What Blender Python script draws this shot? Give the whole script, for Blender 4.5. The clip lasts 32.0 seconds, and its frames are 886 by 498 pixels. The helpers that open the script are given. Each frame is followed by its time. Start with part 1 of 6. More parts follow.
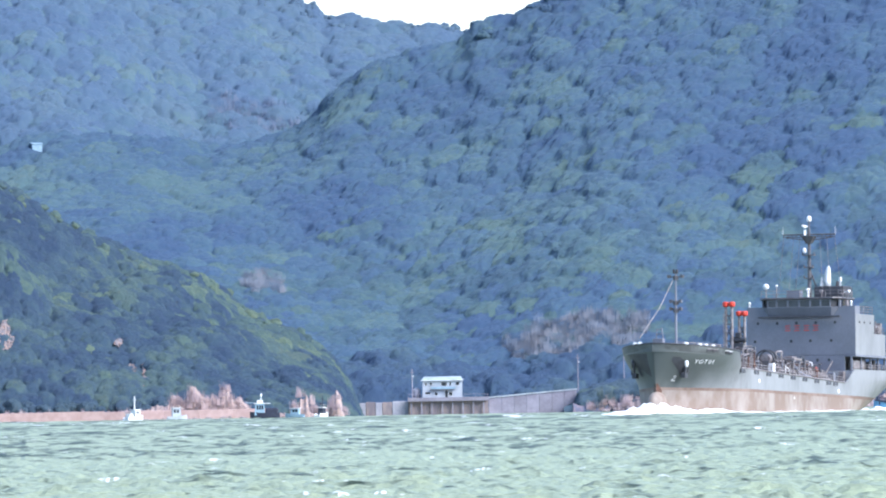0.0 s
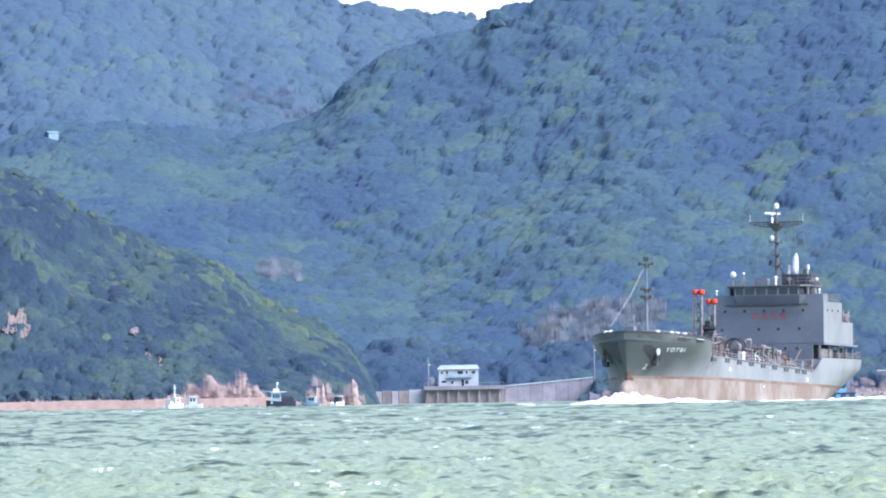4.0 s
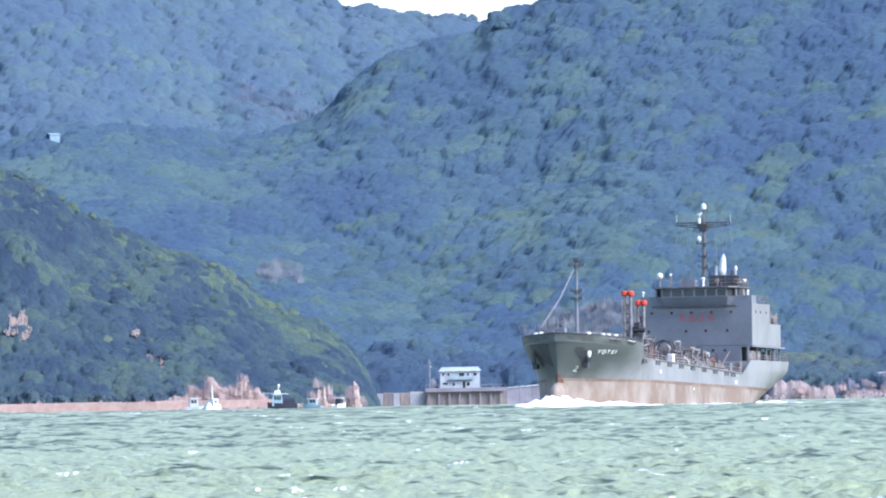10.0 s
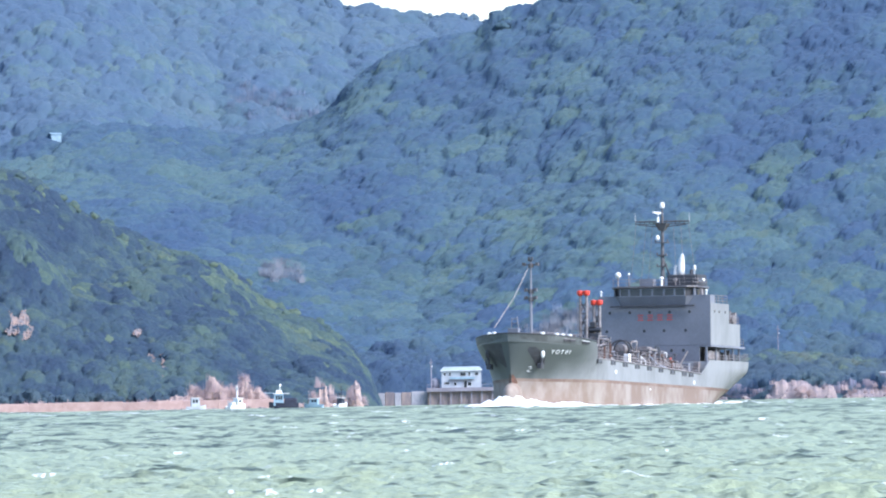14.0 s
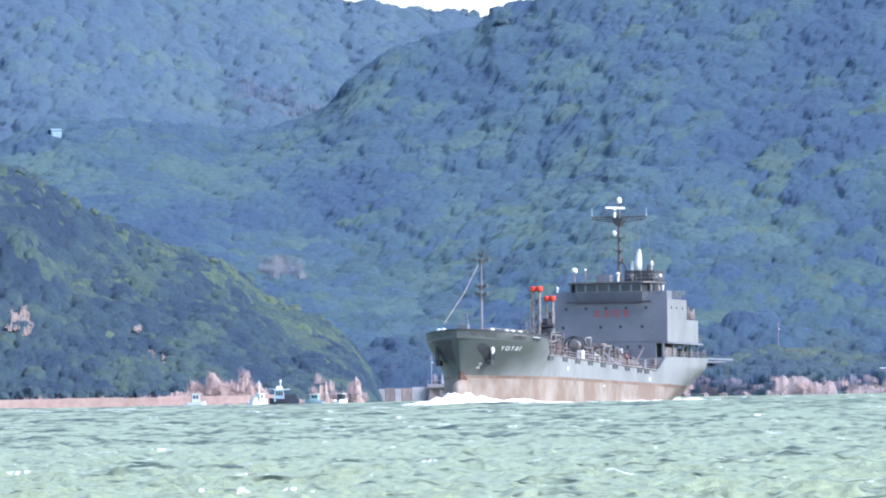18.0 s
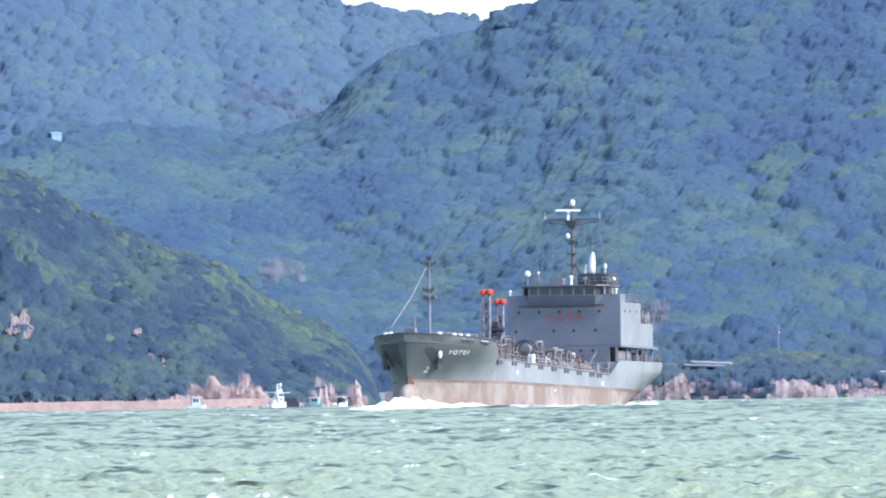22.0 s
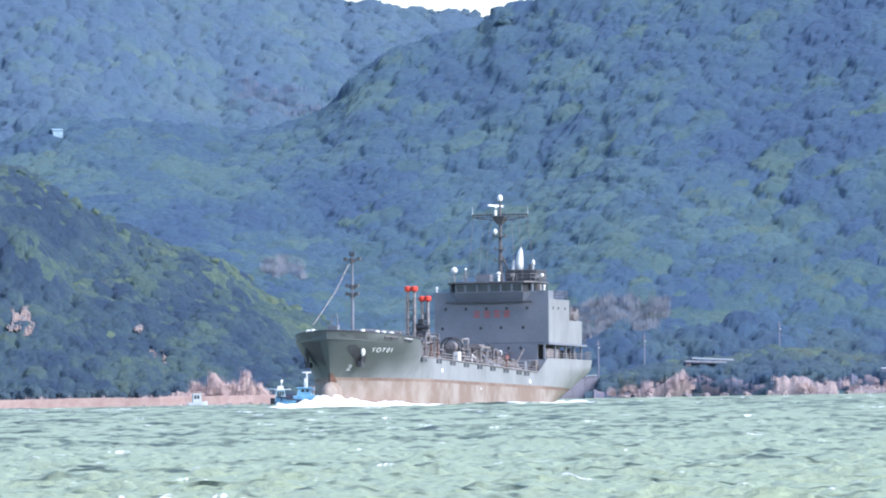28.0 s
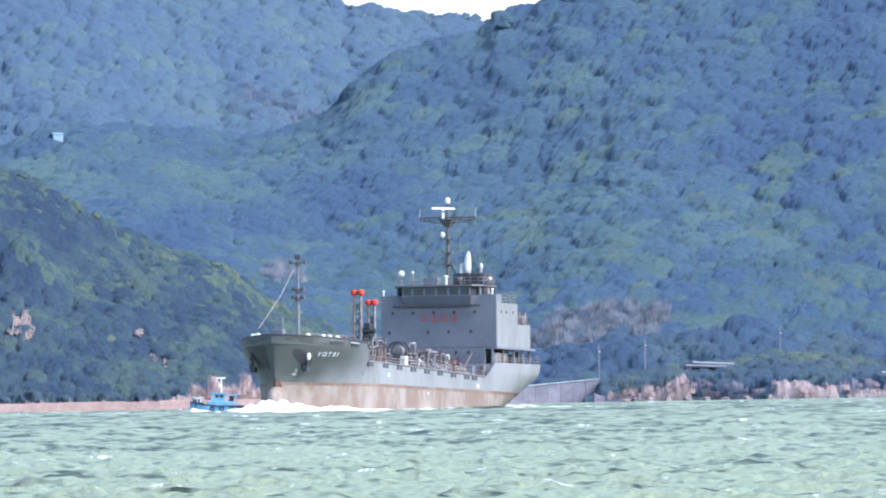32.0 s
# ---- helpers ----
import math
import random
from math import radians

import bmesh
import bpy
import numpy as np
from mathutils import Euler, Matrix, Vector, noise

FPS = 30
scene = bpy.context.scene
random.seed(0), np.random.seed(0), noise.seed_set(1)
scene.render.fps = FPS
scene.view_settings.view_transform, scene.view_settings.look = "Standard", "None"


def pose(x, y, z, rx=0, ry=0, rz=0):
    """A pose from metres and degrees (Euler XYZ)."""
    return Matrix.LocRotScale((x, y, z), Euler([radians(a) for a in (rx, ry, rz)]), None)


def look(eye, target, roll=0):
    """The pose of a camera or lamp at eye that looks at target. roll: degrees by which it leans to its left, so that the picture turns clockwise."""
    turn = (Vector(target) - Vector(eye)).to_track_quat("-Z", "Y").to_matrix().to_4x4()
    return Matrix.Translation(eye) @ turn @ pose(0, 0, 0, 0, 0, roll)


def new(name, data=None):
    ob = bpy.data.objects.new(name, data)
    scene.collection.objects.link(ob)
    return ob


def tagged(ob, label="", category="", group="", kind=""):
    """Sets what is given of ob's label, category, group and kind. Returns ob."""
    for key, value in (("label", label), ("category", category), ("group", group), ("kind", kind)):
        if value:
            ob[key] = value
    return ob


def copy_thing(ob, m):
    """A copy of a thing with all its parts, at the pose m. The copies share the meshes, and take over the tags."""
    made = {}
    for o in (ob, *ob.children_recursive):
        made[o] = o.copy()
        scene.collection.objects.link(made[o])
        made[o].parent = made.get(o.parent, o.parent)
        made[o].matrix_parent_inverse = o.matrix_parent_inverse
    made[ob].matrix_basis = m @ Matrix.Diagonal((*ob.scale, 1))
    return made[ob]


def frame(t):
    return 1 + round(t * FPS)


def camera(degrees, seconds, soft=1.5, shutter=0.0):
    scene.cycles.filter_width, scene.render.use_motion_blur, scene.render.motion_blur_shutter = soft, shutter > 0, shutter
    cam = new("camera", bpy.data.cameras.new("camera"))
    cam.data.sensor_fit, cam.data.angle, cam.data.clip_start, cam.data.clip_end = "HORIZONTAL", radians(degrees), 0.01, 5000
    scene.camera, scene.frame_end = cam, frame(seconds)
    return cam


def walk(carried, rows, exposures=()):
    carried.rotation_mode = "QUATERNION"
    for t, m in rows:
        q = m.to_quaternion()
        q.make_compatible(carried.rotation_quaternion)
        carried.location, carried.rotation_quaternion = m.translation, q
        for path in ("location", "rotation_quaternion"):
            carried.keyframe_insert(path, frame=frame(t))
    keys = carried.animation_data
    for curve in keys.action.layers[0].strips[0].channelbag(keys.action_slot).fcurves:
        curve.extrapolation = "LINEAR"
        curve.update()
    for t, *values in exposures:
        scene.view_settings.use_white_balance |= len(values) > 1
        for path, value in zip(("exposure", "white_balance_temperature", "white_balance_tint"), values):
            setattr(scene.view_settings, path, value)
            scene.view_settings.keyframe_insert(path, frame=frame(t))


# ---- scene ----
LENS = 3.822          # degrees across the picture, a long telephoto
EYE = (0.0, 0.0, 1.3)  # on the near beach, just above the water
LEAN = -1.0

# seconds, swing to the left, tilt upwards (degrees)
SWING = (
    (0, -0.0762, 0.6913),
    (0.5, -0.0596, 0.6724),
    (1, -0.0484, 0.6610),
    (1.5, -0.0337, 0.6508),
    (2, -0.0258, 0.6479),
    (2.5, -0.0182, 0.6442),
    (3, -0.0114, 0.6430),
    (3.5, -0.0081, 0.6429),
    (5.5, 0.0000, 0.6437),
    (6, 0.0000, 0.6437),
    (6.5, 0.0002, 0.6435),
    (7, -0.0003, 0.6478),
    (7.5, -0.0006, 0.6443),
    (8, 0.0002, 0.6443),
    (8.5, 0.0008, 0.6439),
    (9, 0.0004, 0.6428),
    (9.5, 0.0030, 0.6402),
    (10, 0.0003, 0.6516),
    (10.5, 0.0065, 0.6446),
    (11, 0.0038, 0.6474),
    (11.5, 0.0029, 0.6441),
    (12, 0.0042, 0.6442),
    (12.5, 0.0041, 0.6431),
    (13, 0.0007, 0.6549),
    (13.5, 0.0077, 0.6440),
    (14, 0.0064, 0.6503),
    (14.5, 0.0074, 0.6442),
    (16.5, 0.0103, 0.6403),
    (17, 0.0084, 0.6363),
    (17.5, 0.0105, 0.6291),
    (18, 0.0083, 0.6326),
    (18.5, 0.0112, 0.6331),
    (19, 0.0111, 0.6373),
    (19.5, 0.0112, 0.6443),
    (20, 0.0112, 0.6443),
    (20.5, 0.0114, 0.6447),
    (21, 0.0083, 0.6440),
    (21.5, 0.0114, 0.6449),
    (22, 0.0081, 0.6471),
    (22.5, 0.0149, 0.6443),
    (23, 0.0185, 0.6369),
    (23.5, 0.0155, 0.6472),
    (24, 0.0120, 0.6373),
    (24.5, 0.0148, 0.6372),
    (25, 0.0120, 0.6355),
    (25.5, 0.0078, 0.6485),
    (27.5, 0.0119, 0.6345),
    (28, 0.0134, 0.6327),
    (28.5, 0.0147, 0.6323),
    (29, 0.0157, 0.6309),
    (29.5, 0.0155, 0.6384),
    (30, 0.0117, 0.6457),
    (30.5, 0.0145, 0.6471),
    (31, 0.0116, 0.6482),
    (31.5, 0.0145, 0.6477),
    (32, 0.0149, 0.6496),
)
# the ship's way: seconds, place of her midship on the water, course off the line to the camera
COURSE = (
    (0, 46.62, 1911.5, 0.46, 22.76),
    (1, 44.88, 1908.1, 0.49, 22.66),
    (2, 43.13, 1904.7, 0.52, 22.44),
    (3, 41.35, 1901.2, 0.55, 22.15),
    (4, 39.52, 1897.6, 0.57, 21.84),
    (5, 37.68, 1894.0, 0.60, 21.54),
    (6, 35.83, 1890.3, 0.62, 21.27),
    (7, 34.01, 1886.6, 0.63, 21.06),
    (8, 32.22, 1882.8, 0.65, 20.90),
    (9, 30.48, 1878.9, 0.66, 20.81),
    (10, 28.78, 1875.0, 0.66, 20.78),
    (11, 27.12, 1871.0, 0.67, 20.80),
    (12, 25.48, 1867.0, 0.67, 20.88),
    (13, 23.87, 1862.9, 0.67, 20.99),
    (14, 22.25, 1858.7, 0.66, 21.13),
    (15, 20.62, 1854.5, 0.66, 21.28),
    (16, 18.98, 1850.3, 0.65, 21.45),
    (17, 17.31, 1846.0, 0.65, 21.61),
    (18, 15.62, 1841.6, 0.64, 21.77),
    (19, 13.91, 1837.2, 0.64, 21.91),
    (20, 12.19, 1832.7, 0.63, 22.03),
    (21, 10.46, 1828.2, 0.62, 22.12),
    (22, 8.74, 1823.7, 0.62, 22.20),
    (23, 7.02, 1819.1, 0.61, 22.24),
    (24, 5.31, 1814.4, 0.61, 22.27),
    (25, 3.60, 1809.7, 0.60, 22.28),
    (26, 1.88, 1805.0, 0.59, 22.27),
    (27, 0.15, 1800.2, 0.59, 22.25),
    (28, -1.61, 1795.3, 0.58, 22.22),
    (29, -3.42, 1790.5, 0.58, 22.18),
    (30, -5.24, 1785.6, 0.58, 22.14),
    (31, -7.06, 1780.6, 0.58, 22.09),
    (32, -8.78, 1775.6, 0.58, 22.03),
)
cam = camera(LENS, 32.0, 2.0)
walk(cam, [(t, pose(*EYE, 0, 0, a) @ pose(0, 0, 0, 90 + b) @ pose(0, 0, 0, 0, 0, LEAN)) for t, a, b in SWING],
     ((0, 1.12, 5850, 15), (5.5, 1.09, 5850, 15), (25.5, 1.12, 5850, 15), (27.5, 1.03, 5850, 15), (32, 1.05, 5850, 15)))

# ---- light ----
SUN_DIR = Vector((0.74, -0.42, 0.68)).normalized()
world = bpy.data.worlds.new("sky")
scene.world = world
world.use_nodes = True
wn = world.node_tree.nodes
sky = wn.new("ShaderNodeTexSky")
sky.sky_type = 'NISHITA'
sky.sun_disc = False
sky.sun_elevation = math.asin(SUN_DIR.z)
sky.sun_rotation = math.atan2(SUN_DIR.x, SUN_DIR.y)
sky.air_density, sky.dust_density, sky.ozone_density = 1.0, 0.5, 3.0
wn["Background"].inputs["Strength"].default_value = 0.148
world.node_tree.links.new(sky.outputs[0], wn["Background"].inputs[0])
sun = new("sun", bpy.data.lights.new("sun", "SUN"))
sun.data.energy, sun.data.angle, sun.data.color = 4.0, radians(42.0), (1.0, 0.95, 0.87)
sun.matrix_world = look(SUN_DIR * 200, (0, 0, 0))


# ---- materials ----
def mat(name, colour, second=None, rough=0.6, metal=0.0, size=1.0, fine=12.0, bump=0.15, share=0.5, random=0.0, stretch=(1, 1, 1), spec=0.5):
    """A painted or natural surface: two colours mixed by coarse stains and fine grain, with relief."""
    m = bpy.data.materials.new(name)
    m.use_nodes = True
    n, l = m.node_tree.nodes, m.node_tree.links
    p = n["Principled BSDF"]
    p.inputs["Roughness"].default_value, p.inputs["Metallic"].default_value = rough, metal
    p.inputs["Specular IOR Level"].default_value = spec
    second = second or tuple(c * 0.72 for c in colour)
    co, mp = n.new("ShaderNodeTexCoord"), n.new("ShaderNodeMapping")
    mp.inputs["Scale"].default_value = stretch
    l.new(co.outputs["Object"], mp.inputs["Vector"])
    big, small = n.new("ShaderNodeTexNoise"), n.new("ShaderNodeTexNoise")
    big.inputs["Scale"].default_value, small.inputs["Scale"].default_value = 1.0 / size, fine / size
    big.inputs["Detail"].default_value, small.inputs["Detail"].default_value = 5, 3
    for k in (big, small):
        l.new(mp.outputs[0], k.inputs["Vector"])
    add = n.new("ShaderNodeMath")
    add.operation = 'MULTIPLY_ADD'
    add.inputs[1].default_value = 0.45
    l.new(small.outputs["Fac"], add.inputs[0])
    l.new(big.outputs["Fac"], add.inputs[2])
    ramp = n.new("ShaderNodeValToRGB")
    ramp.color_ramp.elements[0].position, ramp.color_ramp.elements[1].position = 0.5 + share * 0.2, 0.75 + share * 0.2
    ramp.color_ramp.elements[0].color, ramp.color_ramp.elements[1].color = (*colour, 1), (*second, 1)
    l.new(add.outputs[0], ramp.inputs[0])
    out = ramp.outputs[0]
    if random:
        info, mix = n.new("ShaderNodeObjectInfo"), n.new("ShaderNodeHueSaturation")
        mr = n.new("ShaderNodeMapRange")
        mr.inputs[3].default_value, mr.inputs[4].default_value = 1 - random, 1 + random
        l.new(info.outputs["Random"], mr.inputs[0])
        l.new(mr.outputs[0], mix.inputs["Value"])
        l.new(out, mix.inputs["Color"])
        out = mix.outputs[0]
    l.new(out, p.inputs["Base Color"])
    if bump:
        b = n.new("ShaderNodeBump")
        b.inputs["Strength"].default_value, b.inputs["Distance"].default_value = bump, 0.1 * size
        l.new(add.outputs[0], b.inputs["Height"])
        l.new(b.outputs[0], p.inputs["Normal"])
    return m


def leaf_mat(name, dark, mid, light, warm, area=60.0):
    """Foliage: each crown has a tone of its own, whole patches of the slope differ, and the leaves are mottled."""
    m = bpy.data.materials.new(name)
    m.use_nodes = True
    n, l = m.node_tree.nodes, m.node_tree.links
    p = n["Principled BSDF"]
    p.inputs["Roughness"].default_value = 0.55
    p.inputs["Specular IOR Level"].default_value = 0.3
    p.inputs["Sheen Weight"].default_value, p.inputs["Sheen Roughness"].default_value = 0.25, 0.5
    thin, both = n.new("ShaderNodeBsdfTranslucent"), n.new("ShaderNodeMixShader")
    both.inputs[0].default_value = 0.5
    l.new(p.outputs[0], both.inputs[1])
    l.new(thin.outputs[0], both.inputs[2])
    l.new(both.outputs[0], n["Material Output"].inputs["Surface"])
    geo, add, unit = n.new("ShaderNodeNewGeometry"), n.new("ShaderNodeVectorMath"), n.new("ShaderNodeVectorMath")
    add.operation, unit.operation = 'ADD', 'NORMALIZE'
    add.inputs[1].default_value = (0.24, -0.6, 1.45)   # normals bent upward and towards the camera to flatten shading, as haze would
    l.new(geo.outputs["Normal"], add.inputs[0])
    l.new(add.outputs[0], unit.inputs[0])
    l.new(unit.outputs[0], p.inputs["Normal"])
    at = n.new("ShaderNodeAttribute")
    at.attribute_name = "tone"
    co = n.new("ShaderNodeTexCoord")
    patch, mott = n.new("ShaderNodeTexNoise"), n.new("ShaderNodeTexNoise")
    patch.inputs["Scale"].default_value, patch.inputs["Detail"].default_value = 1 / area, 4
    mott.inputs["Scale"].default_value, mott.inputs["Detail"].default_value = 0.8, 6
    for k in (patch, mott):
        l.new(co.outputs["Object"], k.inputs["Vector"])
    a = n.new("ShaderNodeMath")
    a.operation = 'MULTIPLY_ADD'
    a.inputs[1].default_value = 0.42
    l.new(at.outputs["Fac"], a.inputs[0])
    l.new(patch.outputs["Fac"], a.inputs[2])
    b = n.new("ShaderNodeMath")
    b.operation = 'MULTIPLY_ADD'
    b.inputs[1].default_value = 0.3
    l.new(mott.outputs["Fac"], b.inputs[0])
    l.new(a.outputs[0], b.inputs[2])
    ramp = n.new("ShaderNodeValToRGB")
    e = ramp.color_ramp.elements
    e[0].position, e[1].position = 0.62, 0.99
    e[0].color, e[1].color = (*dark, 1), (*light, 1)
    k = e.new(0.82)
    k.color = (*mid, 1)
    sc = n.new("ShaderNodeMath")
    sc.operation = 'MULTIPLY'
    sc.inputs[1].default_value = 0.935
    l.new(b.outputs[0], sc.inputs[0])
    l.new(sc.outputs[0], ramp.inputs[0])
    # a few crowns turn yellow-green
    gt, mix = n.new("ShaderNodeMath"), n.new("ShaderNodeMix")
    gt.operation = 'GREATER_THAN'
    gt.inputs[1].default_value = 0.93
    l.new(at.outputs["Fac"], gt.inputs[0])
    mix.data_type = 'RGBA'
    mix.inputs[7].default_value = (*warm, 1)
    half = n.new("ShaderNodeMath")
    half.operation = 'MULTIPLY'
    half.inputs[1].default_value = 0.4
    l.new(gt.outputs[0], half.inputs[0])
    l.new(half.outputs[0], mix.inputs[0])
    l.new(ramp.outputs[0], mix.inputs[6])
    l.new(mix.outputs[2], p.inputs["Base Color"])
    l.new(mix.outputs[2], thin.inputs["Color"])
    return m


def sea_mat():
    m = bpy.data.materials.new("sea_water")
    m.use_nodes = True
    n, l = m.node_tree.nodes, m.node_tree.links
    p = n["Principled BSDF"]
    p.inputs["IOR"].default_value = 1.33
    p.inputs["Specular IOR Level"].default_value = 0.1
    co = n.new("ShaderNodeTexCoord")
    big, rip = n.new("ShaderNodeTexNoise"), n.new("ShaderNodeTexNoise")
    big.inputs["Scale"].default_value, big.inputs["Detail"].default_value = 0.02, 3
    rip.inputs["Scale"].default_value, rip.inputs["Detail"].default_value = 4.5, 5
    for k in (big, rip):
        l.new(co.outputs["Object"], k.inputs["Vector"])
    # silty green water; sky reflection is painted in through lift: dark faces, pale crests
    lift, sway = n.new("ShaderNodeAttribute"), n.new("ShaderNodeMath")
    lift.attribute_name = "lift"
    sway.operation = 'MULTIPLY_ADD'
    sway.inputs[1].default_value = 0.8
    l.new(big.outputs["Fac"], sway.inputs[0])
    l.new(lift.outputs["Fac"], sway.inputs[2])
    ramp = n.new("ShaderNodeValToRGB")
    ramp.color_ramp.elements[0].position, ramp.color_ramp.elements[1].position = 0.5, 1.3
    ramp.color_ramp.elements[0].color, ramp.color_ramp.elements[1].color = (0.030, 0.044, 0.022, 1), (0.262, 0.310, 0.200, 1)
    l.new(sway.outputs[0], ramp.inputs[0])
    at = n.new("ShaderNodeAttribute")
    at.attribute_name = "foam"
    br = n.new("ShaderNodeTexNoise")
    br.inputs["Scale"].default_value, br.inputs["Detail"].default_value = 11.0, 4
    l.new(co.outputs["Object"], br.inputs["Vector"])
    s = n.new("ShaderNodeMath")
    s.operation = 'ADD'
    l.new(at.outputs["Fac"], s.inputs[0])
    l.new(br.outputs["Fac"], s.inputs[1])
    fr = n.new("ShaderNodeMapRange")
    fr.inputs[1].default_value, fr.inputs[2].default_value = 1.0, 1.25
    l.new(s.outputs[0], fr.inputs[0])
    mix = n.new("ShaderNodeMix")
    mix.data_type = 'RGBA'
    mix.inputs[7].default_value = (0.85, 0.88, 0.87, 1)
    l.new(fr.outputs[0], mix.inputs[0])
    l.new(ramp.outputs[0], mix.inputs[6])
    l.new(mix.outputs[2], p.inputs["Base Color"])
    rr = n.new("ShaderNodeMapRange")
    rr.inputs[3].default_value, rr.inputs[4].default_value = 0.42, 0.9
    l.new(fr.outputs[0], rr.inputs[0])
    l.new(rr.outputs[0], p.inputs["Roughness"])
    b = n.new("ShaderNodeBump")
    b.inputs["Strength"].default_value, b.inputs["Distance"].default_value = 0.9, 0.10
    l.new(rip.outputs["Fac"], b.inputs["Height"])
    l.new(b.outputs[0], p.inputs["Normal"])
    return m


GREY = mat("ship_grey_paint", (0.163, 0.174, 0.207), (0.136, 0.146, 0.173), 0.5, size=3.0, fine=8, bump=0.05)


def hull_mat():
    """Hull paint, with shade and grime painted over the forecastle as a darker, greenish coat that thins out aft."""
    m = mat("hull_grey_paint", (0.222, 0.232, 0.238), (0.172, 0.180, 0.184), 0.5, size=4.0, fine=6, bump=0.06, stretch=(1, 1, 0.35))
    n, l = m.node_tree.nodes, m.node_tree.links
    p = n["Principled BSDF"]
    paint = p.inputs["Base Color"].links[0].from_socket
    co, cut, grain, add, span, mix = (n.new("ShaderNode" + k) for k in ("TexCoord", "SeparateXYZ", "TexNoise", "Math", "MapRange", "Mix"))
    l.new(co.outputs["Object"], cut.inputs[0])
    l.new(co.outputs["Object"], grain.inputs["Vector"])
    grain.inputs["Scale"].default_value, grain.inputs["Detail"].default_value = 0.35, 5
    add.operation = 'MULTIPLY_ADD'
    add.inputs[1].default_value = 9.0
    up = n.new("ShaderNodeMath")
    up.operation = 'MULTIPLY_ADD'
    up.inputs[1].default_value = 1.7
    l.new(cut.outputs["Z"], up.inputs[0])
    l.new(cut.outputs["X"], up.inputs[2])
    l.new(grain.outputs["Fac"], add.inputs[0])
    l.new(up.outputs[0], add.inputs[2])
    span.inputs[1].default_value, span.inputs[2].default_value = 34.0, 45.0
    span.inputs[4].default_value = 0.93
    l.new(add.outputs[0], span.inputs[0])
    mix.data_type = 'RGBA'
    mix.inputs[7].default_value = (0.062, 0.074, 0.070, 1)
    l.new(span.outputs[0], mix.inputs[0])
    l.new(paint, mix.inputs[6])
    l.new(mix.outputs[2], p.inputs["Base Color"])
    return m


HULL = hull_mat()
BOW_BAND = mat("dark_band_paint", (0.050, 0.056, 0.054), (0.092, 0.104, 0.102), 0.6, size=2.5, fine=6, bump=0.06)
BOOT = mat("worn_boot_topping", (0.268, 0.233, 0.205), (0.182, 0.134, 0.106), 0.7, size=5.0, fine=5, bump=0.08, share=0.3, stretch=(1, 1, 0.55))
DARK = mat("dark_grey_paint", (0.045, 0.048, 0.055), (0.03, 0.03, 0.035), 0.55, size=1.0)
STEEL = mat("deck_steel", (0.10, 0.102, 0.112), (0.07, 0.064, 0.066), 0.55, size=0.8)
PIPE = mat("pipe_paint", (0.235, 0.22, 0.222), (0.135, 0.113, 0.108), 0.5, size=0.6)
WHITE = mat("white_paint", (0.74, 0.75, 0.75), (0.60, 0.61, 0.60), 0.4, size=1.0, bump=0.03)
DULL_RED = mat("dull_red_paint", (0.36, 0.07, 0.06), (0.27, 0.06, 0.05), 0.5, size=0.8, bump=0.03)
RED = mat("red_paint", (0.60, 0.045, 0.02), (0.48, 0.04, 0.02), 0.45, size=0.8, bump=0.03)
BROWN = mat("rusty_brown", (0.14, 0.065, 0.045), (0.09, 0.045, 0.03), 0.7, size=0.5)
BROWN_LINE = mat("brown_scum_line", (0.150, 0.100, 0.078), (0.21, 0.155, 0.125), 0.75, size=4.0, fine=7, bump=0.05)
GLASS = mat("window_glass", (0.035, 0.045, 0.06), (0.02, 0.027, 0.036), 0.12, size=2.0, bump=0.0, spec=0.4)
FOAM = mat("foam", (0.86, 0.88, 0.88), (0.74, 0.79, 0.79), 0.9, size=0.8, fine=6, bump=0.6)
ROCK = mat("red_rock", (0.20, 0.17, 0.175), (0.33, 0.245, 0.21), 0.9, size=1.0, fine=5, bump=0.06, share=0.3, random=0.1, stretch=(1.8, 1.8, 0.22))
EARTH = mat("bare_earth", (0.22, 0.157, 0.132), (0.11, 0.108, 0.12), 0.95, size=1.6, fine=4, bump=0.3, share=0.4, random=0.1, stretch=(1.2, 1.2, 0.5))
PALE_ROCK = mat("pale_rock", (0.245, 0.198, 0.190), (0.165, 0.143, 0.160), 0.9, size=2.2, fine=4, bump=0.05, random=0.1, stretch=(0.8, 0.8, 0.35))
PINK_WALL = mat("pink_sea_wall", (0.46, 0.325, 0.295), (0.38, 0.255, 0.23), 0.85, size=2.0, fine=6, bump=0.2, random=0.1)
MAUVE_ROCK = mat("mauve_streaked_rock", (0.082, 0.094, 0.140), (0.150, 0.128, 0.152), 0.9, size=2.4, fine=4, bump=0.05, share=0.4, stretch=(0.9, 0.9, 0.22))
CONCRETE = mat("grey_concrete", (0.25, 0.24, 0.285), (0.195, 0.183, 0.222), 0.85, size=3.0, fine=6, bump=0.2, random=0.12)
PALE_CONCRETE = mat("pale_concrete", (0.30, 0.30, 0.34), (0.23, 0.23, 0.27), 0.85, size=3.0, fine=6, bump=0.2, random=0.12)
# white plaster, and the roof sheet below, dulled and blued to imitate haze
HOUSE_WALL = mat("hazed_white_plaster", (0.40, 0.44, 0.48), (0.31, 0.345, 0.38), 0.7, size=2.0, bump=0.05)
BLUE = mat("blue_boat_paint", (0.15, 0.34, 0.49), (0.10, 0.24, 0.39), 0.4, size=1.0, bump=0.03)
PALE_BLUE = mat("pale_blue_paint", (0.27, 0.39, 0.47), (0.21, 0.31, 0.38), 0.5, size=1.0, bump=0.03)
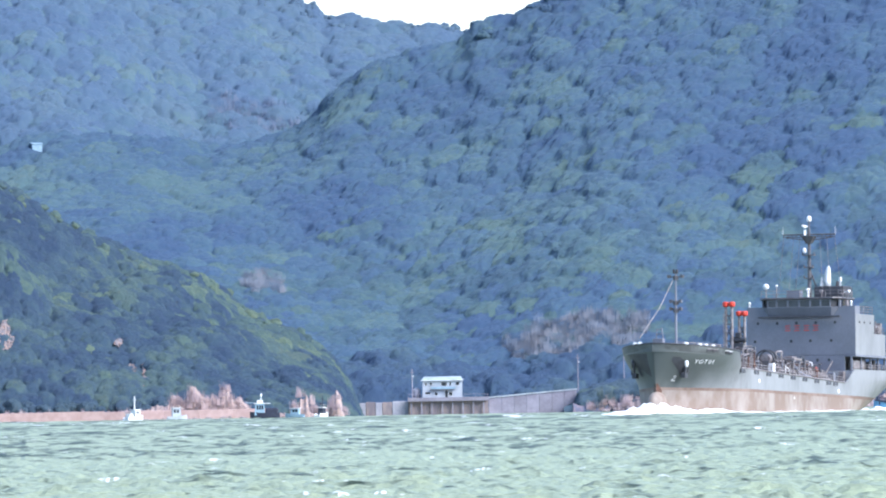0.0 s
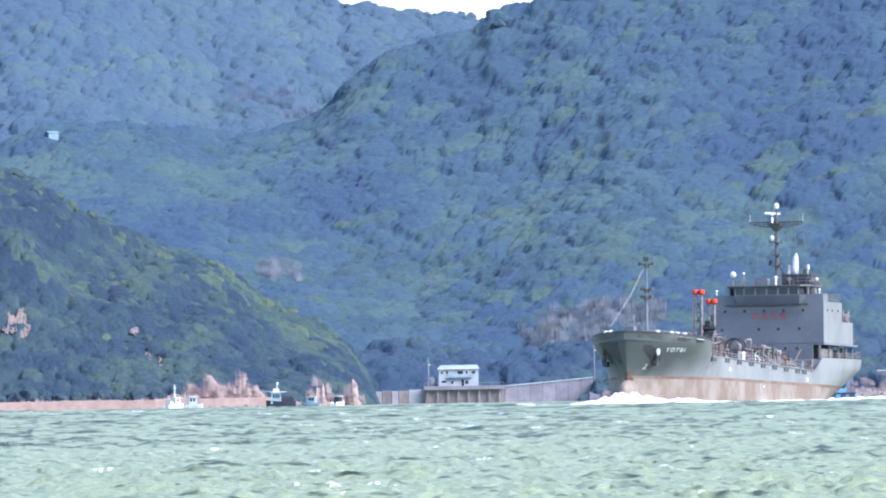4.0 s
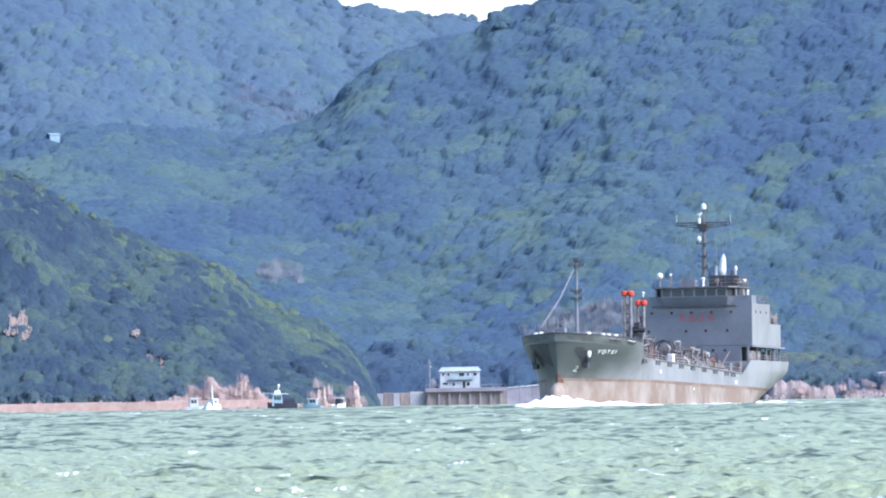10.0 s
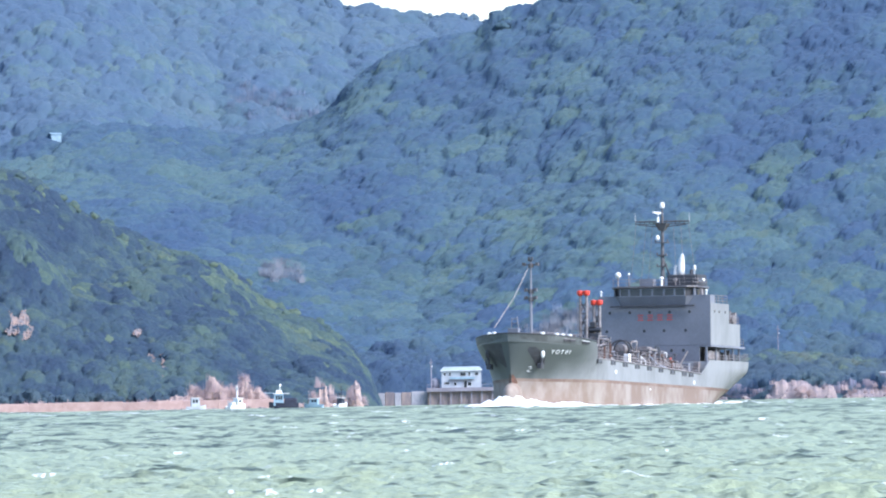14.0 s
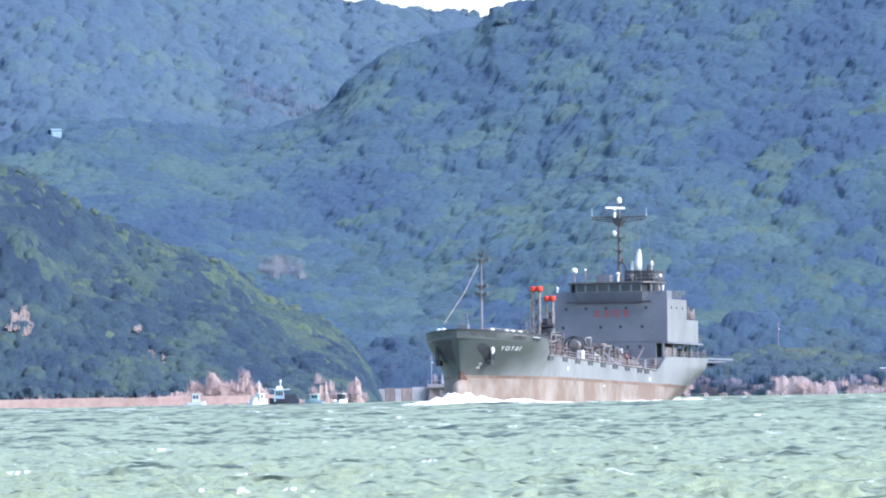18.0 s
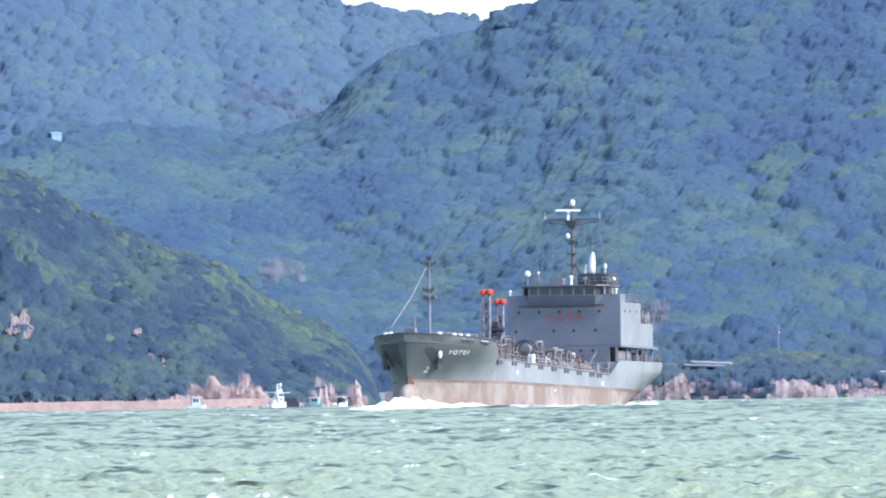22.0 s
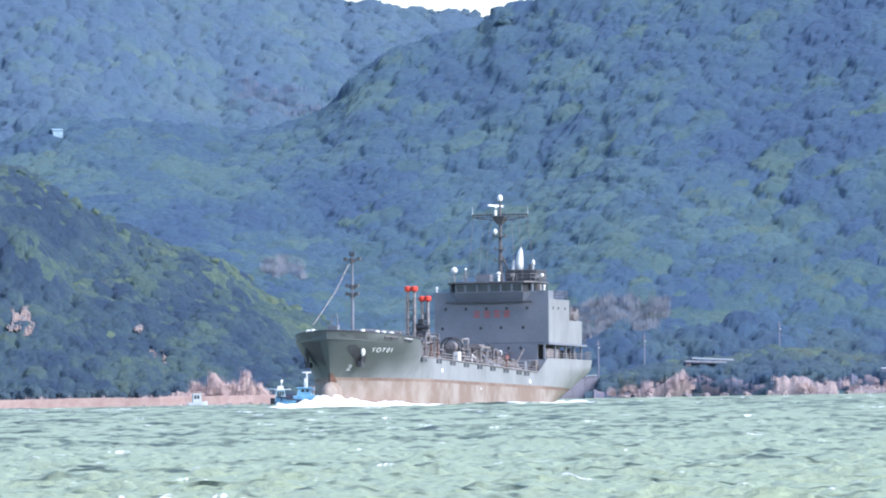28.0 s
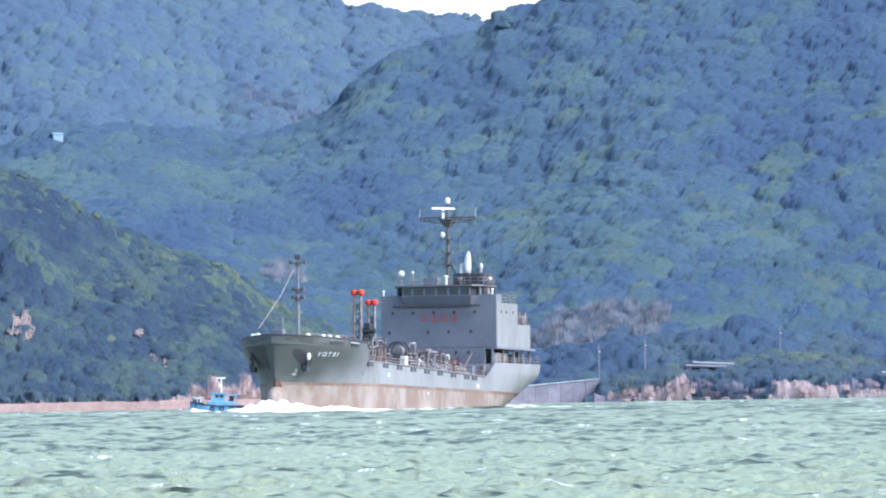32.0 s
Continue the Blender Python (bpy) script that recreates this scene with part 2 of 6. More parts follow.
NAVY = mat("dark_navy_paint", (0.03, 0.035, 0.06), (0.02, 0.022, 0.04), 0.45, size=1.0)
# undergrowth tinted blue like the leaves to imitate distance haze
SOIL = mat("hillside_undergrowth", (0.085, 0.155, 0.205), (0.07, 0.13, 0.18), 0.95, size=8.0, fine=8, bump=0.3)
NEAR_SOIL = mat("scrub_undergrowth", (0.06, 0.105, 0.125), (0.05, 0.085, 0.11), 0.95, size=8.0, fine=8, bump=0.3)
ROOF = mat("pale_roof_sheet", (0.34, 0.40, 0.42), (0.27, 0.33, 0.35), 0.6, size=2.0, fine=8, bump=0.1)
BARK = mat("bark", (0.12, 0.09, 0.07), (0.08, 0.06, 0.05), 0.9, size=0.5)
# haze is painted into most leaf and twig colours below, as added blue
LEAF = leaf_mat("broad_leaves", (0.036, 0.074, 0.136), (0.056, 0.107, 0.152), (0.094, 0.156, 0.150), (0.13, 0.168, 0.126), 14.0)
LEAF_DEEP = leaf_mat("darkened_hazed_leaves", (0.052, 0.102, 0.190), (0.064, 0.122, 0.196), (0.082, 0.148, 0.190), (0.10, 0.155, 0.165), 20.0)
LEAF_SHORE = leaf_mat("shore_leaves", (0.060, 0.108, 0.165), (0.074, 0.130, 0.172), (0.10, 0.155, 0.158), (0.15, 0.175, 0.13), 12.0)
LEAF_HAZE = leaf_mat("haze_tinted_leaves", (0.062, 0.123, 0.224), (0.080, 0.157, 0.231), (0.113, 0.201, 0.218), (0.14, 0.21, 0.18))
LEAF_FAR = leaf_mat("far_haze_tinted_leaves", (0.102, 0.176, 0.278), (0.112, 0.191, 0.280), (0.128, 0.208, 0.272), (0.145, 0.212, 0.25))
LEAF_FAR_GREEN = leaf_mat("far_hazed_grass_and_fern", (0.098, 0.176, 0.260), (0.113, 0.200, 0.266), (0.138, 0.226, 0.258), (0.15, 0.22, 0.24), 25.0)
LEAF_GRASS = leaf_mat("hazed_grass_and_fern", (0.063, 0.127, 0.188), (0.082, 0.159, 0.196), (0.112, 0.193, 0.186), (0.135, 0.196, 0.162), 25.0)
# the sun on crests and bank tops is painted as lighter, yellower leaves
LEAF_SUN_TINT = leaf_mat("sun_tinted_scrub", (0.066, 0.120, 0.140), (0.096, 0.162, 0.148), (0.148, 0.213, 0.150), (0.168, 0.215, 0.14), 12.0)
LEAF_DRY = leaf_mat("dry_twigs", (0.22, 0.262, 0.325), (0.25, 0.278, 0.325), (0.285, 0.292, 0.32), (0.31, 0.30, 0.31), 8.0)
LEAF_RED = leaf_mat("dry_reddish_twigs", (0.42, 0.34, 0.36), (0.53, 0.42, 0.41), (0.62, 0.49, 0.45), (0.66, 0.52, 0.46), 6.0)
LEAF_HIGH = leaf_mat("hazed_dry_twigs", (0.155, 0.215, 0.32), (0.175, 0.23, 0.32), (0.205, 0.245, 0.315), (0.23, 0.26, 0.31), 10.0)
SEA = sea_mat()


# ---- mesh tools ----
class Shape:
    """Vertices and faces of one part, in metres (or in the ship's drawing units, by scale)."""

    def __init__(self, scale=1.0):
        self.v, self.f, self.k = [], [], scale

    def add(self, verts, faces):
        b = len(self.v)
        self.v += [tuple(p) for p in verts]
        self.f += [tuple(i + b for i in q) for q in faces]
        return self

    def box(self, x0, y0, z0, x1, y1, z1, c=0.0):
        """A box with its upright and upper edges cut by c."""
        if c <= 0:
            vs = [(x, y, z) for z in (z0, z1) for x, y in ((x0, y0), (x1, y0), (x1, y1), (x0, y1))]
            return self.add(vs, [(3, 2, 1, 0), (4, 5, 6, 7), (0, 1, 5, 4), (1, 2, 6, 5), (2, 3, 7, 6), (3, 0, 4, 7)])
        rings = []
        for z, d in ((z0, 0), (z1 - c, 0), (z1, c)):
            rings.append([(x0 + d + c, y0 + d, z), (x1 - d - c, y0 + d, z), (x1 - d, y0 + d + c, z), (x1 - d, y1 - d - c, z),
                          (x1 - d - c, y1 - d, z), (x0 + d + c, y1 - d, z), (x0 + d, y1 - d - c, z), (x0 + d, y0 + d + c, z)])
        return self.rings(rings)

    def rings(self, rings, cap=True, closed=True):
        n = len(rings[0])
        vs = [p for r in rings for p in r]
        fs = []
        for a in range(len(rings) - 1):
            for i in range(n if closed else n - 1):
                j = (i + 1) % n
                fs.append((a * n + i, a * n + j, (a + 1) * n + j, (a + 1) * n + i))
        if cap:
            fs += [tuple(range(n))[::-1], tuple(range((len(rings) - 1) * n, len(rings) * n))]
        return self.add(vs, fs)

    def tube(self, a, b, r, r2=None, n=8):
        a, b = Vector(a), Vector(b)
        r2 = r if r2 is None else r2
        d = (b - a).normalized()
        u = d.orthogonal().normalized()
        w = d.cross(u)
        ring = lambda p, q: [p + (u * math.cos(2 * math.pi * i / n) + w * math.sin(2 * math.pi * i / n)) * q for i in range(n)]
        return self.rings([ring(a, r), ring(b, r2)])

    def path(self, pts, r, n=6):
        for a, b in zip(pts, pts[1:]):
            self.tube(a, b, r, n=n)
        return self

    def ball(self, c, rx, ry=None, rz=None, n=12, m=8):
        ry, rz = ry or rx, rz or rx
        rings = []
        for j in range(m + 1):
            a = math.pi * (j / m - 0.5)
            q = max(math.cos(a), 0.02)
            rings.append([(c[0] + rx * q * math.cos(2 * math.pi * i / n), c[1] + ry * q * math.sin(2 * math.pi * i / n), c[2] + rz * math.sin(a)) for i in range(n)])
        return self.rings(rings)

    def lathe(self, c, prof, n=16):
        return self.rings([[(c[0] + r * math.cos(2 * math.pi * i / n), c[1] + r * math.sin(2 * math.pi * i / n), c[2] + z) for i in range(n)] for r, z in prof])

    def ring(self, c, axis, r, t, n=24, m=6):
        """A torus round axis."""
        ax = Vector(axis).normalized()
        u = ax.orthogonal().normalized()
        w = ax.cross(u)
        c = Vector(c)
        vs, fs = [], []
        for i in range(n):
            a = 2 * math.pi * i / n
            d = u * math.cos(a) + w * math.sin(a)
            for j in range(m):
                b = 2 * math.pi * j / m
                vs.append(c + d * (r + t * math.cos(b)) + ax * t * math.sin(b))
        for i in range(n):
            for j in range(m):
                fs.append((i * m + j, ((i + 1) % n) * m + j, ((i + 1) % n) * m + (j + 1) % m, i * m + (j + 1) % m))
        return self.add(vs, fs)

    def prism(self, poly, y0, y1):
        """A side outline of (x, z) drawn out across from y0 to y1."""
        return self.rings([[(x, y0, z) for x, z in poly], [(x, y1, z) for x, z in poly]])

    def mesh(self, name, smooth=False):
        me = bpy.data.meshes.new(name)
        me.from_pydata([(x * self.k, y * self.k, z * self.k) for x, y, z in self.v], [], self.f)
        bm = bmesh.new()
        bm.from_mesh(me)
        bmesh.ops.recalc_face_normals(bm, faces=bm.faces)
        bm.to_mesh(me)
        bm.free()
        if smooth:
            me.shade_smooth()
            if smooth == "edges":
                me.set_sharp_from_angle(angle=0.6)
        me.update()
        return me


def part(name, shape, material, parent=None, label="", smooth=False):
    me = shape.mesh(name, smooth)
    me.materials.append(material)
    ob = new(name, me)
    ob.parent = parent
    return tagged(ob, label)


def thing(name, label, category, m=None, group="", kind=""):
    ob = new(name)
    ob.empty_display_size = 0.5
    if m is not None:
        ob.matrix_basis = m
    return tagged(ob, label, category, group, kind)


def big_mesh(name, verts, faces, material, tone=None, attr="tone", smooth=False, second=None, slots=None):
    """A large mesh out of arrays; every face has the same number of corners."""
    me = bpy.data.meshes.new(name)
    n, c = faces.shape
    me.vertices.add(len(verts))
    me.vertices.foreach_set("co", np.ascontiguousarray(verts, dtype=np.float32).ravel())
    me.loops.add(n * c)
    me.loops.foreach_set("vertex_index", np.ascontiguousarray(faces, dtype=np.int32).ravel())
    me.polygons.add(n)
    me.polygons.foreach_set("loop_start", np.arange(0, n * c, c, dtype=np.int32))
    if tone is not None:
        a = me.attributes.new(attr, 'FLOAT', 'POINT')
        a.data.foreach_set("value", np.ascontiguousarray(tone, dtype=np.float32))
    me.update(calc_edges=True)
    if smooth:
        me.shade_smooth()
    me.materials.append(material)
    if second:
        me.materials.append(second)
        me.polygons.foreach_set("material_index", np.ascontiguousarray(slots, dtype=np.int32))
    return me


def sheet(nx, ny):
    i = np.arange(nx * ny).reshape(ny, nx)
    return np.stack([i[:-1, :-1], i[:-1, 1:], i[1:, 1:], i[1:, :-1]], -1).reshape(-1, 4)


def lumps(x, y, size, seed, octaves=4):
    """Smooth random relief about -1..1 over arrays x, y."""
    r = np.random.RandomState(seed)
    out = np.zeros_like(x, dtype=float)
    amp, tot = 1.0, 0.0
    for o in range(octaves):
        acc = np.zeros_like(out)
        for k in range(5):
            a = r.uniform(0, 2 * np.pi)
            w = 2 * np.pi / (size * r.uniform(0.7, 1.5) / 2 ** o)
            acc += np.sin((x * np.cos(a) + y * np.sin(a)) * w + r.uniform(0, 6.28))
        out += acc * amp / 2.2
        tot += amp
        amp *= 0.55
    return out / tot


# ---- the sea ----
DRIFT = (-0.08, -1.05)   # metres a second
WAVE_RNG = np.random.RandomState(5)


def wave_field():
    rows = [92.0]
    while rows[-1] < 3400:
        rows.append(rows[-1] + 0.25 * (rows[-1] / 130) ** 1.75)
    d = np.array(rows)
    a = np.linspace(-0.037, 0.042, 520)
    X = a[None, :] * (d[:, None] + 60)
    Y = np.repeat(d[:, None], len(a), 1)
    step = 0.079 / 520 * (Y + 60)
    Z, C = np.zeros_like(X), np.zeros_like(X)
    for i in range(60):
        lam = 0.22 * (3.4 / 0.22) ** (i / 59.0)
        ang = WAVE_RNG.normal(math.atan2(DRIFT[1], DRIFT[0]), 0.42)
        k = 2 * np.pi / lam
        ph = (X * np.cos(ang) + Y * np.sin(ang)) * k + WAVE_RNG.uniform(0, 6.28)
        amp = 0.0088 * lam ** 0.22 * np.clip((lam / step - 2.0) / 2.5, 0, 1)
        s = np.sin(ph + 0.6 * np.sin(ph * 0.37 + i))
        Z += amp * (s + 0.4 * (s * s - 0.5))
        C += amp * s * (lam / step < 22)
    sd = C.std(1, keepdims=True) + 1e-6
    gate = np.clip(0.5 + 0.9 * lumps(X, Y * 0.6, 7.0, 3, 3), 0, 1)
    foam = np.clip((C / sd - 1.8) * 0.8, 0, 0.7) * gate
    # short steep wavelets: lost sky reflection painted as dark near faces, tops painted paler
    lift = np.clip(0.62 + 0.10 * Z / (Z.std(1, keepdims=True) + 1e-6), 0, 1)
    for i in range(15000):
        # spread evenly over the camera's view and sized to it by distance
        y0 = 1.3 * 23500 / WAVE_RNG.uniform(11, 80 if i % 5 < 2 else 250)
        x0 = WAVE_RNG.uniform(-0.036, 0.040) * y0
        size = WAVE_RNG.uniform(0, 1) ** 3
        sx, hz = (5 + 46 * size) * y0 / 23500, (0.4 + 1.15 * size) * y0 / 23500
        sy = max(hz * 5, 0.2 * (y0 / 130) ** 1.75)
        a0, a1 = np.searchsorted(d, (y0 - 2.5 * sy, y0 + 2.5 * sy))
        b0, b1 = np.searchsorted(a * (y0 + 60), (x0 - 2.5 * sx - 1, x0 + 2.5 * sx + 1))
        dx, dy = X[a0:a1, b0:b1] - x0, Y[a0:a1, b0:b1] - y0
        b = np.exp(-(dx / sx) ** 2 - ((dy + 0.3 * sy * np.sin(dx / sx * 2 + i)) / sy) ** 2)
        Z[a0:a1, b0:b1] += hz * b
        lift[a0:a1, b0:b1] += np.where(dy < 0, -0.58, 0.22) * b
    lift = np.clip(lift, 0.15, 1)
    # short breaking white ridges, larger and sparser far out to fit the camera's view
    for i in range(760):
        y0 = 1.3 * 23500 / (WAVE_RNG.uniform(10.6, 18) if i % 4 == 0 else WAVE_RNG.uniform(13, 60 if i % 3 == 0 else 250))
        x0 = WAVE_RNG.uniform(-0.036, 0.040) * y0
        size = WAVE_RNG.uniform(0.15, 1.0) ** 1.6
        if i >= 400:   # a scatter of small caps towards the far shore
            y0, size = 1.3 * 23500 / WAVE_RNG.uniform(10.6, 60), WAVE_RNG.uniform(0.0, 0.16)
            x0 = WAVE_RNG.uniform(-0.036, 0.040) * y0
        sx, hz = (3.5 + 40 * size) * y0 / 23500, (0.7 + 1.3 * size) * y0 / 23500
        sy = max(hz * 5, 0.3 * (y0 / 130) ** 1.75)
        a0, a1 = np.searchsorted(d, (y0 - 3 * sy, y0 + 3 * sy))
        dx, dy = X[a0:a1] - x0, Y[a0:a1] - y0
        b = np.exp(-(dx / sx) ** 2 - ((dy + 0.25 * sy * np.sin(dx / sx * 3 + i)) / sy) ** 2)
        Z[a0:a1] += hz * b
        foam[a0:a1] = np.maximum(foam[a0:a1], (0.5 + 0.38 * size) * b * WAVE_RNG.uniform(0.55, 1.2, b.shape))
    return X, Y, Z, foam, lift, len(a), len(d)


def sea():
    X, Y, Z, foam, lift, nx, ny = wave_field()
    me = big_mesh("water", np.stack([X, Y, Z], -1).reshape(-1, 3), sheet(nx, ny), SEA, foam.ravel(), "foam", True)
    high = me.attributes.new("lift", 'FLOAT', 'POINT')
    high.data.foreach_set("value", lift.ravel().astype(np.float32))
    ob = tagged(new("water", me), "choppy pale green sea with small whitecaps", "sea", kind="structure")
    deep = Shape().box(-4800, -900, -3.0, 4800, 4950, -0.75)
    bed = tagged(part("deep_water", deep, SEA), "open green sea reaching to the horizon", "sea", kind="structure")
    return ob


WATER = sea()


# ---- the hills ----
def curve_through(pts, x):
    px, pz = zip(*pts)
    return np.interp(x, px, pz)


NEAR_CREST = ((-168.2, 85.5), (-133.6, 71.7), (-118.7, 65.2), (-109.8, 60.8), (-101.9, 57.8), (-94, 51.9), (-82.1, 45.4), (-68.3, 38.9), (-55.4, 35), (-48.5, 30.5), (-38.6, 23.3), (-31.7, 19.3), (-24.7, 14.8), (-20.8, 8.4), (-17.8, 1), (-14.8, -2), (59.4, -3))
MAIN_CREST = ((-180.2, 61.3), (-119.9, 68.5), (-110.9, 72.1), (-102.7, 74.4), (-89.2, 73.9), (-69.4, 73), (-58.6, 70.7), (-52.3, 70.7), (-41.5, 72.6), (-33.3, 75.7), (-27, 82), (-20.7, 88.3), (-11.7, 92.8), (0.9, 96.3), (10.8, 98.5), (14.4, 102.1), (23.4, 104.4), (49.6, 115.4), (121.7, 135.2), (180.2, 142.4))
FAR_CREST = ((-220, 185), (-151, 168), (-93, 152), (-42, 142), (-36, 139), (-33.5, 135), (-30, 135.5), (-19, 135), (-14, 132.7), (1, 132.0), (7, 132.6), (14, 130), (32, 126.5), (60, 123), (220, 116))


def near_z(x, d):
    s = np.clip((d - 3205) / 115.0, 0, 1.6)
    crest = curve_through(NEAR_CREST, x + 1.5 * lumps(x, d, 40, 8, 2))
    face = np.where(s < 1, np.clip(s, 0, 1) ** 0.72, 1 - (s - 1) * 0.6)
    spur = 7.0 * np.exp(-((d - 3258) / 11.0) ** 2) * np.clip((-92 - x) / 9, 0, 1)
    return crest * face + spur - 1.5 * (crest < 2) - 1.0 + lumps(x, d, 35, 9, 3) * 2.6 * np.clip(s * 2, 0, 1) * np.clip(crest / 20, 0, 1) * np.clip((1.05 - s) * 4, 0.15, 1)


def main_z(x, d):
    s = np.clip((d - 3390) / 215.0, -0.05, 1.4)
    broad = curve_through(((-200, 66), (-60, 71), (130, 132), (200, 140)), x)   # the flank is smoother than its skyline
    crest = broad + (curve_through(MAIN_CREST, x) - broad) * np.clip(s, 0, 1) ** 5
    low = 1 - 0.4 * np.exp(-((x + 9) / 42.0) ** 2) * np.clip(1 - s, 0, 1)
    face = np.where(s < 1, np.sign(s) * np.abs(s) ** 0.86, 1 - (s - 1) * 0.8)
    spur = lumps(x, d * 0.6, 75, 21, 2) * 2.4 * np.clip(s * 3, 0, 1) * np.clip((1 - s) * 4, 0, 1)
    return crest * face * low + spur + 1.5


def far_z(x, d):
    s = np.clip((d - 4330) / 270.0, 0, 1.5)
    broad = curve_through(((-220, 182), (-42, 137), (60, 122), (220, 114)), x)
    crest = broad + (curve_through(FAR_CREST, x) - broad) * np.clip(s, 0, 1) ** 6
    face = np.where(s < 1, s ** 0.8, 1 - (s - 1) * 0.8)
    return crest * face + lumps(x, d * 0.5, 70, 33, 3) * 4.2 * np.clip((1 - s) * 4, 0, 1)


def hill(name, label, fn, x0, x1, d0, d1, step, soil=None):
    soil = soil or SOIL
    xs, ds = np.arange(x0, x1, step), np.arange(d0, d1, step)
    X, D = np.meshgrid(xs, ds)
    me = big_mesh(name, np.stack([X, D, fn(X, D)], -1).reshape(-1, 3), sheet(len(xs), len(ds)), soil, smooth=True)
    return tagged(new(name, me), label, "hill", kind="structure")


hill("hill_near", "wooded near hillside dropping to the sea", near_z, -170, 40, 3200, 3370, 3.0, NEAR_SOIL)
hill("hill_main", "broad wooded mountainside rising behind the shore", main_z, -210, 210, 3370, 3700, 4.0)
hill("hill_far", "distant wooded ridge under a white sky", far_z, -230, 230, 4326, 4730, 7.0)

def ico(level):
    """A round of even triangles."""
    bm = bmesh.new()
    bmesh.ops.create_icosphere(bm, subdivisions=level, radius=1.0)
    v = np.array([p.co[:] for p in bm.verts])
    f = np.array([[q.index for q in t.verts] for t in bm.faces])
    bm.free()
    return v, f


ICO = ico(3)


def crown_form(rng, boughs=15, leaves=70, tall=0.8, leaf=0.13):
    """One crown about 1 m in radius: a round that swells into boughs with creases between them, under a ragged coat of leaf sprays. Gives corners, faces and each corner's tint."""
    v0, f0 = ICO
    n = rng.normal(size=(boughs, 3))
    n[:, 2] = np.abs(n[:, 2]) * 0.9 - 0.1
    n /= np.linalg.norm(n, axis=1)[:, None]
    size, tint, out = rng.uniform(0.38, 0.62, boughs), rng.uniform(-0.10, 0.10, boughs), rng.uniform(0.75, 1.15, boughs)

    def swell(p):
        gap = np.arccos(np.clip(p @ n.T, -1, 1)) / size
        h = np.sqrt(np.clip(1 - gap ** 2, 0, 1)) * out
        return 0.72 + 0.30 * h.max(1), tint[h.argmax(1)]

    r, t = swell(v0)
    r = r * (1 + rng.uniform(-0.03, 0.03, len(r)))
    body = v0 * r[:, None] * np.array([1, 1, tall])
    f0 = f0[v0[f0][:, :, 2].max(1) > -0.3]
    u = rng.normal(size=(leaves, 3))
    u[:, 2] = np.abs(u[:, 2]) * 1.1 - 0.25
    u /= np.linalg.norm(u, axis=1)[:, None]
    q, lt = swell(u)
    spot = u * (q * rng.uniform(0.94, 1.07, leaves))[:, None] * np.array([1, 1, tall])
    d = rng.normal(size=(leaves, 3, 3)) * leaf
    d -= (d * u[:, None, :]).sum(2, keepdims=True) * u[:, None, :] * 0.7
    V = np.concatenate([body, (spot[:, None] + d).reshape(-1, 3)])
    F = np.concatenate([f0, len(body) + np.arange(leaves * 3).reshape(-1, 3)])
    J = np.concatenate([t, np.repeat(lt + rng.uniform(-0.12, 0.16, leaves), 3)])
    return V, F, J


def twig_form(rng, twigs=46):
    """A bare bush about 1 m in radius: thin stems that fan upwards."""
    vs, fs, js = [], [], []
    for k in range(twigs):
        a, q = rng.uniform(0, 2 * np.pi), rng.uniform(0, 1.0)
        foot = np.array([q * np.cos(a), q * np.sin(a), -0.6])
        tip = foot * np.array([1.15, 1.15, 0]) + np.array([0, 0, rng.uniform(0.4, 1.9)])
        w = rng.uniform(0.035, 0.085)
        vs.append(np.stack([foot + [w, 0, 0], foot - [w, 0, 0], tip + [0, w, 0]]))
        fs.append(np.array([[0, 1, 2]]) + 3 * k)
        js.append(np.full(3, rng.uniform(-0.3, 0.3)))
    return np.concatenate(vs), np.concatenate(fs), np.concatenate(js)


def woods(name, label, material, places, radii, tones, seed, boughs=15, leaves=70, tall=0.8, leaf=0.13, bare=False):
    """Many crowns of sixteen shapes, each turned, stretched and toned by itself."""
    rng = np.random.RandomState(seed)
    forms = [twig_form(rng) if bare else crown_form(rng, boughs, leaves, tall * rng.uniform(0.85, 1.15), leaf) for _ in range(16)]
    V, F, T, b = [], [], [], 0
    pick = rng.randint(len(forms), size=len(places))
    for k, (v, f, j) in enumerate(forms):
        idx = np.nonzero(pick == k)[0]
        if not len(idx):
            continue
        a = rng.uniform(0, 2 * np.pi, len(idx))
        ca, sa = np.cos(a)[:, None], np.sin(a)[:, None]
        R = radii[idx][:, None]
        st = rng.uniform(0.75, 1.25, (len(idx), 1))
        x = (v[None, :, 0] * ca - v[None, :, 1] * sa) * R + places[idx, 0][:, None]
        y = (v[None, :, 0] * sa + v[None, :, 1] * ca) * R + places[idx, 1][:, None]
        z = v[None, :, 2] * R * st + places[idx, 2][:, None]
        V.append(np.stack([x, y, z], -1).reshape(-1, 3))
        F.append((f[None] + (np.arange(len(idx)) * len(v))[:, None, None] + b).reshape(-1, 3))
        T.append(np.clip(tones[idx][:, None] + j[None, :], 0, 1).ravel())
        b += len(idx) * len(v)
    me = big_mesh(name, np.concatenate(V), np.concatenate(F), material, np.concatenate(T), smooth=True)
    return tagged(new(name, me), label, "woods", kind="stuff")


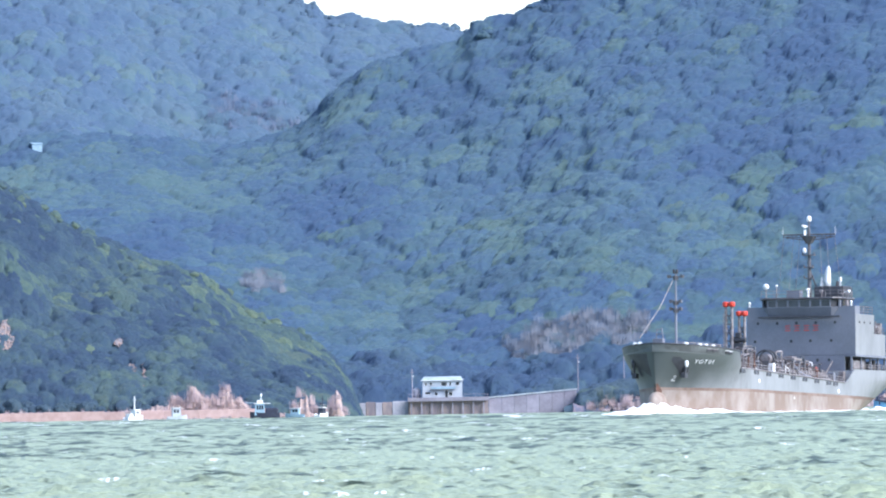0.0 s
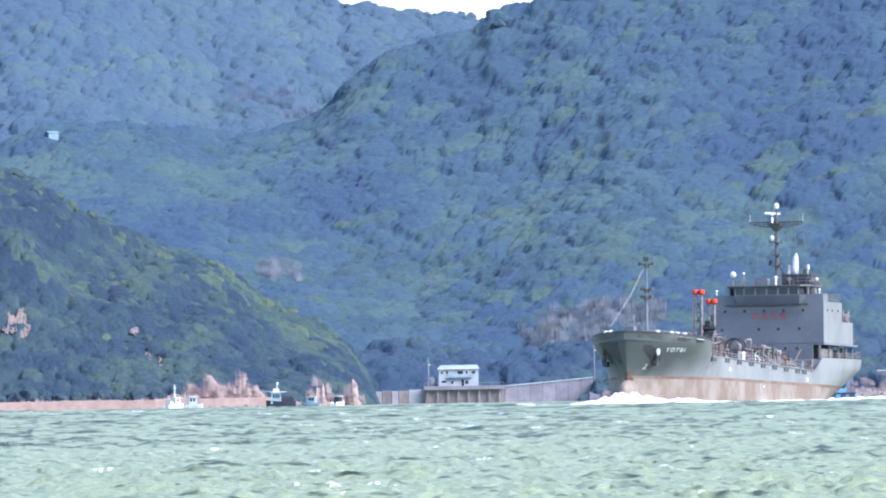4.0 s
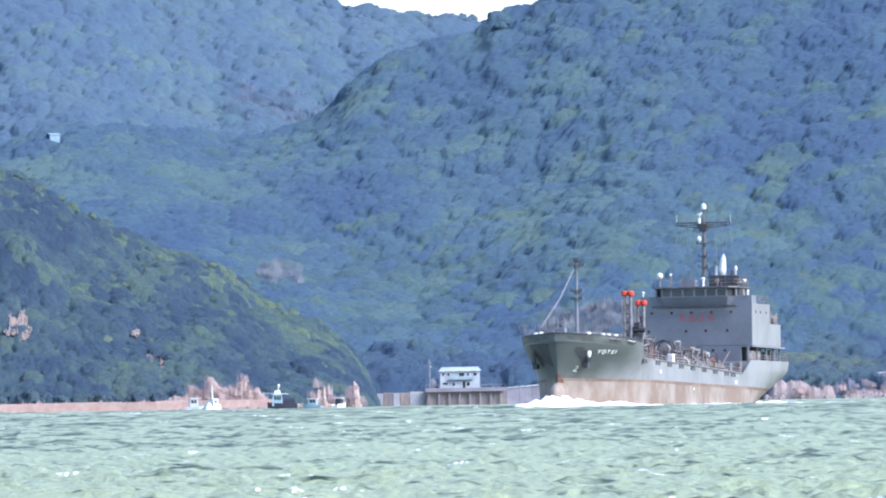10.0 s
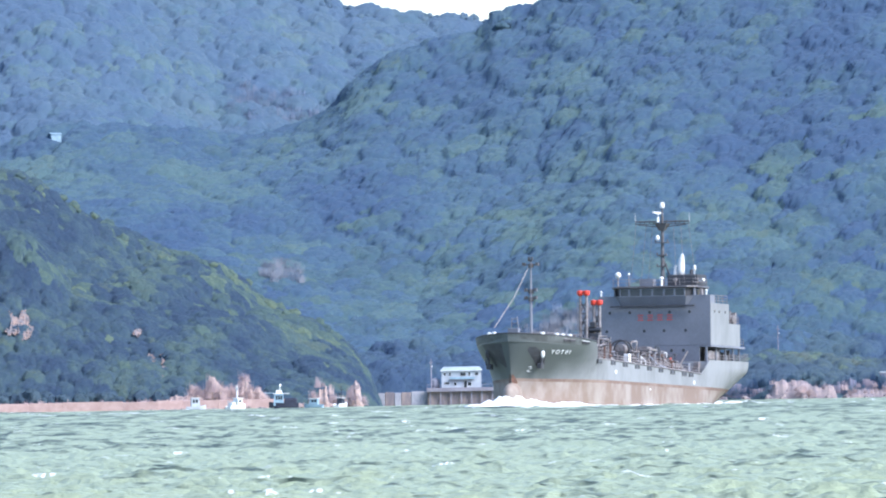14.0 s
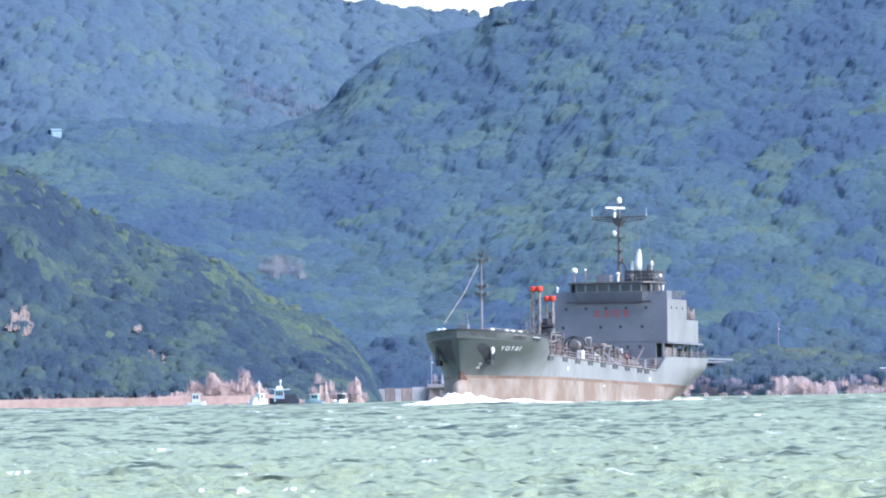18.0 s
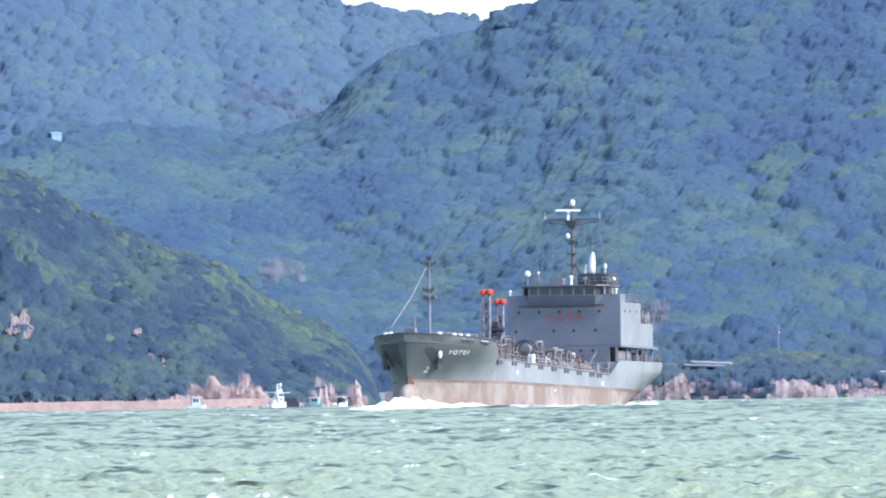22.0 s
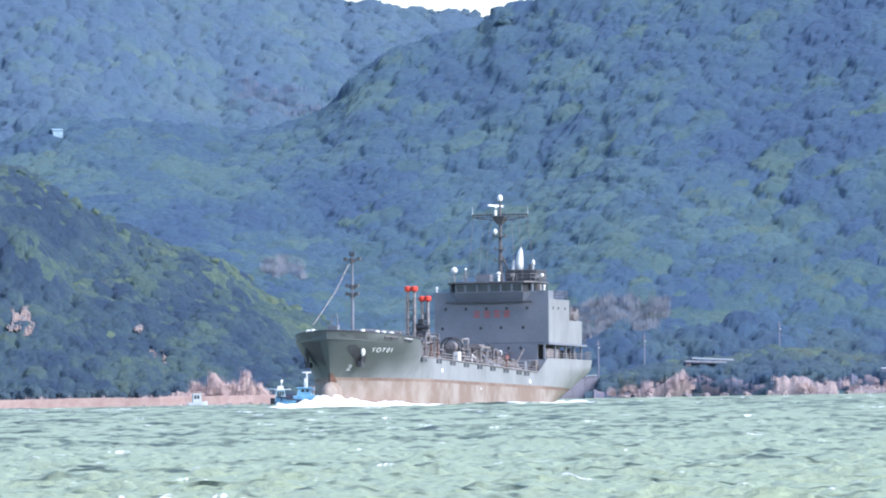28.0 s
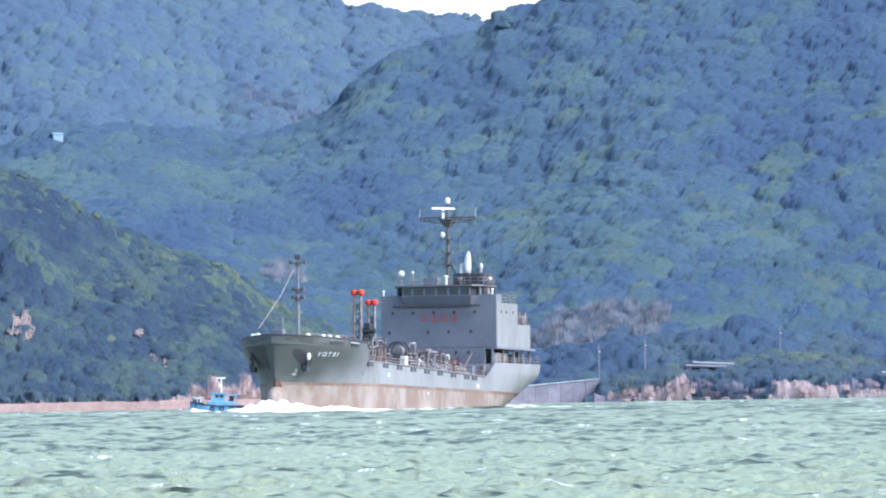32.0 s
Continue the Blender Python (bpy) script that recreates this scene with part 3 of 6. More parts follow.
def domes(X, D, x0, d0, cell, rng, rmin, rmax, swell, gaps=(), flat=0.0, soft=3.2):
    """Rounded tops side by side: the height over the ground of the highest one, which it is, and the seats of the nearest."""
    nx, nd = int((X.max() - x0) / cell) + 6, int((D.max() - d0) / cell) + 6
    ci, cj = np.meshgrid(np.arange(nx), np.arange(nd))
    cx = x0 + (ci - 2 + rng.uniform(0, 1, ci.shape)) * cell
    cd = d0 + (cj - 2 + rng.uniform(0, 1, ci.shape)) * cell
    cr = rmin + (rmax - rmin) * rng.beta(1.3, 2.2, ci.shape)
    for gx, gd, gw, gh in gaps:
        cr[((cx - gx) / gw) ** 2 + ((cd - gd) / gh) ** 2 < 1] = 0.01
    I, J = ((X - x0) / cell).astype(int) + 2, ((D - d0) / cell).astype(int) + 2
    best, who, pile = np.zeros(X.shape), np.zeros(X.shape, int), np.ones(X.shape)
    hold, sx, sd = np.full(X.shape, 0.4), X * 0.4, D * 0.4
    for a in (-2, -1, 0, 1, 2):
        for b in (-2, -1, 0, 1, 2):
            p, q = np.clip(J + a, 0, nd - 1), np.clip(I + b, 0, nx - 1)
            r = cr[p, q]
            s = 1 - ((X - cx[p, q]) ** 2 + (D - cd[p, q]) ** 2) / (r * r)
            h = np.clip(s, 0, 1) ** swell * r + (r - rmin) * flat * (s > 0)
            pile += np.expm1(soft * h)
            g = np.expm1(1.25 * h)
            hold, sx, sd = hold + g, sx + g * cx[p, q], sd + g * cd[p, q]
            top = h > best
            best[top], who[top] = h[top], (p * nx + q)[top]
    return np.log(pile) / soft, who, cx.ravel(), cd.ravel(), sx / hold, sd / hold


def canopy(name, label, material, fn, x0, x1, d0, d1, cell, step, seed, rmin, rmax, sprays, leaf, second, share, lift=0.3, high=0.62, gaps=(), swell=0.6, vary=0.13, level=0.5):
    """Closed woodland seen from outside: the domes of crowns side by side, each swelling with boughs, under a coat of leaf sprays."""
    rng = np.random.RandomState(seed)
    xs, ds = np.arange(x0, x1, step), np.arange(d0, d1, step * 0.8)
    X, D = np.meshgrid(xs, ds)
    X = X + rng.uniform(-0.35, 0.35, X.shape) * step
    D = D + rng.uniform(-0.35, 0.35, X.shape) * step
    crown, who, cx, cd, sx, sd = domes(X, D, x0, d0, cell, rng, rmin, rmax, swell, gaps, 0.3)
    bough, which = domes(X, D, x0, d0, cell * 0.36, rng, rmin * 0.3, rmax * 0.32, 0.7, soft=6.0)[:2]
    ct = 0.47 + 0.30 * lumps(cx, cd, 34, seed + 1, 3) + rng.normal(0, vary, cx.shape)
    odd = (rng.uniform(0, 1, cx.shape) < share(cx, cd)).astype(int)
    tint = rng.uniform(-0.12, 0.12, which.max() + 1)
    edge = np.clip(np.minimum(np.minimum(D - d0, d1 - D), np.minimum(X - x0, x1 - X)) / 2.0, 0, 1)   # the leaves reach down to the ground along the border
    root = fn(X, D) * (1 - level) + fn(sx, sd) * level   # a crown keeps its round shape on a slope
    Z = root + (lift + high * crown + 0.55 * bough + 1.2) * edge - 1.2
    t = np.clip(ct[who] + tint[which], 0, 1).ravel()
    kind = odd[who].ravel()
    faces = sheet(len(xs), len(ds))
    v = np.stack([X, D, Z], -1).reshape(-1, 3)
    tri = np.concatenate([faces[:, :3], faces[:, [0, 2, 3]]])
    pick = rng.randint(len(v), size=sprays)
    size = leaf * rng.uniform(0.5, 1.4, (sprays, 1, 1))
    ang = rng.uniform(0, 2 * np.pi, (sprays, 1)) + np.array([[0, 2.1, 4.2]]) + rng.uniform(-0.5, 0.5, (sprays, 3))
    off = np.stack([np.cos(ang), np.sin(ang) * 0.5, np.sin(ang) * 0.45 + rng.uniform(-0.25, 0.25, ang.shape)], -1) * size
    sv = (v[pick] + rng.uniform(-0.5, 0.5, (sprays, 3)) * step + np.array([0, 0, leaf * 0.15]))[:, None] + off
    V = np.concatenate([v, sv.reshape(-1, 3)])
    F = np.concatenate([tri, len(v) + np.arange(sprays * 3).reshape(-1, 3)])
    T = np.concatenate([t, np.repeat(np.clip(t[pick] + rng.uniform(-0.2, 0.26, sprays), 0, 1), 3)])
    me = big_mesh(name, V, F, material, T, smooth=True, second=second, slots=np.concatenate([kind[tri[:, 0]], kind[pick]]))
    return tagged(new(name, me), label, "woods", kind="stuff")


def blots(*spots):
    """How likely a crown is of the other kind: soft oval patches (x, d, half width, half depth, share)."""
    def share(x, d):
        out = np.zeros_like(x)
        for x0, d0, w, h, s in spots:
            out = np.maximum(out, s * np.exp(-((x - x0) / w) ** 2 - ((d - d0) / h) ** 2))
        return out
    return share


MAIN_GREEN = blots((-4, 3484, 20, 16, 1), (-10, 3468, 90, 34, 0.6), (95, 3480, 50, 30, 0.25), (97, 3430, 46, 28, 0.72), (19, 3440, 205, 60, 0.2), (3, 3452, 12, 23, 0.8), (-15, 3460, 9, 15, 0.64), (96, 3464, 42, 34, 0.28), (23, 3524, 37, 23, 0.14), (55, 3570, 56, 23, 0.08), (-38, 3478, 37, 23, 0.2), (-63, 3591, 37, 12, 0.08), (49, 3439, 46, 15, 0.16))
FAR_GREEN = blots((-60, 4500, 70, 60, 0.5), (-40, 4540, 40, 25, 0.4))
SCAR_GAPS = ((-103.6, 3236, 3.0, 6.0), (-75.3, 3241, 1.2, 5.0), (-68.8, 3229, 1.1, 6.0), (-71.6, 3229.5, 0.9, 4.0))
NEAR_SUN_TINT = blots((-39, 3308, 19, 27, 1), (-58, 3318, 16, 16, 0.6), (-100, 3318, 22, 19, 0.25), (-75, 3278, 40, 32, 0.10), (-50, 3266, 25, 32, 0.10), (-103, 3259, 9, 7, 0.6))
HUT_GAP = ((-104.8, 3597, 3.0, 5.0),)
canopy("main_woods", "dense broadleaf forest over the mountainside, leaves tinted blue for haze", LEAF_HAZE, main_z, -140, 140, 3374, 3609, 3.4, 0.45, 41, 1.6, 6.2, 240000, 0.26, LEAF_GRASS, MAIN_GREEN, gaps=HUT_GAP, high=0.35, swell=0.65, level=0.34)
canopy("far_woods", "forest on the distant ridge, haze painted into its leaves as blue", LEAF_FAR, far_z, -175, 60, 4440, 4606, 4.2, 0.6, 51, 2.0, 6.0, 90000, 0.34, LEAF_FAR_GREEN, FAR_GREEN, high=0.55)
canopy("near_woods", "green scrub and trees on the near hillside", LEAF, near_z, -130, -15, 3206, 3328, 2.1, 0.3, 61, 0.9, 3.1, 170000, 0.22, LEAF_SUN_TINT, NEAR_SUN_TINT, gaps=SCAR_GAPS, high=0.62, vary=0.17)



def bank_z(x, d):
    """The overgrown bank above the rocks of the right shore."""
    crest = curve_through(((34, 2), (40, 4.5), (48, 6.5), (56, 7.6), (60, 8.2), (66, 8.2), (72, 8.8), (80, 10.6), (95, 10.0), (108, 8.4), (150, 8)), x)
    return crest * np.clip((d - 3300) / 36, 0, 1) ** 0.6 - 0.9 + 0.5 * lumps(x, d, 9, 77, 2) - 0.12 * np.clip(d - 3342, 0, 60)


def foot_z(x, d):
    """The low wooded foot of the mountain, behind the harbour and the shore bank."""
    crest = curve_through(((-30, 3), (-22, 12), (-12, 15), (0, 12), (10, 9.5), (24, 11), (36, 13), (50, 14.5), (62, 15), (76, 17), (92, 15), (112, 13), (145, 13)), x)
    return crest * np.clip((d - 3362) / 26, 0, 1) ** 0.7 + 1.2 * lumps(x, d, 16, 91, 2) * np.clip((d - 3362) / 10, 0, 1) - 0.2 - 0.5 * np.clip(d - 3390, 0, 60)


hill("mountain_foot", "wooded foot of the mountain behind the harbour", foot_z, -30, 145, 3360, 3410, 3.0, NEAR_SOIL)
# the shade at the foot of the slope is painted as darker leaves
canopy("foot_woods", "trees at the mountain's foot, leaves darkened for shade and blued for haze", LEAF_DEEP, foot_z, -29, 144, 3363, 3394, 3.0, 0.4, 95, 1.4, 4.4, 45000, 0.24, LEAF_HAZE, blots((76, 3388, 14, 10, 0.6), (0, 3390, 200, 6, 0.2)), high=0.7)
BANK_SUN_TINT = blots((92, 3340, 26, 10, 0.45), (60, 3338, 20, 8, 0.15))
hill("shore_bank", "overgrown bank above the shore rocks", bank_z, 34, 150, 3300, 3372, 3.0, NEAR_SOIL)
canopy("shore_thicket", "dense green thicket on the bank above the rocks", LEAF_SHORE, bank_z, 36, 150, 3304, 3360, 2.0, 0.35, 81, 0.9, 2.8, 60000, 0.2, LEAF_SUN_TINT, BANK_SUN_TINT, high=0.7)


def spot(x0, x1, d0, d1, size, seed):
    """A ragged oval patch of the slope."""
    return lambda x, d: ((x - (x0 + x1) / 2) / ((x1 - x0) / 2)) ** 2 + ((d - (d0 + d1) / 2) / ((d1 - d0) / 2)) ** 2 + 0.5 * lumps(x, d * 0.5, size, seed, 4) < 0.8


def brush(name, label, fn, x0, x1, d0, d1, cell, seed, size, rmin, rmax, material=LEAF_DRY):
    rng = np.random.RandomState(seed)
    xs, ds = np.meshgrid(np.arange(x0, x1, cell), np.arange(d0, d1, cell))
    x = (xs + rng.uniform(-0.5, 0.5, xs.shape) * cell).ravel()
    d = (ds + rng.uniform(-0.5, 0.5, xs.shape) * cell).ravel()
    keep = spot(x0, x1, d0, d1, size, seed + 5)(x, d)
    x, d = x[keep], d[keep]
    r = rng.uniform(rmin, rmax, x.shape)
    woods(name, label, material, np.stack([x, d, fn(x, d) + 1.6 + 0.3 * r], -1), r, rng.uniform(0.2, 0.8, x.shape), seed + 7, bare=True)


brush("dry_brush", "bare greyish brush above the shore", main_z, 18, 58, 3404, 3430, 1.2, 145, 9, 0.8, 1.7)
brush("dry_thicket", "patch of dry brown brush in the valley", main_z, -49, -36, 3470, 3494, 1.3, 147, 7, 0.7, 1.5)
brush("high_brush", "bare brown brush on the high slope", far_z, -78, -38, 4490, 4520, 1.9, 149, 12, 0.9, 2.0, LEAF_HIGH)

# single trees that stand out along the crests
CREST_RNG = np.random.RandomState(181)
rx = CREST_RNG.uniform(-125, -24, 70)
rd = CREST_RNG.uniform(3308, 3322, len(rx))
rrad = CREST_RNG.uniform(0.8, 1.9, len(rx))
woods("near_crest_trees", "scattered trees along the crest of the near hill", LEAF_SUN_TINT, np.stack([rx, rd, near_z(rx, rd) + 1.0 + rrad * CREST_RNG.uniform(-0.1, 0.6, len(rx))], -1), rrad, CREST_RNG.uniform(0.2, 0.9, len(rx)), 182, 12, 120, 0.9)
RIDGE_RNG = np.random.RandomState(171)
rx = np.concatenate([RIDGE_RNG.uniform(-60, 30, 150), RIDGE_RNG.uniform(-100, -60, 30)])
rd = RIDGE_RNG.uniform(4590, 4602, len(rx))
rrad = RIDGE_RNG.uniform(0.7, 1.9, len(rx))
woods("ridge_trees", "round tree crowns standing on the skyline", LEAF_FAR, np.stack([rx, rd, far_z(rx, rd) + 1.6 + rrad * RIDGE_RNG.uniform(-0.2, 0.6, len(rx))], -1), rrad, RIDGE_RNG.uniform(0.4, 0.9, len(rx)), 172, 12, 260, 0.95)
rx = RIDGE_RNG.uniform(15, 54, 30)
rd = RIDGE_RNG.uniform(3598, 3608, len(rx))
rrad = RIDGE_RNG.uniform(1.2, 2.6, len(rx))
woods("crest_trees", "round trees along the mountain crest", LEAF_HAZE, np.stack([rx, rd, main_z(rx, rd) + 0.9 + rrad * RIDGE_RNG.uniform(-0.2, 0.5, len(rx))], -1), rrad, RIDGE_RNG.uniform(0.3, 0.8, len(rx)), 174, 12, 260, 0.8)


# ---- the ship ----
SK = 1.2   # metres to one unit of her drawing; her own axes: x ahead, y to port, z up from the load line


def stem_at(z):
    return 32.0 - 1.3 * (1 - min(max(z, 0), 7) / 7)


def stern_at(z):
    return -34.8 + 5.0 * max(1 - z / 5.2, 0) ** 1.5


def half_beam(x, z):
    """Her half breadth at a station and a height: a full, flared bow and a round, cut-away stern."""
    f, a = max(stem_at(z) - x, 0), max(x - stern_at(z), 0)
    w = min(max((z - 1.2) / 5.1, 0), 1)
    w = w * w * (3 - 2 * w)
    fd = (1 - (1 - min(f / 11, 1)) ** 2.4) ** 0.68
    fw = 1 - (1 - min(f / 13, 1)) ** 1.4
    ad = (1 - (1 - min(a / 6, 1)) ** 2.2) ** 0.5
    aw = (1 - (1 - min(a / 16, 1)) ** 1.8) ** 0.8
    wa = min(max(z / 4, 0), 1)
    return 6.95 * (fw + (fd - fw) * w) * (aw + (ad - aw) * wa)


def sheer(x):
    return float(np.interp(x, (-34.8, -16.4, -13.9, 21.2, 21.6, 32.0), (5.3, 5.15, 3.45, 4.4, 6.3, 7.05)))


STATIONS = sorted(set([-34.8 + q for q in (0, 0.1, 0.3, 0.6, 1.0, 1.6, 2.4, 3.4, 5, 7, 10, 13)] + [-18.2, -17, -16.4, -15.6, -14.8, -13.9] + list(range(-12, 19, 3)) + [20.4, 21.2, 21.3, 21.45, 21.6, 22.6, 23.8]
                      + [32 - q for q in (7, 6, 5, 4.2, 3.4, 2.7, 2.1, 1.6, 1.2, 0.8, 0.5, 0.3, 0.12, 0.03, 0)]))
BOOT_Z = 1.9


def hull_point(xd, z, side):
    s = (xd + 34.8) / 66.8
    x = stern_at(z) + s * (stem_at(z) - stern_at(z))
    return (x, side * max(half_beam(x, z), 0.03), z)


def hull_shell(levels, close):
    sh = Shape(SK)
    rings = []
    for xd in STATIONS:
        top = sheer(xd)
        zs = [a + (top - BOOT_Z) * b if b else a for a, b in levels]
        port = [hull_point(xd, z, 1) for z in zs]
        star = [hull_point(xd, z, -1) for z in zs]
        if close:   # bulwark thickness, and the deck inside it
            x, y, z = port[-1]
            low = top - (0.95 if xd > 21.4 else 0.8 if xd > -13.5 else 2.4 if xd > -16.3 else 0.12)
            yi = max(y - 0.16, 0.01)
            inner = [(x, yi, z), (x, yi, low), (x, -yi, low), (x, -yi, z)]
            rings.append(port + inner + star[::-1])
        else:
            rings.append(port + star[::-1])
    return sh.rings(rings, cap=True, closed=True)


def rail(parent, pts, high=0.95, bars=3, gap=1.6, r=0.03, material=None):
    sh = Shape(SK)
    for a, b in zip(pts, pts[1:]):
        a, b = Vector(a), Vector(b)
        n = max(1, round((b - a).length / gap))
        for i in range(n + 1):
            p = a.lerp(b, i / n)
            sh.tube(p, p + Vector((0, 0, high)), r, n=5)
        for j in range(bars):
            z = Vector((0, 0, high * (j + 1) / bars))
            sh.tube(a + z, b + z, r * 0.9, n=5)
    return part("railing", sh, material or PIPE, parent)


def porthole(parent, x, y, z, r=0.16, ahead=True):
    sh, gl = Shape(SK), Shape(SK)
    if ahead:
        sh.ring((x + 0.01, y, z), (1, 0, 0), r + 0.01, 0.03, 12, 4)
        gl.tube((x - 0.05, y, z), (x + 0.02, y, z), r, n=14)
    else:
        sh.ring((x, y + 0.01, z), (0, 1, 0), r + 0.01, 0.03, 12, 4)
        gl.tube((x, y - 0.05, z), (x, y + 0.02, z), r, n=14)
    o = part("porthole", gl, GLASS, parent)
    part("porthole_rim", sh, DARK, o)


def house(ship):
    F = -16.5
    # the house steps down towards the stern
    body = Shape(SK).prism([(F, 6.95), (F, 11.9), (F - 6.4, 11.9), (F - 6.4, 9.6), (F - 10.2, 9.6), (F - 10.2, 6.95)], -7.0, 7.0)
    hb = part("deckhouse", body, GREY, ship, "tall grey steel deckhouse")
    part("parapet", Shape(SK).box(F - 0.12, -7.0, 11.9, F + 0.004, 7.0, 12.85).box(F - 1.6, 6.85, 11.9, F - 0.12, 7.0, 12.85).box(F - 1.6, -7.0, 11.9, F - 0.12, -6.85, 12.85), GREY, hb)
    # paler sheets imitate the sun on the deckhouse sides
    for y in (7.0, -7.03):
        part("sunlit_side_sheet", Shape(SK).rings([[(x, yy, z) for x, z in ((F - 0.1, 6.97), (F - 0.1, 11.88), (F - 6.38, 11.88), (F - 6.38, 9.58), (F - 10.18, 9.58), (F - 10.18, 6.97))] for yy in (y, y + 0.03)]), HULL, hb, "paler grey sheet painted for the sunlit deckhouse side")
    part("deck_slab", Shape(SK).box(F - 11.7, -7.1, 6.72, F - 0.02, 7.1, 6.947, 0.05), GREY, hb)
    # the front goes on down to the main deck, set in at the sides
    part("lower_house", Shape(SK).box(F - 9.0, -6.9, 2.6, F - 0.003, 4.4, 6.72), GREY, ship)
    # a dark sheet added to paint the shade in the space under the deckhouse
    part("casing", Shape(SK).box(F - 9.0, 4.4, 5.02, F - 0.3, 4.46, 6.7), STEEL, ship, "dark sheet painted for the shade under the deckhouse")
    for x, w, h in ((F - 6.6, 0.5, 1.2), (F - 7.6, 0.7, 0.9), (F - 8.6, 0.4, 1.5), (F - 10.2, 0.6, 1.1)):
        part("deck_box", Shape(SK).box(x - w / 2, 5.6, 5.02, x + w / 2, 6.3, 5.02 + h, 0.05), STEEL, ship)
    part("lower_front", Shape(SK).box(F - 0.3, 4.4, 2.6, F - 0.003, 5.6, 6.72), GREY, ship)
    part("upright_locker", Shape(SK).box(F + 0.5, 5.2, 2.7, F + 1.1, 5.9, 4.9, 0.05), PIPE, ship, "pale upright locker")
    # dark plate added to paint the shaded opening at the poop break
    part("poop_shade_plate", Shape(SK).box(F + 0.02, 4.4, 2.6, F + 0.12, 6.72, 4.7), STEEL, ship, "dark plate painted for the shaded opening at the poop break")
    for y in (-6.5, 6.5):
        for x in (F, F - 3.2, F - 6.4, F - 9.0, F - 11.2):
            part("pillar", Shape(SK).box(x - 0.12, y - 0.1, 5.02, x + 0.12, y + 0.1, 6.72), GREY, ship)
    # three rows of ports in the front, and a few in the side
    for z, ys in ((10.9, (-5.6, -3.1, -0.6, 1.9, 4.4)), (8.7, (-6.0, -1.3, 1.2, 3.9)), (6.35, (-1.4, 0.2, 2.1, 3.6))):
        for y in ys:
            porthole(hb, F, y, z)
    for x in (F - 1.4, F - 3.0, F - 5.0):
        porthole(hb, x, 7.03, 10.9, 0.14, False)
    # red lettering too far to read: bars
    for i in range(4):
        y = -1.75 + i * 1.22
        bar = Shape(SK)
        bar.box(F + 0.012, y - 0.36, 10.5, F + 0.03, y + 0.36, 10.60)
        bar.box(F + 0.012, y - 0.3, 10.22, F + 0.03, y + 0.32, 10.32)
        bar.box(F + 0.012, y - 0.36, 9.93, F + 0.03, y + 0.36, 10.03)
        part("sign_bar", bar, RED, hb, "red lettering bars")
    # aft rails of the steps
    rail(hb, [(F - 1.7, 6.85, 11.9), (F - 6.3, 6.85, 11.9), (F - 6.3, -6.85, 11.9)], 0.95)
    rail(hb, [(F - 6.6, 6.85, 9.6), (F - 10.1, 6.85, 9.6), (F - 10.1, -6.85, 9.6)], 0.8)
    rail(hb, [(F - 10.3, 6.95, 6.95), (F - 11.6, 6.95, 6.95), (F - 11.6, -6.95, 6.95)], 0.9)
    # winch on the aft step
    part("winch_drum", Shape(SK).tube((F - 8.9, 5.9, 10.2), (F - 8.9, 6.7, 10.2), 0.5, n=14).box(F - 9.3, 5.75, 9.6, F - 8.5, 5.9, 10.5).box(F - 9.9, 6.0, 9.6, F - 9.4, 6.7, 11.0).tube((F - 8.2, 6.5, 9.6), (F - 8.2, 6.5, 11.2), 0.1), PIPE, hb, "worn steel winch")
    # open deck beside the lower house
    part("locker", Shape(SK).box(F - 4.6, 5.9, 5.3, F - 1.0, 6.4, 6.3, 0.05), PIPE, ship, "pale deck locker")
    part("bench", Shape(SK).box(F - 4.5, 5.8, 5.02, F - 1.1, 6.3, 5.3, 0.03), PIPE, ship)
    part("cabin_door", Shape(SK).box(F - 7.4, 5.2, 5.05, F - 6.5, 5.26, 6.6), DARK, ship)
    part("vent_trunk", Shape(SK).box(F - 5.9, 5.25, 5.02, F - 5.1, 6.1, 6.6, 0.05), STEEL, ship)
    part("capstan", Shape(SK).lathe((F - 12.9, 3.5, 5.02), [(0.5, 0), (0.35, 0.3), (0.3, 0.7), (0.48, 0.95), (0.45, 1.05)]), STEEL, ship)
    return hb


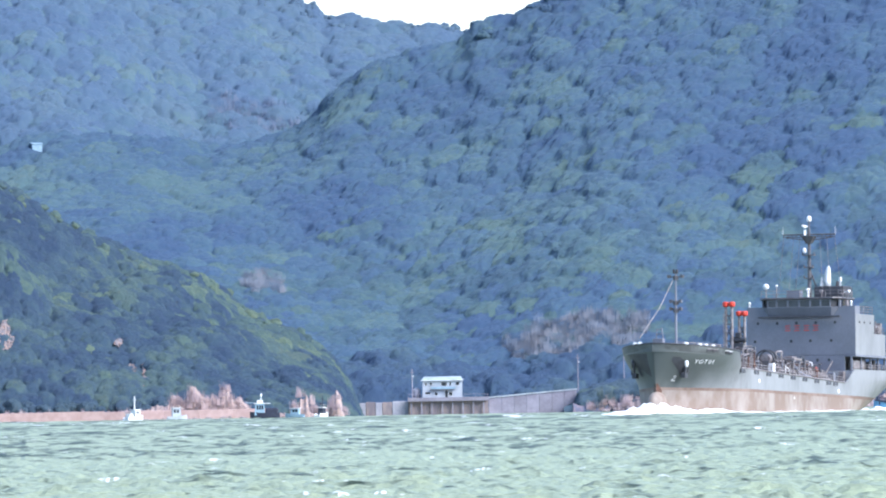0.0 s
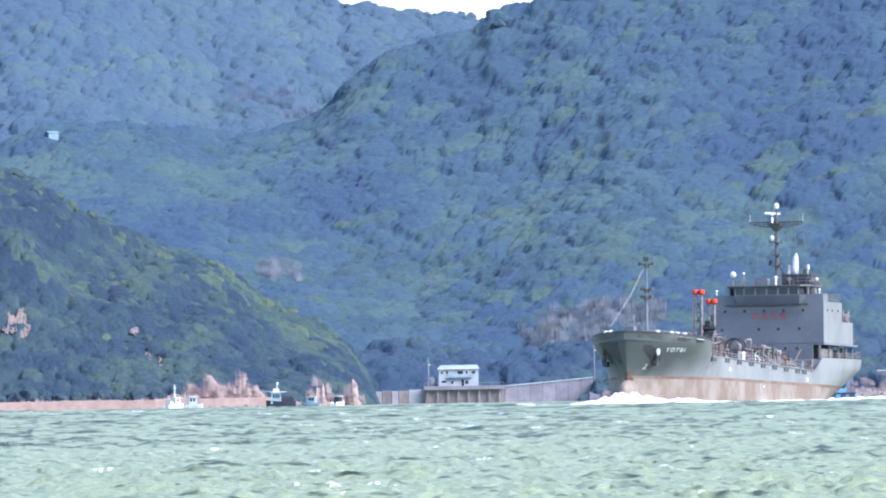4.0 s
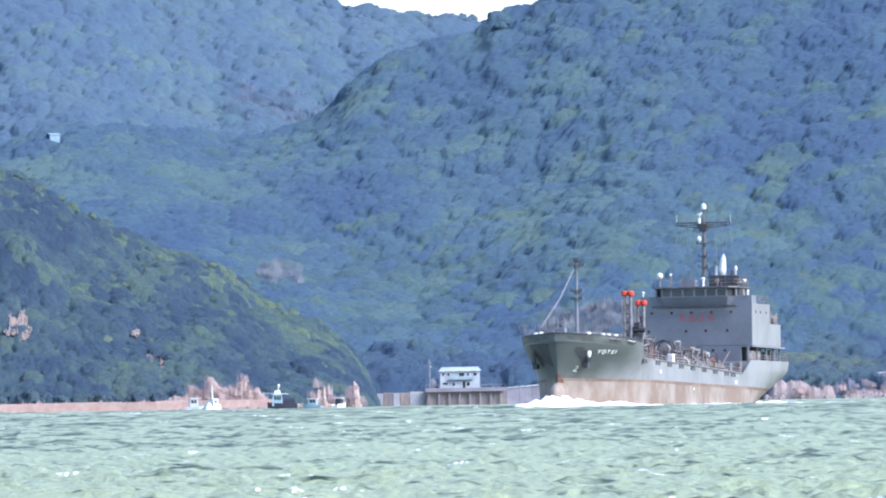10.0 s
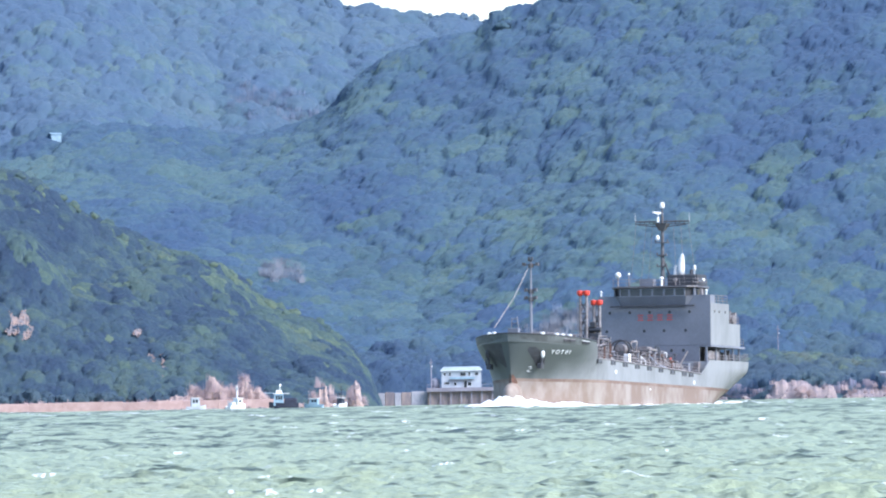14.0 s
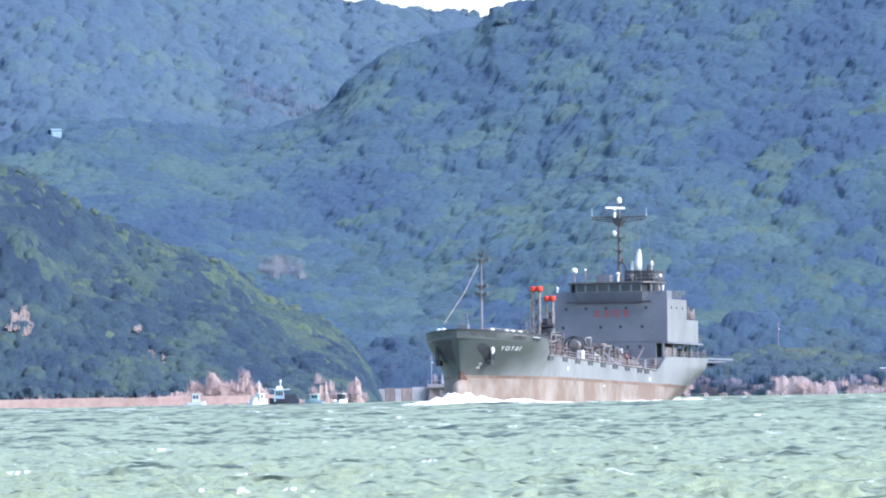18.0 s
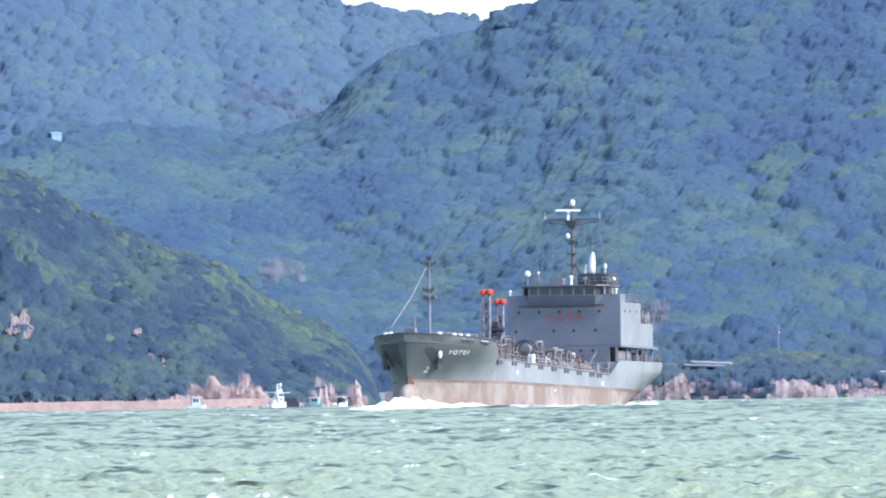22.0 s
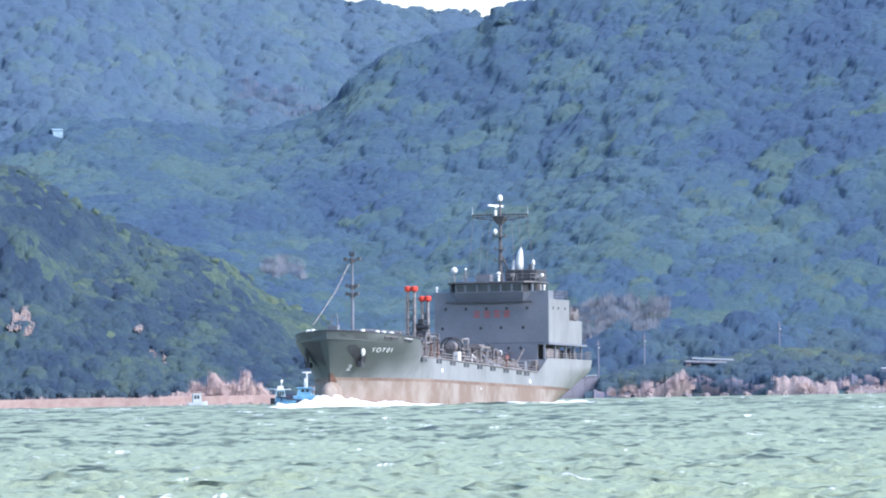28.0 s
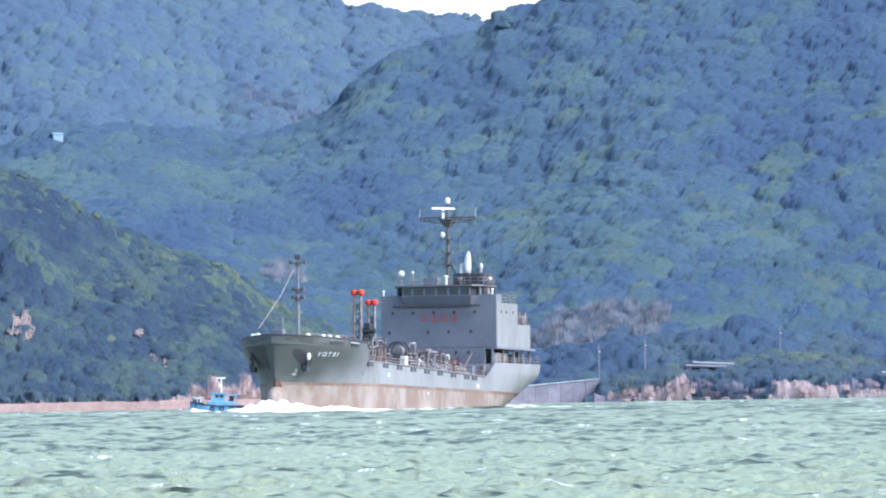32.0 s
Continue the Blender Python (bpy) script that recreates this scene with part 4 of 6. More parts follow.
def bridge(ship):
    F = -15.9
    # a wheelhouse with cut-off corners, leaning out over the front
    def plan(x, w, z):
        return [(x, -w + 0.9, z), (x, w - 0.9, z), (x - 0.9, w, z), (x - 5.2, w, z), (x - 5.2, -w, z), (x - 0.9, -w, z)]
    br = part("wheelhouse", Shape(SK).rings([plan(F - 0.4, 4.85, 11.65), plan(F + 0.12, 5.15, 12.75)]), GREY, ship, "grey wheelhouse")
    part("wheelhouse_core", Shape(SK).rings([plan(F - 0.16, 4.95, 12.75), plan(F - 0.06, 4.98, 13.7)]), DARK, br)
    part("wheelhouse_roof", Shape(SK).rings([plan(F + 0.2, 5.25, 13.7), plan(F + 0.34, 5.35, 13.8), plan(F + 0.3, 5.3, 13.96)]), STEEL, br, "dark roof edge")
    part("front_ledge", Shape(SK).box(F - 0.1, -5.3, 11.5, F + 0.22, 5.3, 11.7, 0.04), DARK, br)
    edges = [-4.1, -2.9, -1.45, 0.0, 1.45, 2.8, 4.1]
    for a, b in zip(edges, edges[1:]):
        w = part("window", Shape(SK).box(F - 0.05, a + 0.11, 12.82, F + 0.05, b - 0.11, 13.62), GLASS, br)
        fr = Shape(SK)
        fr.box(F - 0.02, a, 12.75, F + 0.1, a + 0.11, 13.7).box(F - 0.02, b - 0.11, 12.75, F + 0.1, b, 13.7)
        fr.box(F - 0.02, a + 0.11, 12.75, F + 0.1, b - 0.11, 12.82).box(F - 0.02, a + 0.11, 13.62, F + 0.1, b - 0.11, 13.7)
        part("window_frame", fr, GREY, w)
    for s in (-1, 1):
        part("corner_post", Shape(SK).box(F - 0.95, s * 4.98 - 0.1, 12.75, F - 0.55, s * 4.98 + 0.1, 13.7), GREY, br)
        part("side_window", Shape(SK).box(F - 3.6, s * 5.0 - 0.05, 12.85, F - 1.2, s * 5.0 + 0.05, 13.55), GLASS, br)
        part("wing_lamp", Shape(SK).tube((F - 0.4, s * 6.6, 12.85), (F - 0.4, s * 6.6, 13.25), 0.1).ball((F - 0.4, s * 6.6, 13.35), 0.16), WHITE, br)
    part("life_ring_box", Shape(SK).box(F - 2.2, 5.2, 12.2, F - 1.7, 5.6, 13.6, 0.05), PIPE, br, "pale vent box")
    rail(br, [(F - 0.2, -5.0, 14.0), (F - 0.2, 5.0, 14.0), (F - 5.0, 5.0, 14.0)], 0.8, 2)
    part("roof_locker", Shape(SK).box(F - 1.8, -1.9, 14.0, F - 0.8, -0.2, 14.85, 0.06), GREY, br)
    part("roof_vent", Shape(SK).tube((F - 1.2, 0.7, 14.0), (F - 1.2, 0.7, 14.8), 0.16).ball((F - 1.2, 0.7, 14.9), 0.26, 0.26, 0.2), WHITE, br)
    part("search_lamp", Shape(SK).tube((F - 0.8, 2.6, 14.0), (F - 0.8, 2.6, 14.5), 0.07).tube((F - 0.9, 2.6, 14.65), (F - 0.5, 2.6, 14.7), 0.22, n=12), PIPE, br)
    for x, y, z, r in ((F - 1.2, -4.75, 15.35, 0.36), (F - 2.0, -3.7, 15.5, 0.14)):
        d = part("antenna_dome", Shape(SK).ball((x, y, z), r, r, r * 1.05, 14, 10), WHITE, ship, "white antenna dome", True)
        part("dome_stand", Shape(SK).tube((x, y, 14.0), (x, y, z - r * 0.8), 0.08), PIPE, d)
    # funnel platform abaft the mast, with its white cowl
    fx, fy = -20.4, 2.7
    fn = part("funnel", Shape(SK).box(fx - 1.6, fy - 1.5, 11.9, fx + 0.9, fy + 1.6, 14.3, 0.1), GREY, ship, "grey funnel casing")
    part("funnel_rim", Shape(SK).box(fx - 1.8, fy - 2.1, 14.1, fx + 1.1, fy + 1.8, 15.4, 0.12), DARK, fn)
    part("white_cowl", Shape(SK).rings([[(fx + 0.5 + 0.42 * q * math.cos(a) + o, fy - 0.55 + 0.42 * q * math.sin(a) + o, z) for a in [k * math.pi / 6 for k in range(12)]]
                                        for z, q, o in ((15.2, 1.0, 0), (16.2, 1.0, 0.02), (17.0, 0.85, 0.1), (17.6, 0.55, 0.2), (17.9, 0.15, 0.28))]), WHITE, fn, "white tapered cowl", True)
    part("small_cowl", Shape(SK).tube((fx + 0.6, fy - 1.25, 15.2), (fx + 0.6, fy - 1.2, 16.5), 0.26, 0.16), WHITE, fn)
    part("aerial_drum", Shape(SK).lathe((fx + 0.4, fy + 1.1, 15.2), [(0.08, 0), (0.08, 0.7), (0.17, 0.78), (0.17, 1.15), (0.08, 1.3)]), WHITE, fn)
    part("exhaust", Shape(SK).tube((fx - 0.6, fy + 0.3, 15.2), (fx - 0.8, fy + 0.3, 16.0), 0.22), DARK, fn)
    part("lamp_bracket", Shape(SK).tube((fx + 0.9, fy + 1.6, 14.6), (fx + 0.9, fy + 2.3, 14.6), 0.05).ball((fx + 0.9, fy + 2.35, 14.7), 0.22), WHITE, fn)


def mast(ship):
    x = -19.4
    mm = part("main_mast", Shape(SK).tube((x, 0, 13.8), (x, 0, 22.4), 0.26, 0.16, 10).tube((x - 1.6, -0.9, 13.9), (x, 0, 17.5), 0.1).tube((x - 1.6, 0.9, 13.9), (x, 0, 17.5), 0.1), STEEL, ship, "dark steel lattice mast")
    yd = Shape(SK).tube((x, -3.4, 21.7), (x, 3.4, 21.7), 0.09).tube((x, -3.0, 21.35), (x, 0, 21.0), 0.06).tube((x, 3.0, 21.35), (x, 0, 21.0), 0.06)
    yd.tube((x, -3.4, 21.42), (x, 3.4, 21.42), 0.05)
    for i in range(-6, 7):
        yd.tube((x, i * 0.55, 21.4), (x, i * 0.55, 21.72 + (0.12 if i % 2 else 0)), 0.05)
    part("yard", yd, STEEL, mm)
    part("yard_step", Shape(SK).rings([[(x - 0.3, -0.3, 20.6), (x + 0.3, -0.3, 20.6), (x + 0.3, 0.3, 20.6), (x - 0.3, 0.3, 20.6)], [(x - 0.6, -0.8, 21.5), (x + 0.7, -0.8, 21.5), (x + 0.7, 0.8, 21.5), (x - 0.6, 0.8, 21.5)]]), STEEL, mm)
    for y in (-3.4, 3.4):
        part("whip_aerial", Shape(SK).tube((x, y, 21.7), (x, y, 22.7), 0.03, 0.015, 5), WHITE, mm)
    for z, w in ((19.2, 0.75), (17.7, 0.55), (16.4, 0.55)):
        part("crosstree", Shape(SK).box(x - 0.3, -w, z - 0.06, x + 0.45, w, z + 0.06).tube((x + 0.3, -w, z), (x + 0.3, -w, z + 0.3), 0.09).tube((x + 0.3, w, z), (x + 0.3, w, z + 0.3), 0.09), STEEL, mm)
    part("mast_dome", Shape(SK).lathe((x, 0, 23.25), [(0.1, 0), (0.27, 0.04), (0.29, 0.25), (0.28, 0.52), (0.2, 0.68), (0.05, 0.74)], 16), WHITE, mm, "white satellite dome", True)
    part("dome_post", Shape(SK).tube((x, 0, 22.3), (x, 0, 23.3), 0.1), STEEL, mm)
    part("camera_pod", Shape(SK).ball((x + 0.5, -0.42, 19.75), 0.28, 0.24, 0.34), WHITE, mm, "white lamp pod", True)
    part("radar_motor", Shape(SK).tube((x + 0.55, -0.35, 21.6), (x + 0.55, -0.35, 22.25), 0.15, 0.14, 12), WHITE, mm, "white radar pedestal")
    sc = Shape(SK).box(-0.12, -1.45, 0.0, 0.12, 1.45, 0.2, 0.04).tube((0, 0, -0.18), (0, 0, 0.02), 0.14)
    scanner = part("radar_scanner", sc, WHITE, ship, "white rotating radar bar")
    scanner.location = (SK * (x + 0.55), SK * -0.35, SK * 22.62)
    # rigging down to the roof
    for y0, y1 in ((-3.3, -3.9), (-2.0, -2.6), (-1.2, -1.7), (1.4, 1.9), (2.3, 2.9), (3.3, 4.4)):
        part("stay_wire", Shape(SK).tube((x, y0, 21.4), (x + 0.4, y1, 14.1), 0.024, n=4), PIPE, mm)
    return scanner


def foredeck(ship):
    x = 24.5
    fm = part("fore_mast", Shape(SK).tube((x, 0, 5.3), (x, 0, 11.5), 0.19, 0.16, 10).tube((x, 0, 11.5), (x, 0, 15.75), 0.15, 0.11, 8), GREY, ship, "grey steel foremast")
    for z, w in ((15.15, 0.85), (12.2, 0.62), (11.3, 0.62)):
        part("lamp_arm", Shape(SK).tube((x, -w, z), (x, w, z), 0.06).tube((x - 0.05, 0, z - 0.35), (x - 0.05, 0, z + 0.12), 0.34).box(x - 0.2, -w - 0.15, z - 0.12, x + 0.2, -w + 0.2, z + 0.25).box(x - 0.2, w - 0.2, z - 0.12, x + 0.2, w + 0.15, z + 0.25), STEEL, fm)
    part("mast_lamp", Shape(SK).tube((x + 0.1, -0.18, 15.55), (x + 0.1, -0.18, 16.05), 0.15).tube((x + 0.1, 0.2, 15.55), (x + 0.1, 0.2, 16.05), 0.15), DARK, fm)
    part("fore_stay", Shape(SK).path([(x + 0.1, -0.3, 14.75), (x + 2.6, -1.05, 11.4), (x + 6.1, -2.2, 7.75)], 0.05, 5), PIPE, fm, "pale rigging wire")
    # capping along the bulwark, and the white gear on it
    cap = Shape(SK)
    pts = [q for q in STATIONS if q >= 21.6]
    for side in (1, -1):
        line = [hull_point(q, sheer(q), side) for q in pts]
        cap.path([(a, b, c + 0.04) for a, b, c in line], 0.1, 5)
    part("bulwark_cap", cap, DARK, ship)
    for q, side in ((30.6, -1), (31.2, -1), (27.9, 1), (26.9, 1), (30.0, 1), (28.6, 1)):
        a, b, c = hull_point(q, sheer(q), side)
        part("roller", Shape(SK).lathe((a, b * 0.96, c + 0.02), [(0.16, 0), (0.27, 0.06), (0.27, 0.2), (0.14, 0.28)], 12), WHITE, ship, "white fairlead roller")
    for q in (28.0, 27.2, 25.2, 24.5):
        a, b, c = hull_point(q, sheer(q) - 0.42, 1)
        a2, b2, _ = hull_point(q - 0.75, sheer(q) - 0.42, 1)
        part("fairlead", Shape(SK).tube((a, b + 0.02, c), (a2, b2 + 0.02, c), 0.1).tube((a, b + 0.02, c - 0.15), (a2, b2 + 0.02, c - 0.15), 0.06), DARK, ship, "dark mooring slot")
        part("fairlead_lip", Shape(SK).tube((a, b + 0.05, c + 0.13), (a2, b2 + 0.05, c + 0.13), 0.035), WHITE if q < 26 else PIPE, ship)
    wl = part("windlass", Shape(SK).tube((27.2, -1.6, 6.3), (27.2, 1.6, 6.3), 0.45, n=14).box(26.8, -0.4, 5.4, 27.7, 0.4, 6.9, 0.08).tube((27.2, -2.2, 6.3), (27.2, -1.7, 6.3), 0.7, n=16).tube((27.2, 1.7, 6.3), (27.2, 2.2, 6.3), 0.7, n=16), GREY, ship)
    part("bow_frame", Shape(SK).box(29.8, -0.6, 6.0, 30.5, 0.7, 7.7, 0.05).tube((30.1, -0.3, 7.6), (30.1, -0.2, 8.9), 0.07).tube((30.1, 0.6, 7.6), (30.1, 0.4, 9.0), 0.07).tube((30.1, -0.25, 8.7), (30.1, 0.45, 8.8), 0.06).tube((30.1, -0.25, 8.2), (30.1, 0.5, 8.3), 0.05), GREY, ship, "grey frame at the bow")
    # anchors; dark sheets on the hull stand for the shade of their pockets
    for side in (1, -1):
        rings = []
        for z, q0, q1 in ((5.5, 30.6, 31.1), (5.1, 30.2, 31.15), (4.5, 29.8, 30.8), (3.9, 29.5, 30.3), (3.3, 29.4, 29.8)):
            rings.append([tuple(Vector(hull_point(q0 + (q1 - q0) * k / 5, z, side)) + Vector((0.02, side * 0.03, -0.01))) for k in range(6)])
        if side < 0:   # this bow's shade and stain are painted as a wider dark sheet
            wide = [[tuple(Vector(hull_point(q0 + (31.75 - q0) * k / 7, z, side)) + Vector((0.012, -0.02, 0))) for k in range(8)] for z, q0 in ((5.9, 29.2), (5.3, 29.5), (4.7, 29.9), (4.1, 30.5), (3.6, 31.1), (3.2, 31.5))]
            part("bow_shade_sheet", Shape(SK).rings(wide, cap=False, closed=False), DARK, ship, "dark sheet painted for the shade and stain on the bow")
        part("anchor_shade_sheet", Shape(SK).rings(rings, cap=False, closed=False), DARK, ship, "dark sheet painted for the anchor pocket's shade and stain")
    for side in (1, -1):
        a, b, c = hull_point(29.8, 4.2, side)
        b -= 0.3 * (side < 0)
        an = part("anchor", Shape(SK).tube((a + 0.15, b + side * 0.1, 4.9), (a + 0.05, b + side * 0.12, 3.6), 0.16, 0.13).box(a - 0.35, b - 0.3, 3.05, a + 0.5, b + 0.3, 3.65, 0.08).tube((a + 0.45, b + side * 0.25, 3.5), (a + 0.25, b + side * 0.4, 4.3), 0.13, 0.03).tube((a - 0.3, b + side * 0.25, 3.5), (a - 0.3, b + side * 0.4, 4.3), 0.13, 0.03), DARK, ship, "dark stockless anchor")
        part("hawse_pipe", Shape(SK).ball((a + 0.02, b + side * 0.26, 4.85), 0.34, 0.26, 0.6, 14, 10), WHITE if side > 0 else DARK, an, "pale hawse plate", True)
    # a darker band along the top of the bow
    for side in (1, -1):
        rings = []
        for dz in (0.03, 0.4, 0.8):
            rings.append([tuple(Vector(hull_point(q, sheer(q) - dz, side)) + Vector((0.015, side * 0.025, 0))) for q in STATIONS if q >= 25])
        part("bulwark_band", Shape(SK).rings(rings, cap=False, closed=False), BOW_BAND, ship, "dark band along the bulwark")
    # the hull number
    xs = (28.95, 28.4, 27.85, 27.3, 26.85)
    for ch, q in zip("YOT01", xs):
        cu = bpy.data.curves.new("letter", 'FONT')
        cu.body, cu.size, cu.extrude, cu.align_x, cu.shear = ch, 0.74 * SK, 0.02, 'CENTER', 0.25
        tmp = new("letter", cu)
        me = bpy.data.meshes.new_from_object(tmp)
        bpy.data.objects.remove(tmp)
        me.materials.append(WHITE)
        ob = new("hull_letter", me)
        a, b, c = (Vector(hull_point(q + d, z, 1)) for d, z in ((0.25, 4.75), (-0.25, 4.75), (0, 5.4)))
        ax = (b - a).normalized()
        mid = (a + b) / 2
        up = (c - mid - ax * (c - mid).dot(ax)).normalized()
        nz = ax.cross(up)
        base = mid + nz * 0.05
        ob.matrix_basis = Matrix(((ax.x, up.x, nz.x, base.x * SK), (ax.y, up.y, nz.y, base.y * SK), (ax.z, up.z, nz.z, base.z * SK), (0, 0, 0, 1)))
        ob.parent = ship
        tagged(ob, "white painted hull number")
    # bulb mark and round marks
    for q, z, r in ((30.4, 3.0, 0.3),):
        a, b, c = hull_point(q, z, 1)
        hook = [hull_point(q - dx, z + dz, 1) for dx, dz in ((-0.1, 0.2), (0.05, 0.3), (0.2, 0.18), (0.1, 0.0), (-0.08, -0.15), (-0.15, -0.28), (0.08, -0.25), (0.25, -0.28))]
        part("bow_mark", Shape(SK).path([(u, v + 0.02, w) for u, v, w in hook], 0.026, 5), WHITE, ship, "white hooked bow mark")
    for q, z in ((15.5, 2.95), (-12.0, 2.35), (3.0, 1.2)):
        a, b, c = hull_point(q, z, 1)
        part("hull_mark", Shape(SK).ball((a, b, c), 0.27 if z > 2 else 0.14, 0.05, 0.24 if z > 2 else 0.14, 12, 6), WHITE, ship, "white round mark")


def cargo_deck(ship):
    rng = random.Random(8)
    deck = lambda x: sheer(x) - 0.8
    # two pairs of tall vent posts with red heads
    for x, y, top in ((8.4, 0.0, 12.55), (8.4, 0.8, 12.55), (7.6, 1.4, 11.45), (7.6, 2.1, 11.45)):
        vp = part("vent_post", Shape(SK).tube((x, y, deck(x)), (x, y, top - 0.4), 0.21, 0.17, 10), PIPE, ship, "tall steel vent post")
        part("vent_head", Shape(SK).lathe((x, y, top - 0.5), [(0.15, 0), (0.34, 0.08), (0.39, 0.2), (0.39, 0.52), (0.34, 0.6), (0.12, 0.64)], 14), RED, vp, "bright red vent head")
    for x, y0, y1, zs in ((8.4, 0.0, 0.8, (4.6, 5.8, 7.0, 8.0, 9.0, 10.0, 11.0)), (7.6, 1.4, 2.1, (4.8, 6.2, 7.4, 8.6, 9.6))):
        for z in zs:
            part("post_tie", Shape(SK).box(x - 0.12, y0, z - 0.07, x + 0.12, y1, z + 0.07), STEEL, ship)
    lad = Shape(SK).tube((8.7, -0.2, 4), (8.7, -0.2, 11.3), 0.035).tube((8.7, 0.2, 4), (8.7, 0.2, 11.3), 0.035)
    for i in range(22):
        lad.tube((8.7, -0.2, 4.2 + i * 0.32), (8.7, 0.2, 4.2 + i * 0.32), 0.025, n=4)
    part("ladder", lad, PIPE, ship)
    part("hose_saddle", Shape(SK).box(7.2, 0.3, 7.6, 8.0, 1.5, 8.5, 0.08).tube((7.6, 1.0, 8.4), (7.6, 1.9, 9.2), 0.1), DARK, ship)
    for x, y0, y1, zs in ((8.4, 0.0, 0.8, (4.6, 6.4, 8.2, 10.0, 11.6)), (7.6, 1.4, 2.1, (4.8, 6.6, 8.4, 10.2))):
        for a, b in zip(zs, zs[1:]):
            part("post_brace", Shape(SK).tube((x, y0, a), (x, y1, b), 0.05, n=5).tube((x, y1, a), (x, y0, b), 0.05, n=5), DARK, ship)
    part("post_winch", Shape(SK).box(7.9, 1.0, 6.9, 8.5, 2.3, 7.7, 0.06).tube((8.2, 0.7, 8.1), (8.2, 2.5, 8.1), 0.28, n=12).box(8.0, 1.2, 8.4, 8.5, 1.9, 9.0, 0.05), DARK, ship, "dark winch on the vent posts")
    part("post_platform", Shape(SK).box(6.9, -1.0, 6.1, 9.0, 2.6, 6.2), STEEL, ship)
    rail(ship, [(9.0, -1.0, 6.2), (9.0, 2.6, 6.2), (6.9, 2.6, 6.2)], 0.9, 2, 1.0)
    # hose reel, a big upright wheel
    rx, ry, rz = 2.6, 2.9, 5.95
    reel = part("hose_reel", Shape(SK).ring((rx + 0.5, ry, rz), (1, 0.15, 0), 1.05, 0.11, 26, 6).ring((rx - 0.6, ry, rz), (1, 0.15, 0), 1.05, 0.1, 26, 6), DARK, ship, "dark steel hose reel")
    part("reel_drum", Shape(SK).tube((rx - 0.6, ry, rz), (rx + 0.5, ry, rz), 0.62, n=18), PIPE, reel, "pale coiled hose")
    part("reel_stand", Shape(SK).box(rx - 0.8, ry - 0.7, 3.0, rx - 0.6, ry + 0.7, rz).box(rx + 0.6, ry - 0.6, 3.0, rx + 0.72, ry + 0.6, rz - 0.2), STEEL, reel)
    part("white_locker", Shape(SK).box(4.3, 4.1, 3.1, 5.1, 4.75, 5.35, 0.05), WHITE, ship, "white upright locker")
    part("hatch_coaming", Shape(SK).box(12, -3, 3.2, 15, 1.5, 4.6, 0.1), STEEL, ship)
    # pipes along and across the deck, with valves
    for y, z, r in ((-3.2, 4.0, 0.18), (-2.4, 4.0, 0.22), (-1.2, 4.1, 0.16), (0.6, 4.05, 0.2), (1.6, 3.95, 0.16), (3.6, 3.8, 0.14), (4.6, 3.7, 0.12)):
        x0, x1 = rng.uniform(14, 20), rng.uniform(-13, -9)
        part("deck_pipe", Shape(SK).path([(x0, y, z - 0.7), (x0, y, z), ((x0 + x1) / 2, y, z - 0.15), (x1, y, z - 0.4), (x1, y, z - 0.9)], r, 8), PIPE, ship)
    for x in (18, 13.5, 10.5, 5.6, 0.2, -1.6, -5.5, -8.5, -10.5):
        z = deck(x) + 0.95
        part("cross_pipe", Shape(SK).path([(x, -5.6, z - 0.5), (x, -5.0, z), (x, 5.0, z), (x, 5.6, z - 0.35)], rng.uniform(0.12, 0.2), 8), rng.choice((PIPE, STEEL, BROWN)), ship)
    clear = lambda x, y: x < 2.6 or abs(0.3746 * (32 - x) + 0.927 * y - 13.7) > 1.5   # keeps the camera's view of the hose reel open
    for i in range(110):
        x, y = rng.uniform(-12, 21), rng.uniform(-4.5, 5.2)
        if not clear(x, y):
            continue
        z = deck(x)
        hgt = rng.uniform(1.4, 3.5)
        v = part("valve", Shape(SK).tube((x, y, z), (x, y, z + hgt), 0.1, n=7).ball((x, y, z + hgt * 0.5), 0.24, 0.24, 0.2, 8, 6), rng.choice((PIPE, PIPE, GREY, STEEL, BROWN)), ship)
        part("valve_wheel", Shape(SK).ring((x, y, z + hgt), (0.2, 0.1, 1), 0.26, 0.045, 12, 4), rng.choice((BROWN, DARK, DARK, PIPE)), v)
    for i in range(22):
        x, y = rng.uniform(-12, 16), rng.uniform(-4.5, 4.6)
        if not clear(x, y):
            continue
        z = deck(x)
        a, b, c = rng.uniform(0.5, 1.3), rng.uniform(0.5, 1.2), rng.uniform(1.0, 2.9)
        part("deck_locker", Shape(SK).box(x - a / 2, y - b / 2, z, x + a / 2, y + b / 2, z + c, 0.05), rng.choice((GREY, STEEL, PIPE, BROWN, GREY)), ship)
    # the flying gangway along the middle
    part("gangway", Shape(SK).box(-15.8, -0.5, 5.15, 22.5, 0.5, 5.25), STEEL, ship, "raised steel gangway")
    for x in range(-15, 23, 4):
        part("gangway_leg", Shape(SK).tube((x, -0.45, 2.8), (x, -0.45, 5.15), 0.08).tube((x, 0.45, 2.8), (x, 0.45, 5.15), 0.08), STEEL, ship)
    for y in (-0.5, 0.5):
        rail(ship, [(-15.8, y, 5.25), (6.8, y, 5.25)], 0.95, 2, 1.9, 0.035)
        rail(ship, [(9.2, y, 5.25), (22.5, y, 5.25)], 0.95, 2, 1.9, 0.035)
    # the high walkway from the forecastle to the vent posts
    part("walkway", Shape(SK).box(9.3, -0.4, 6.5, 23.0, 0.4, 6.6), STEEL, ship, "raised steel walkway")
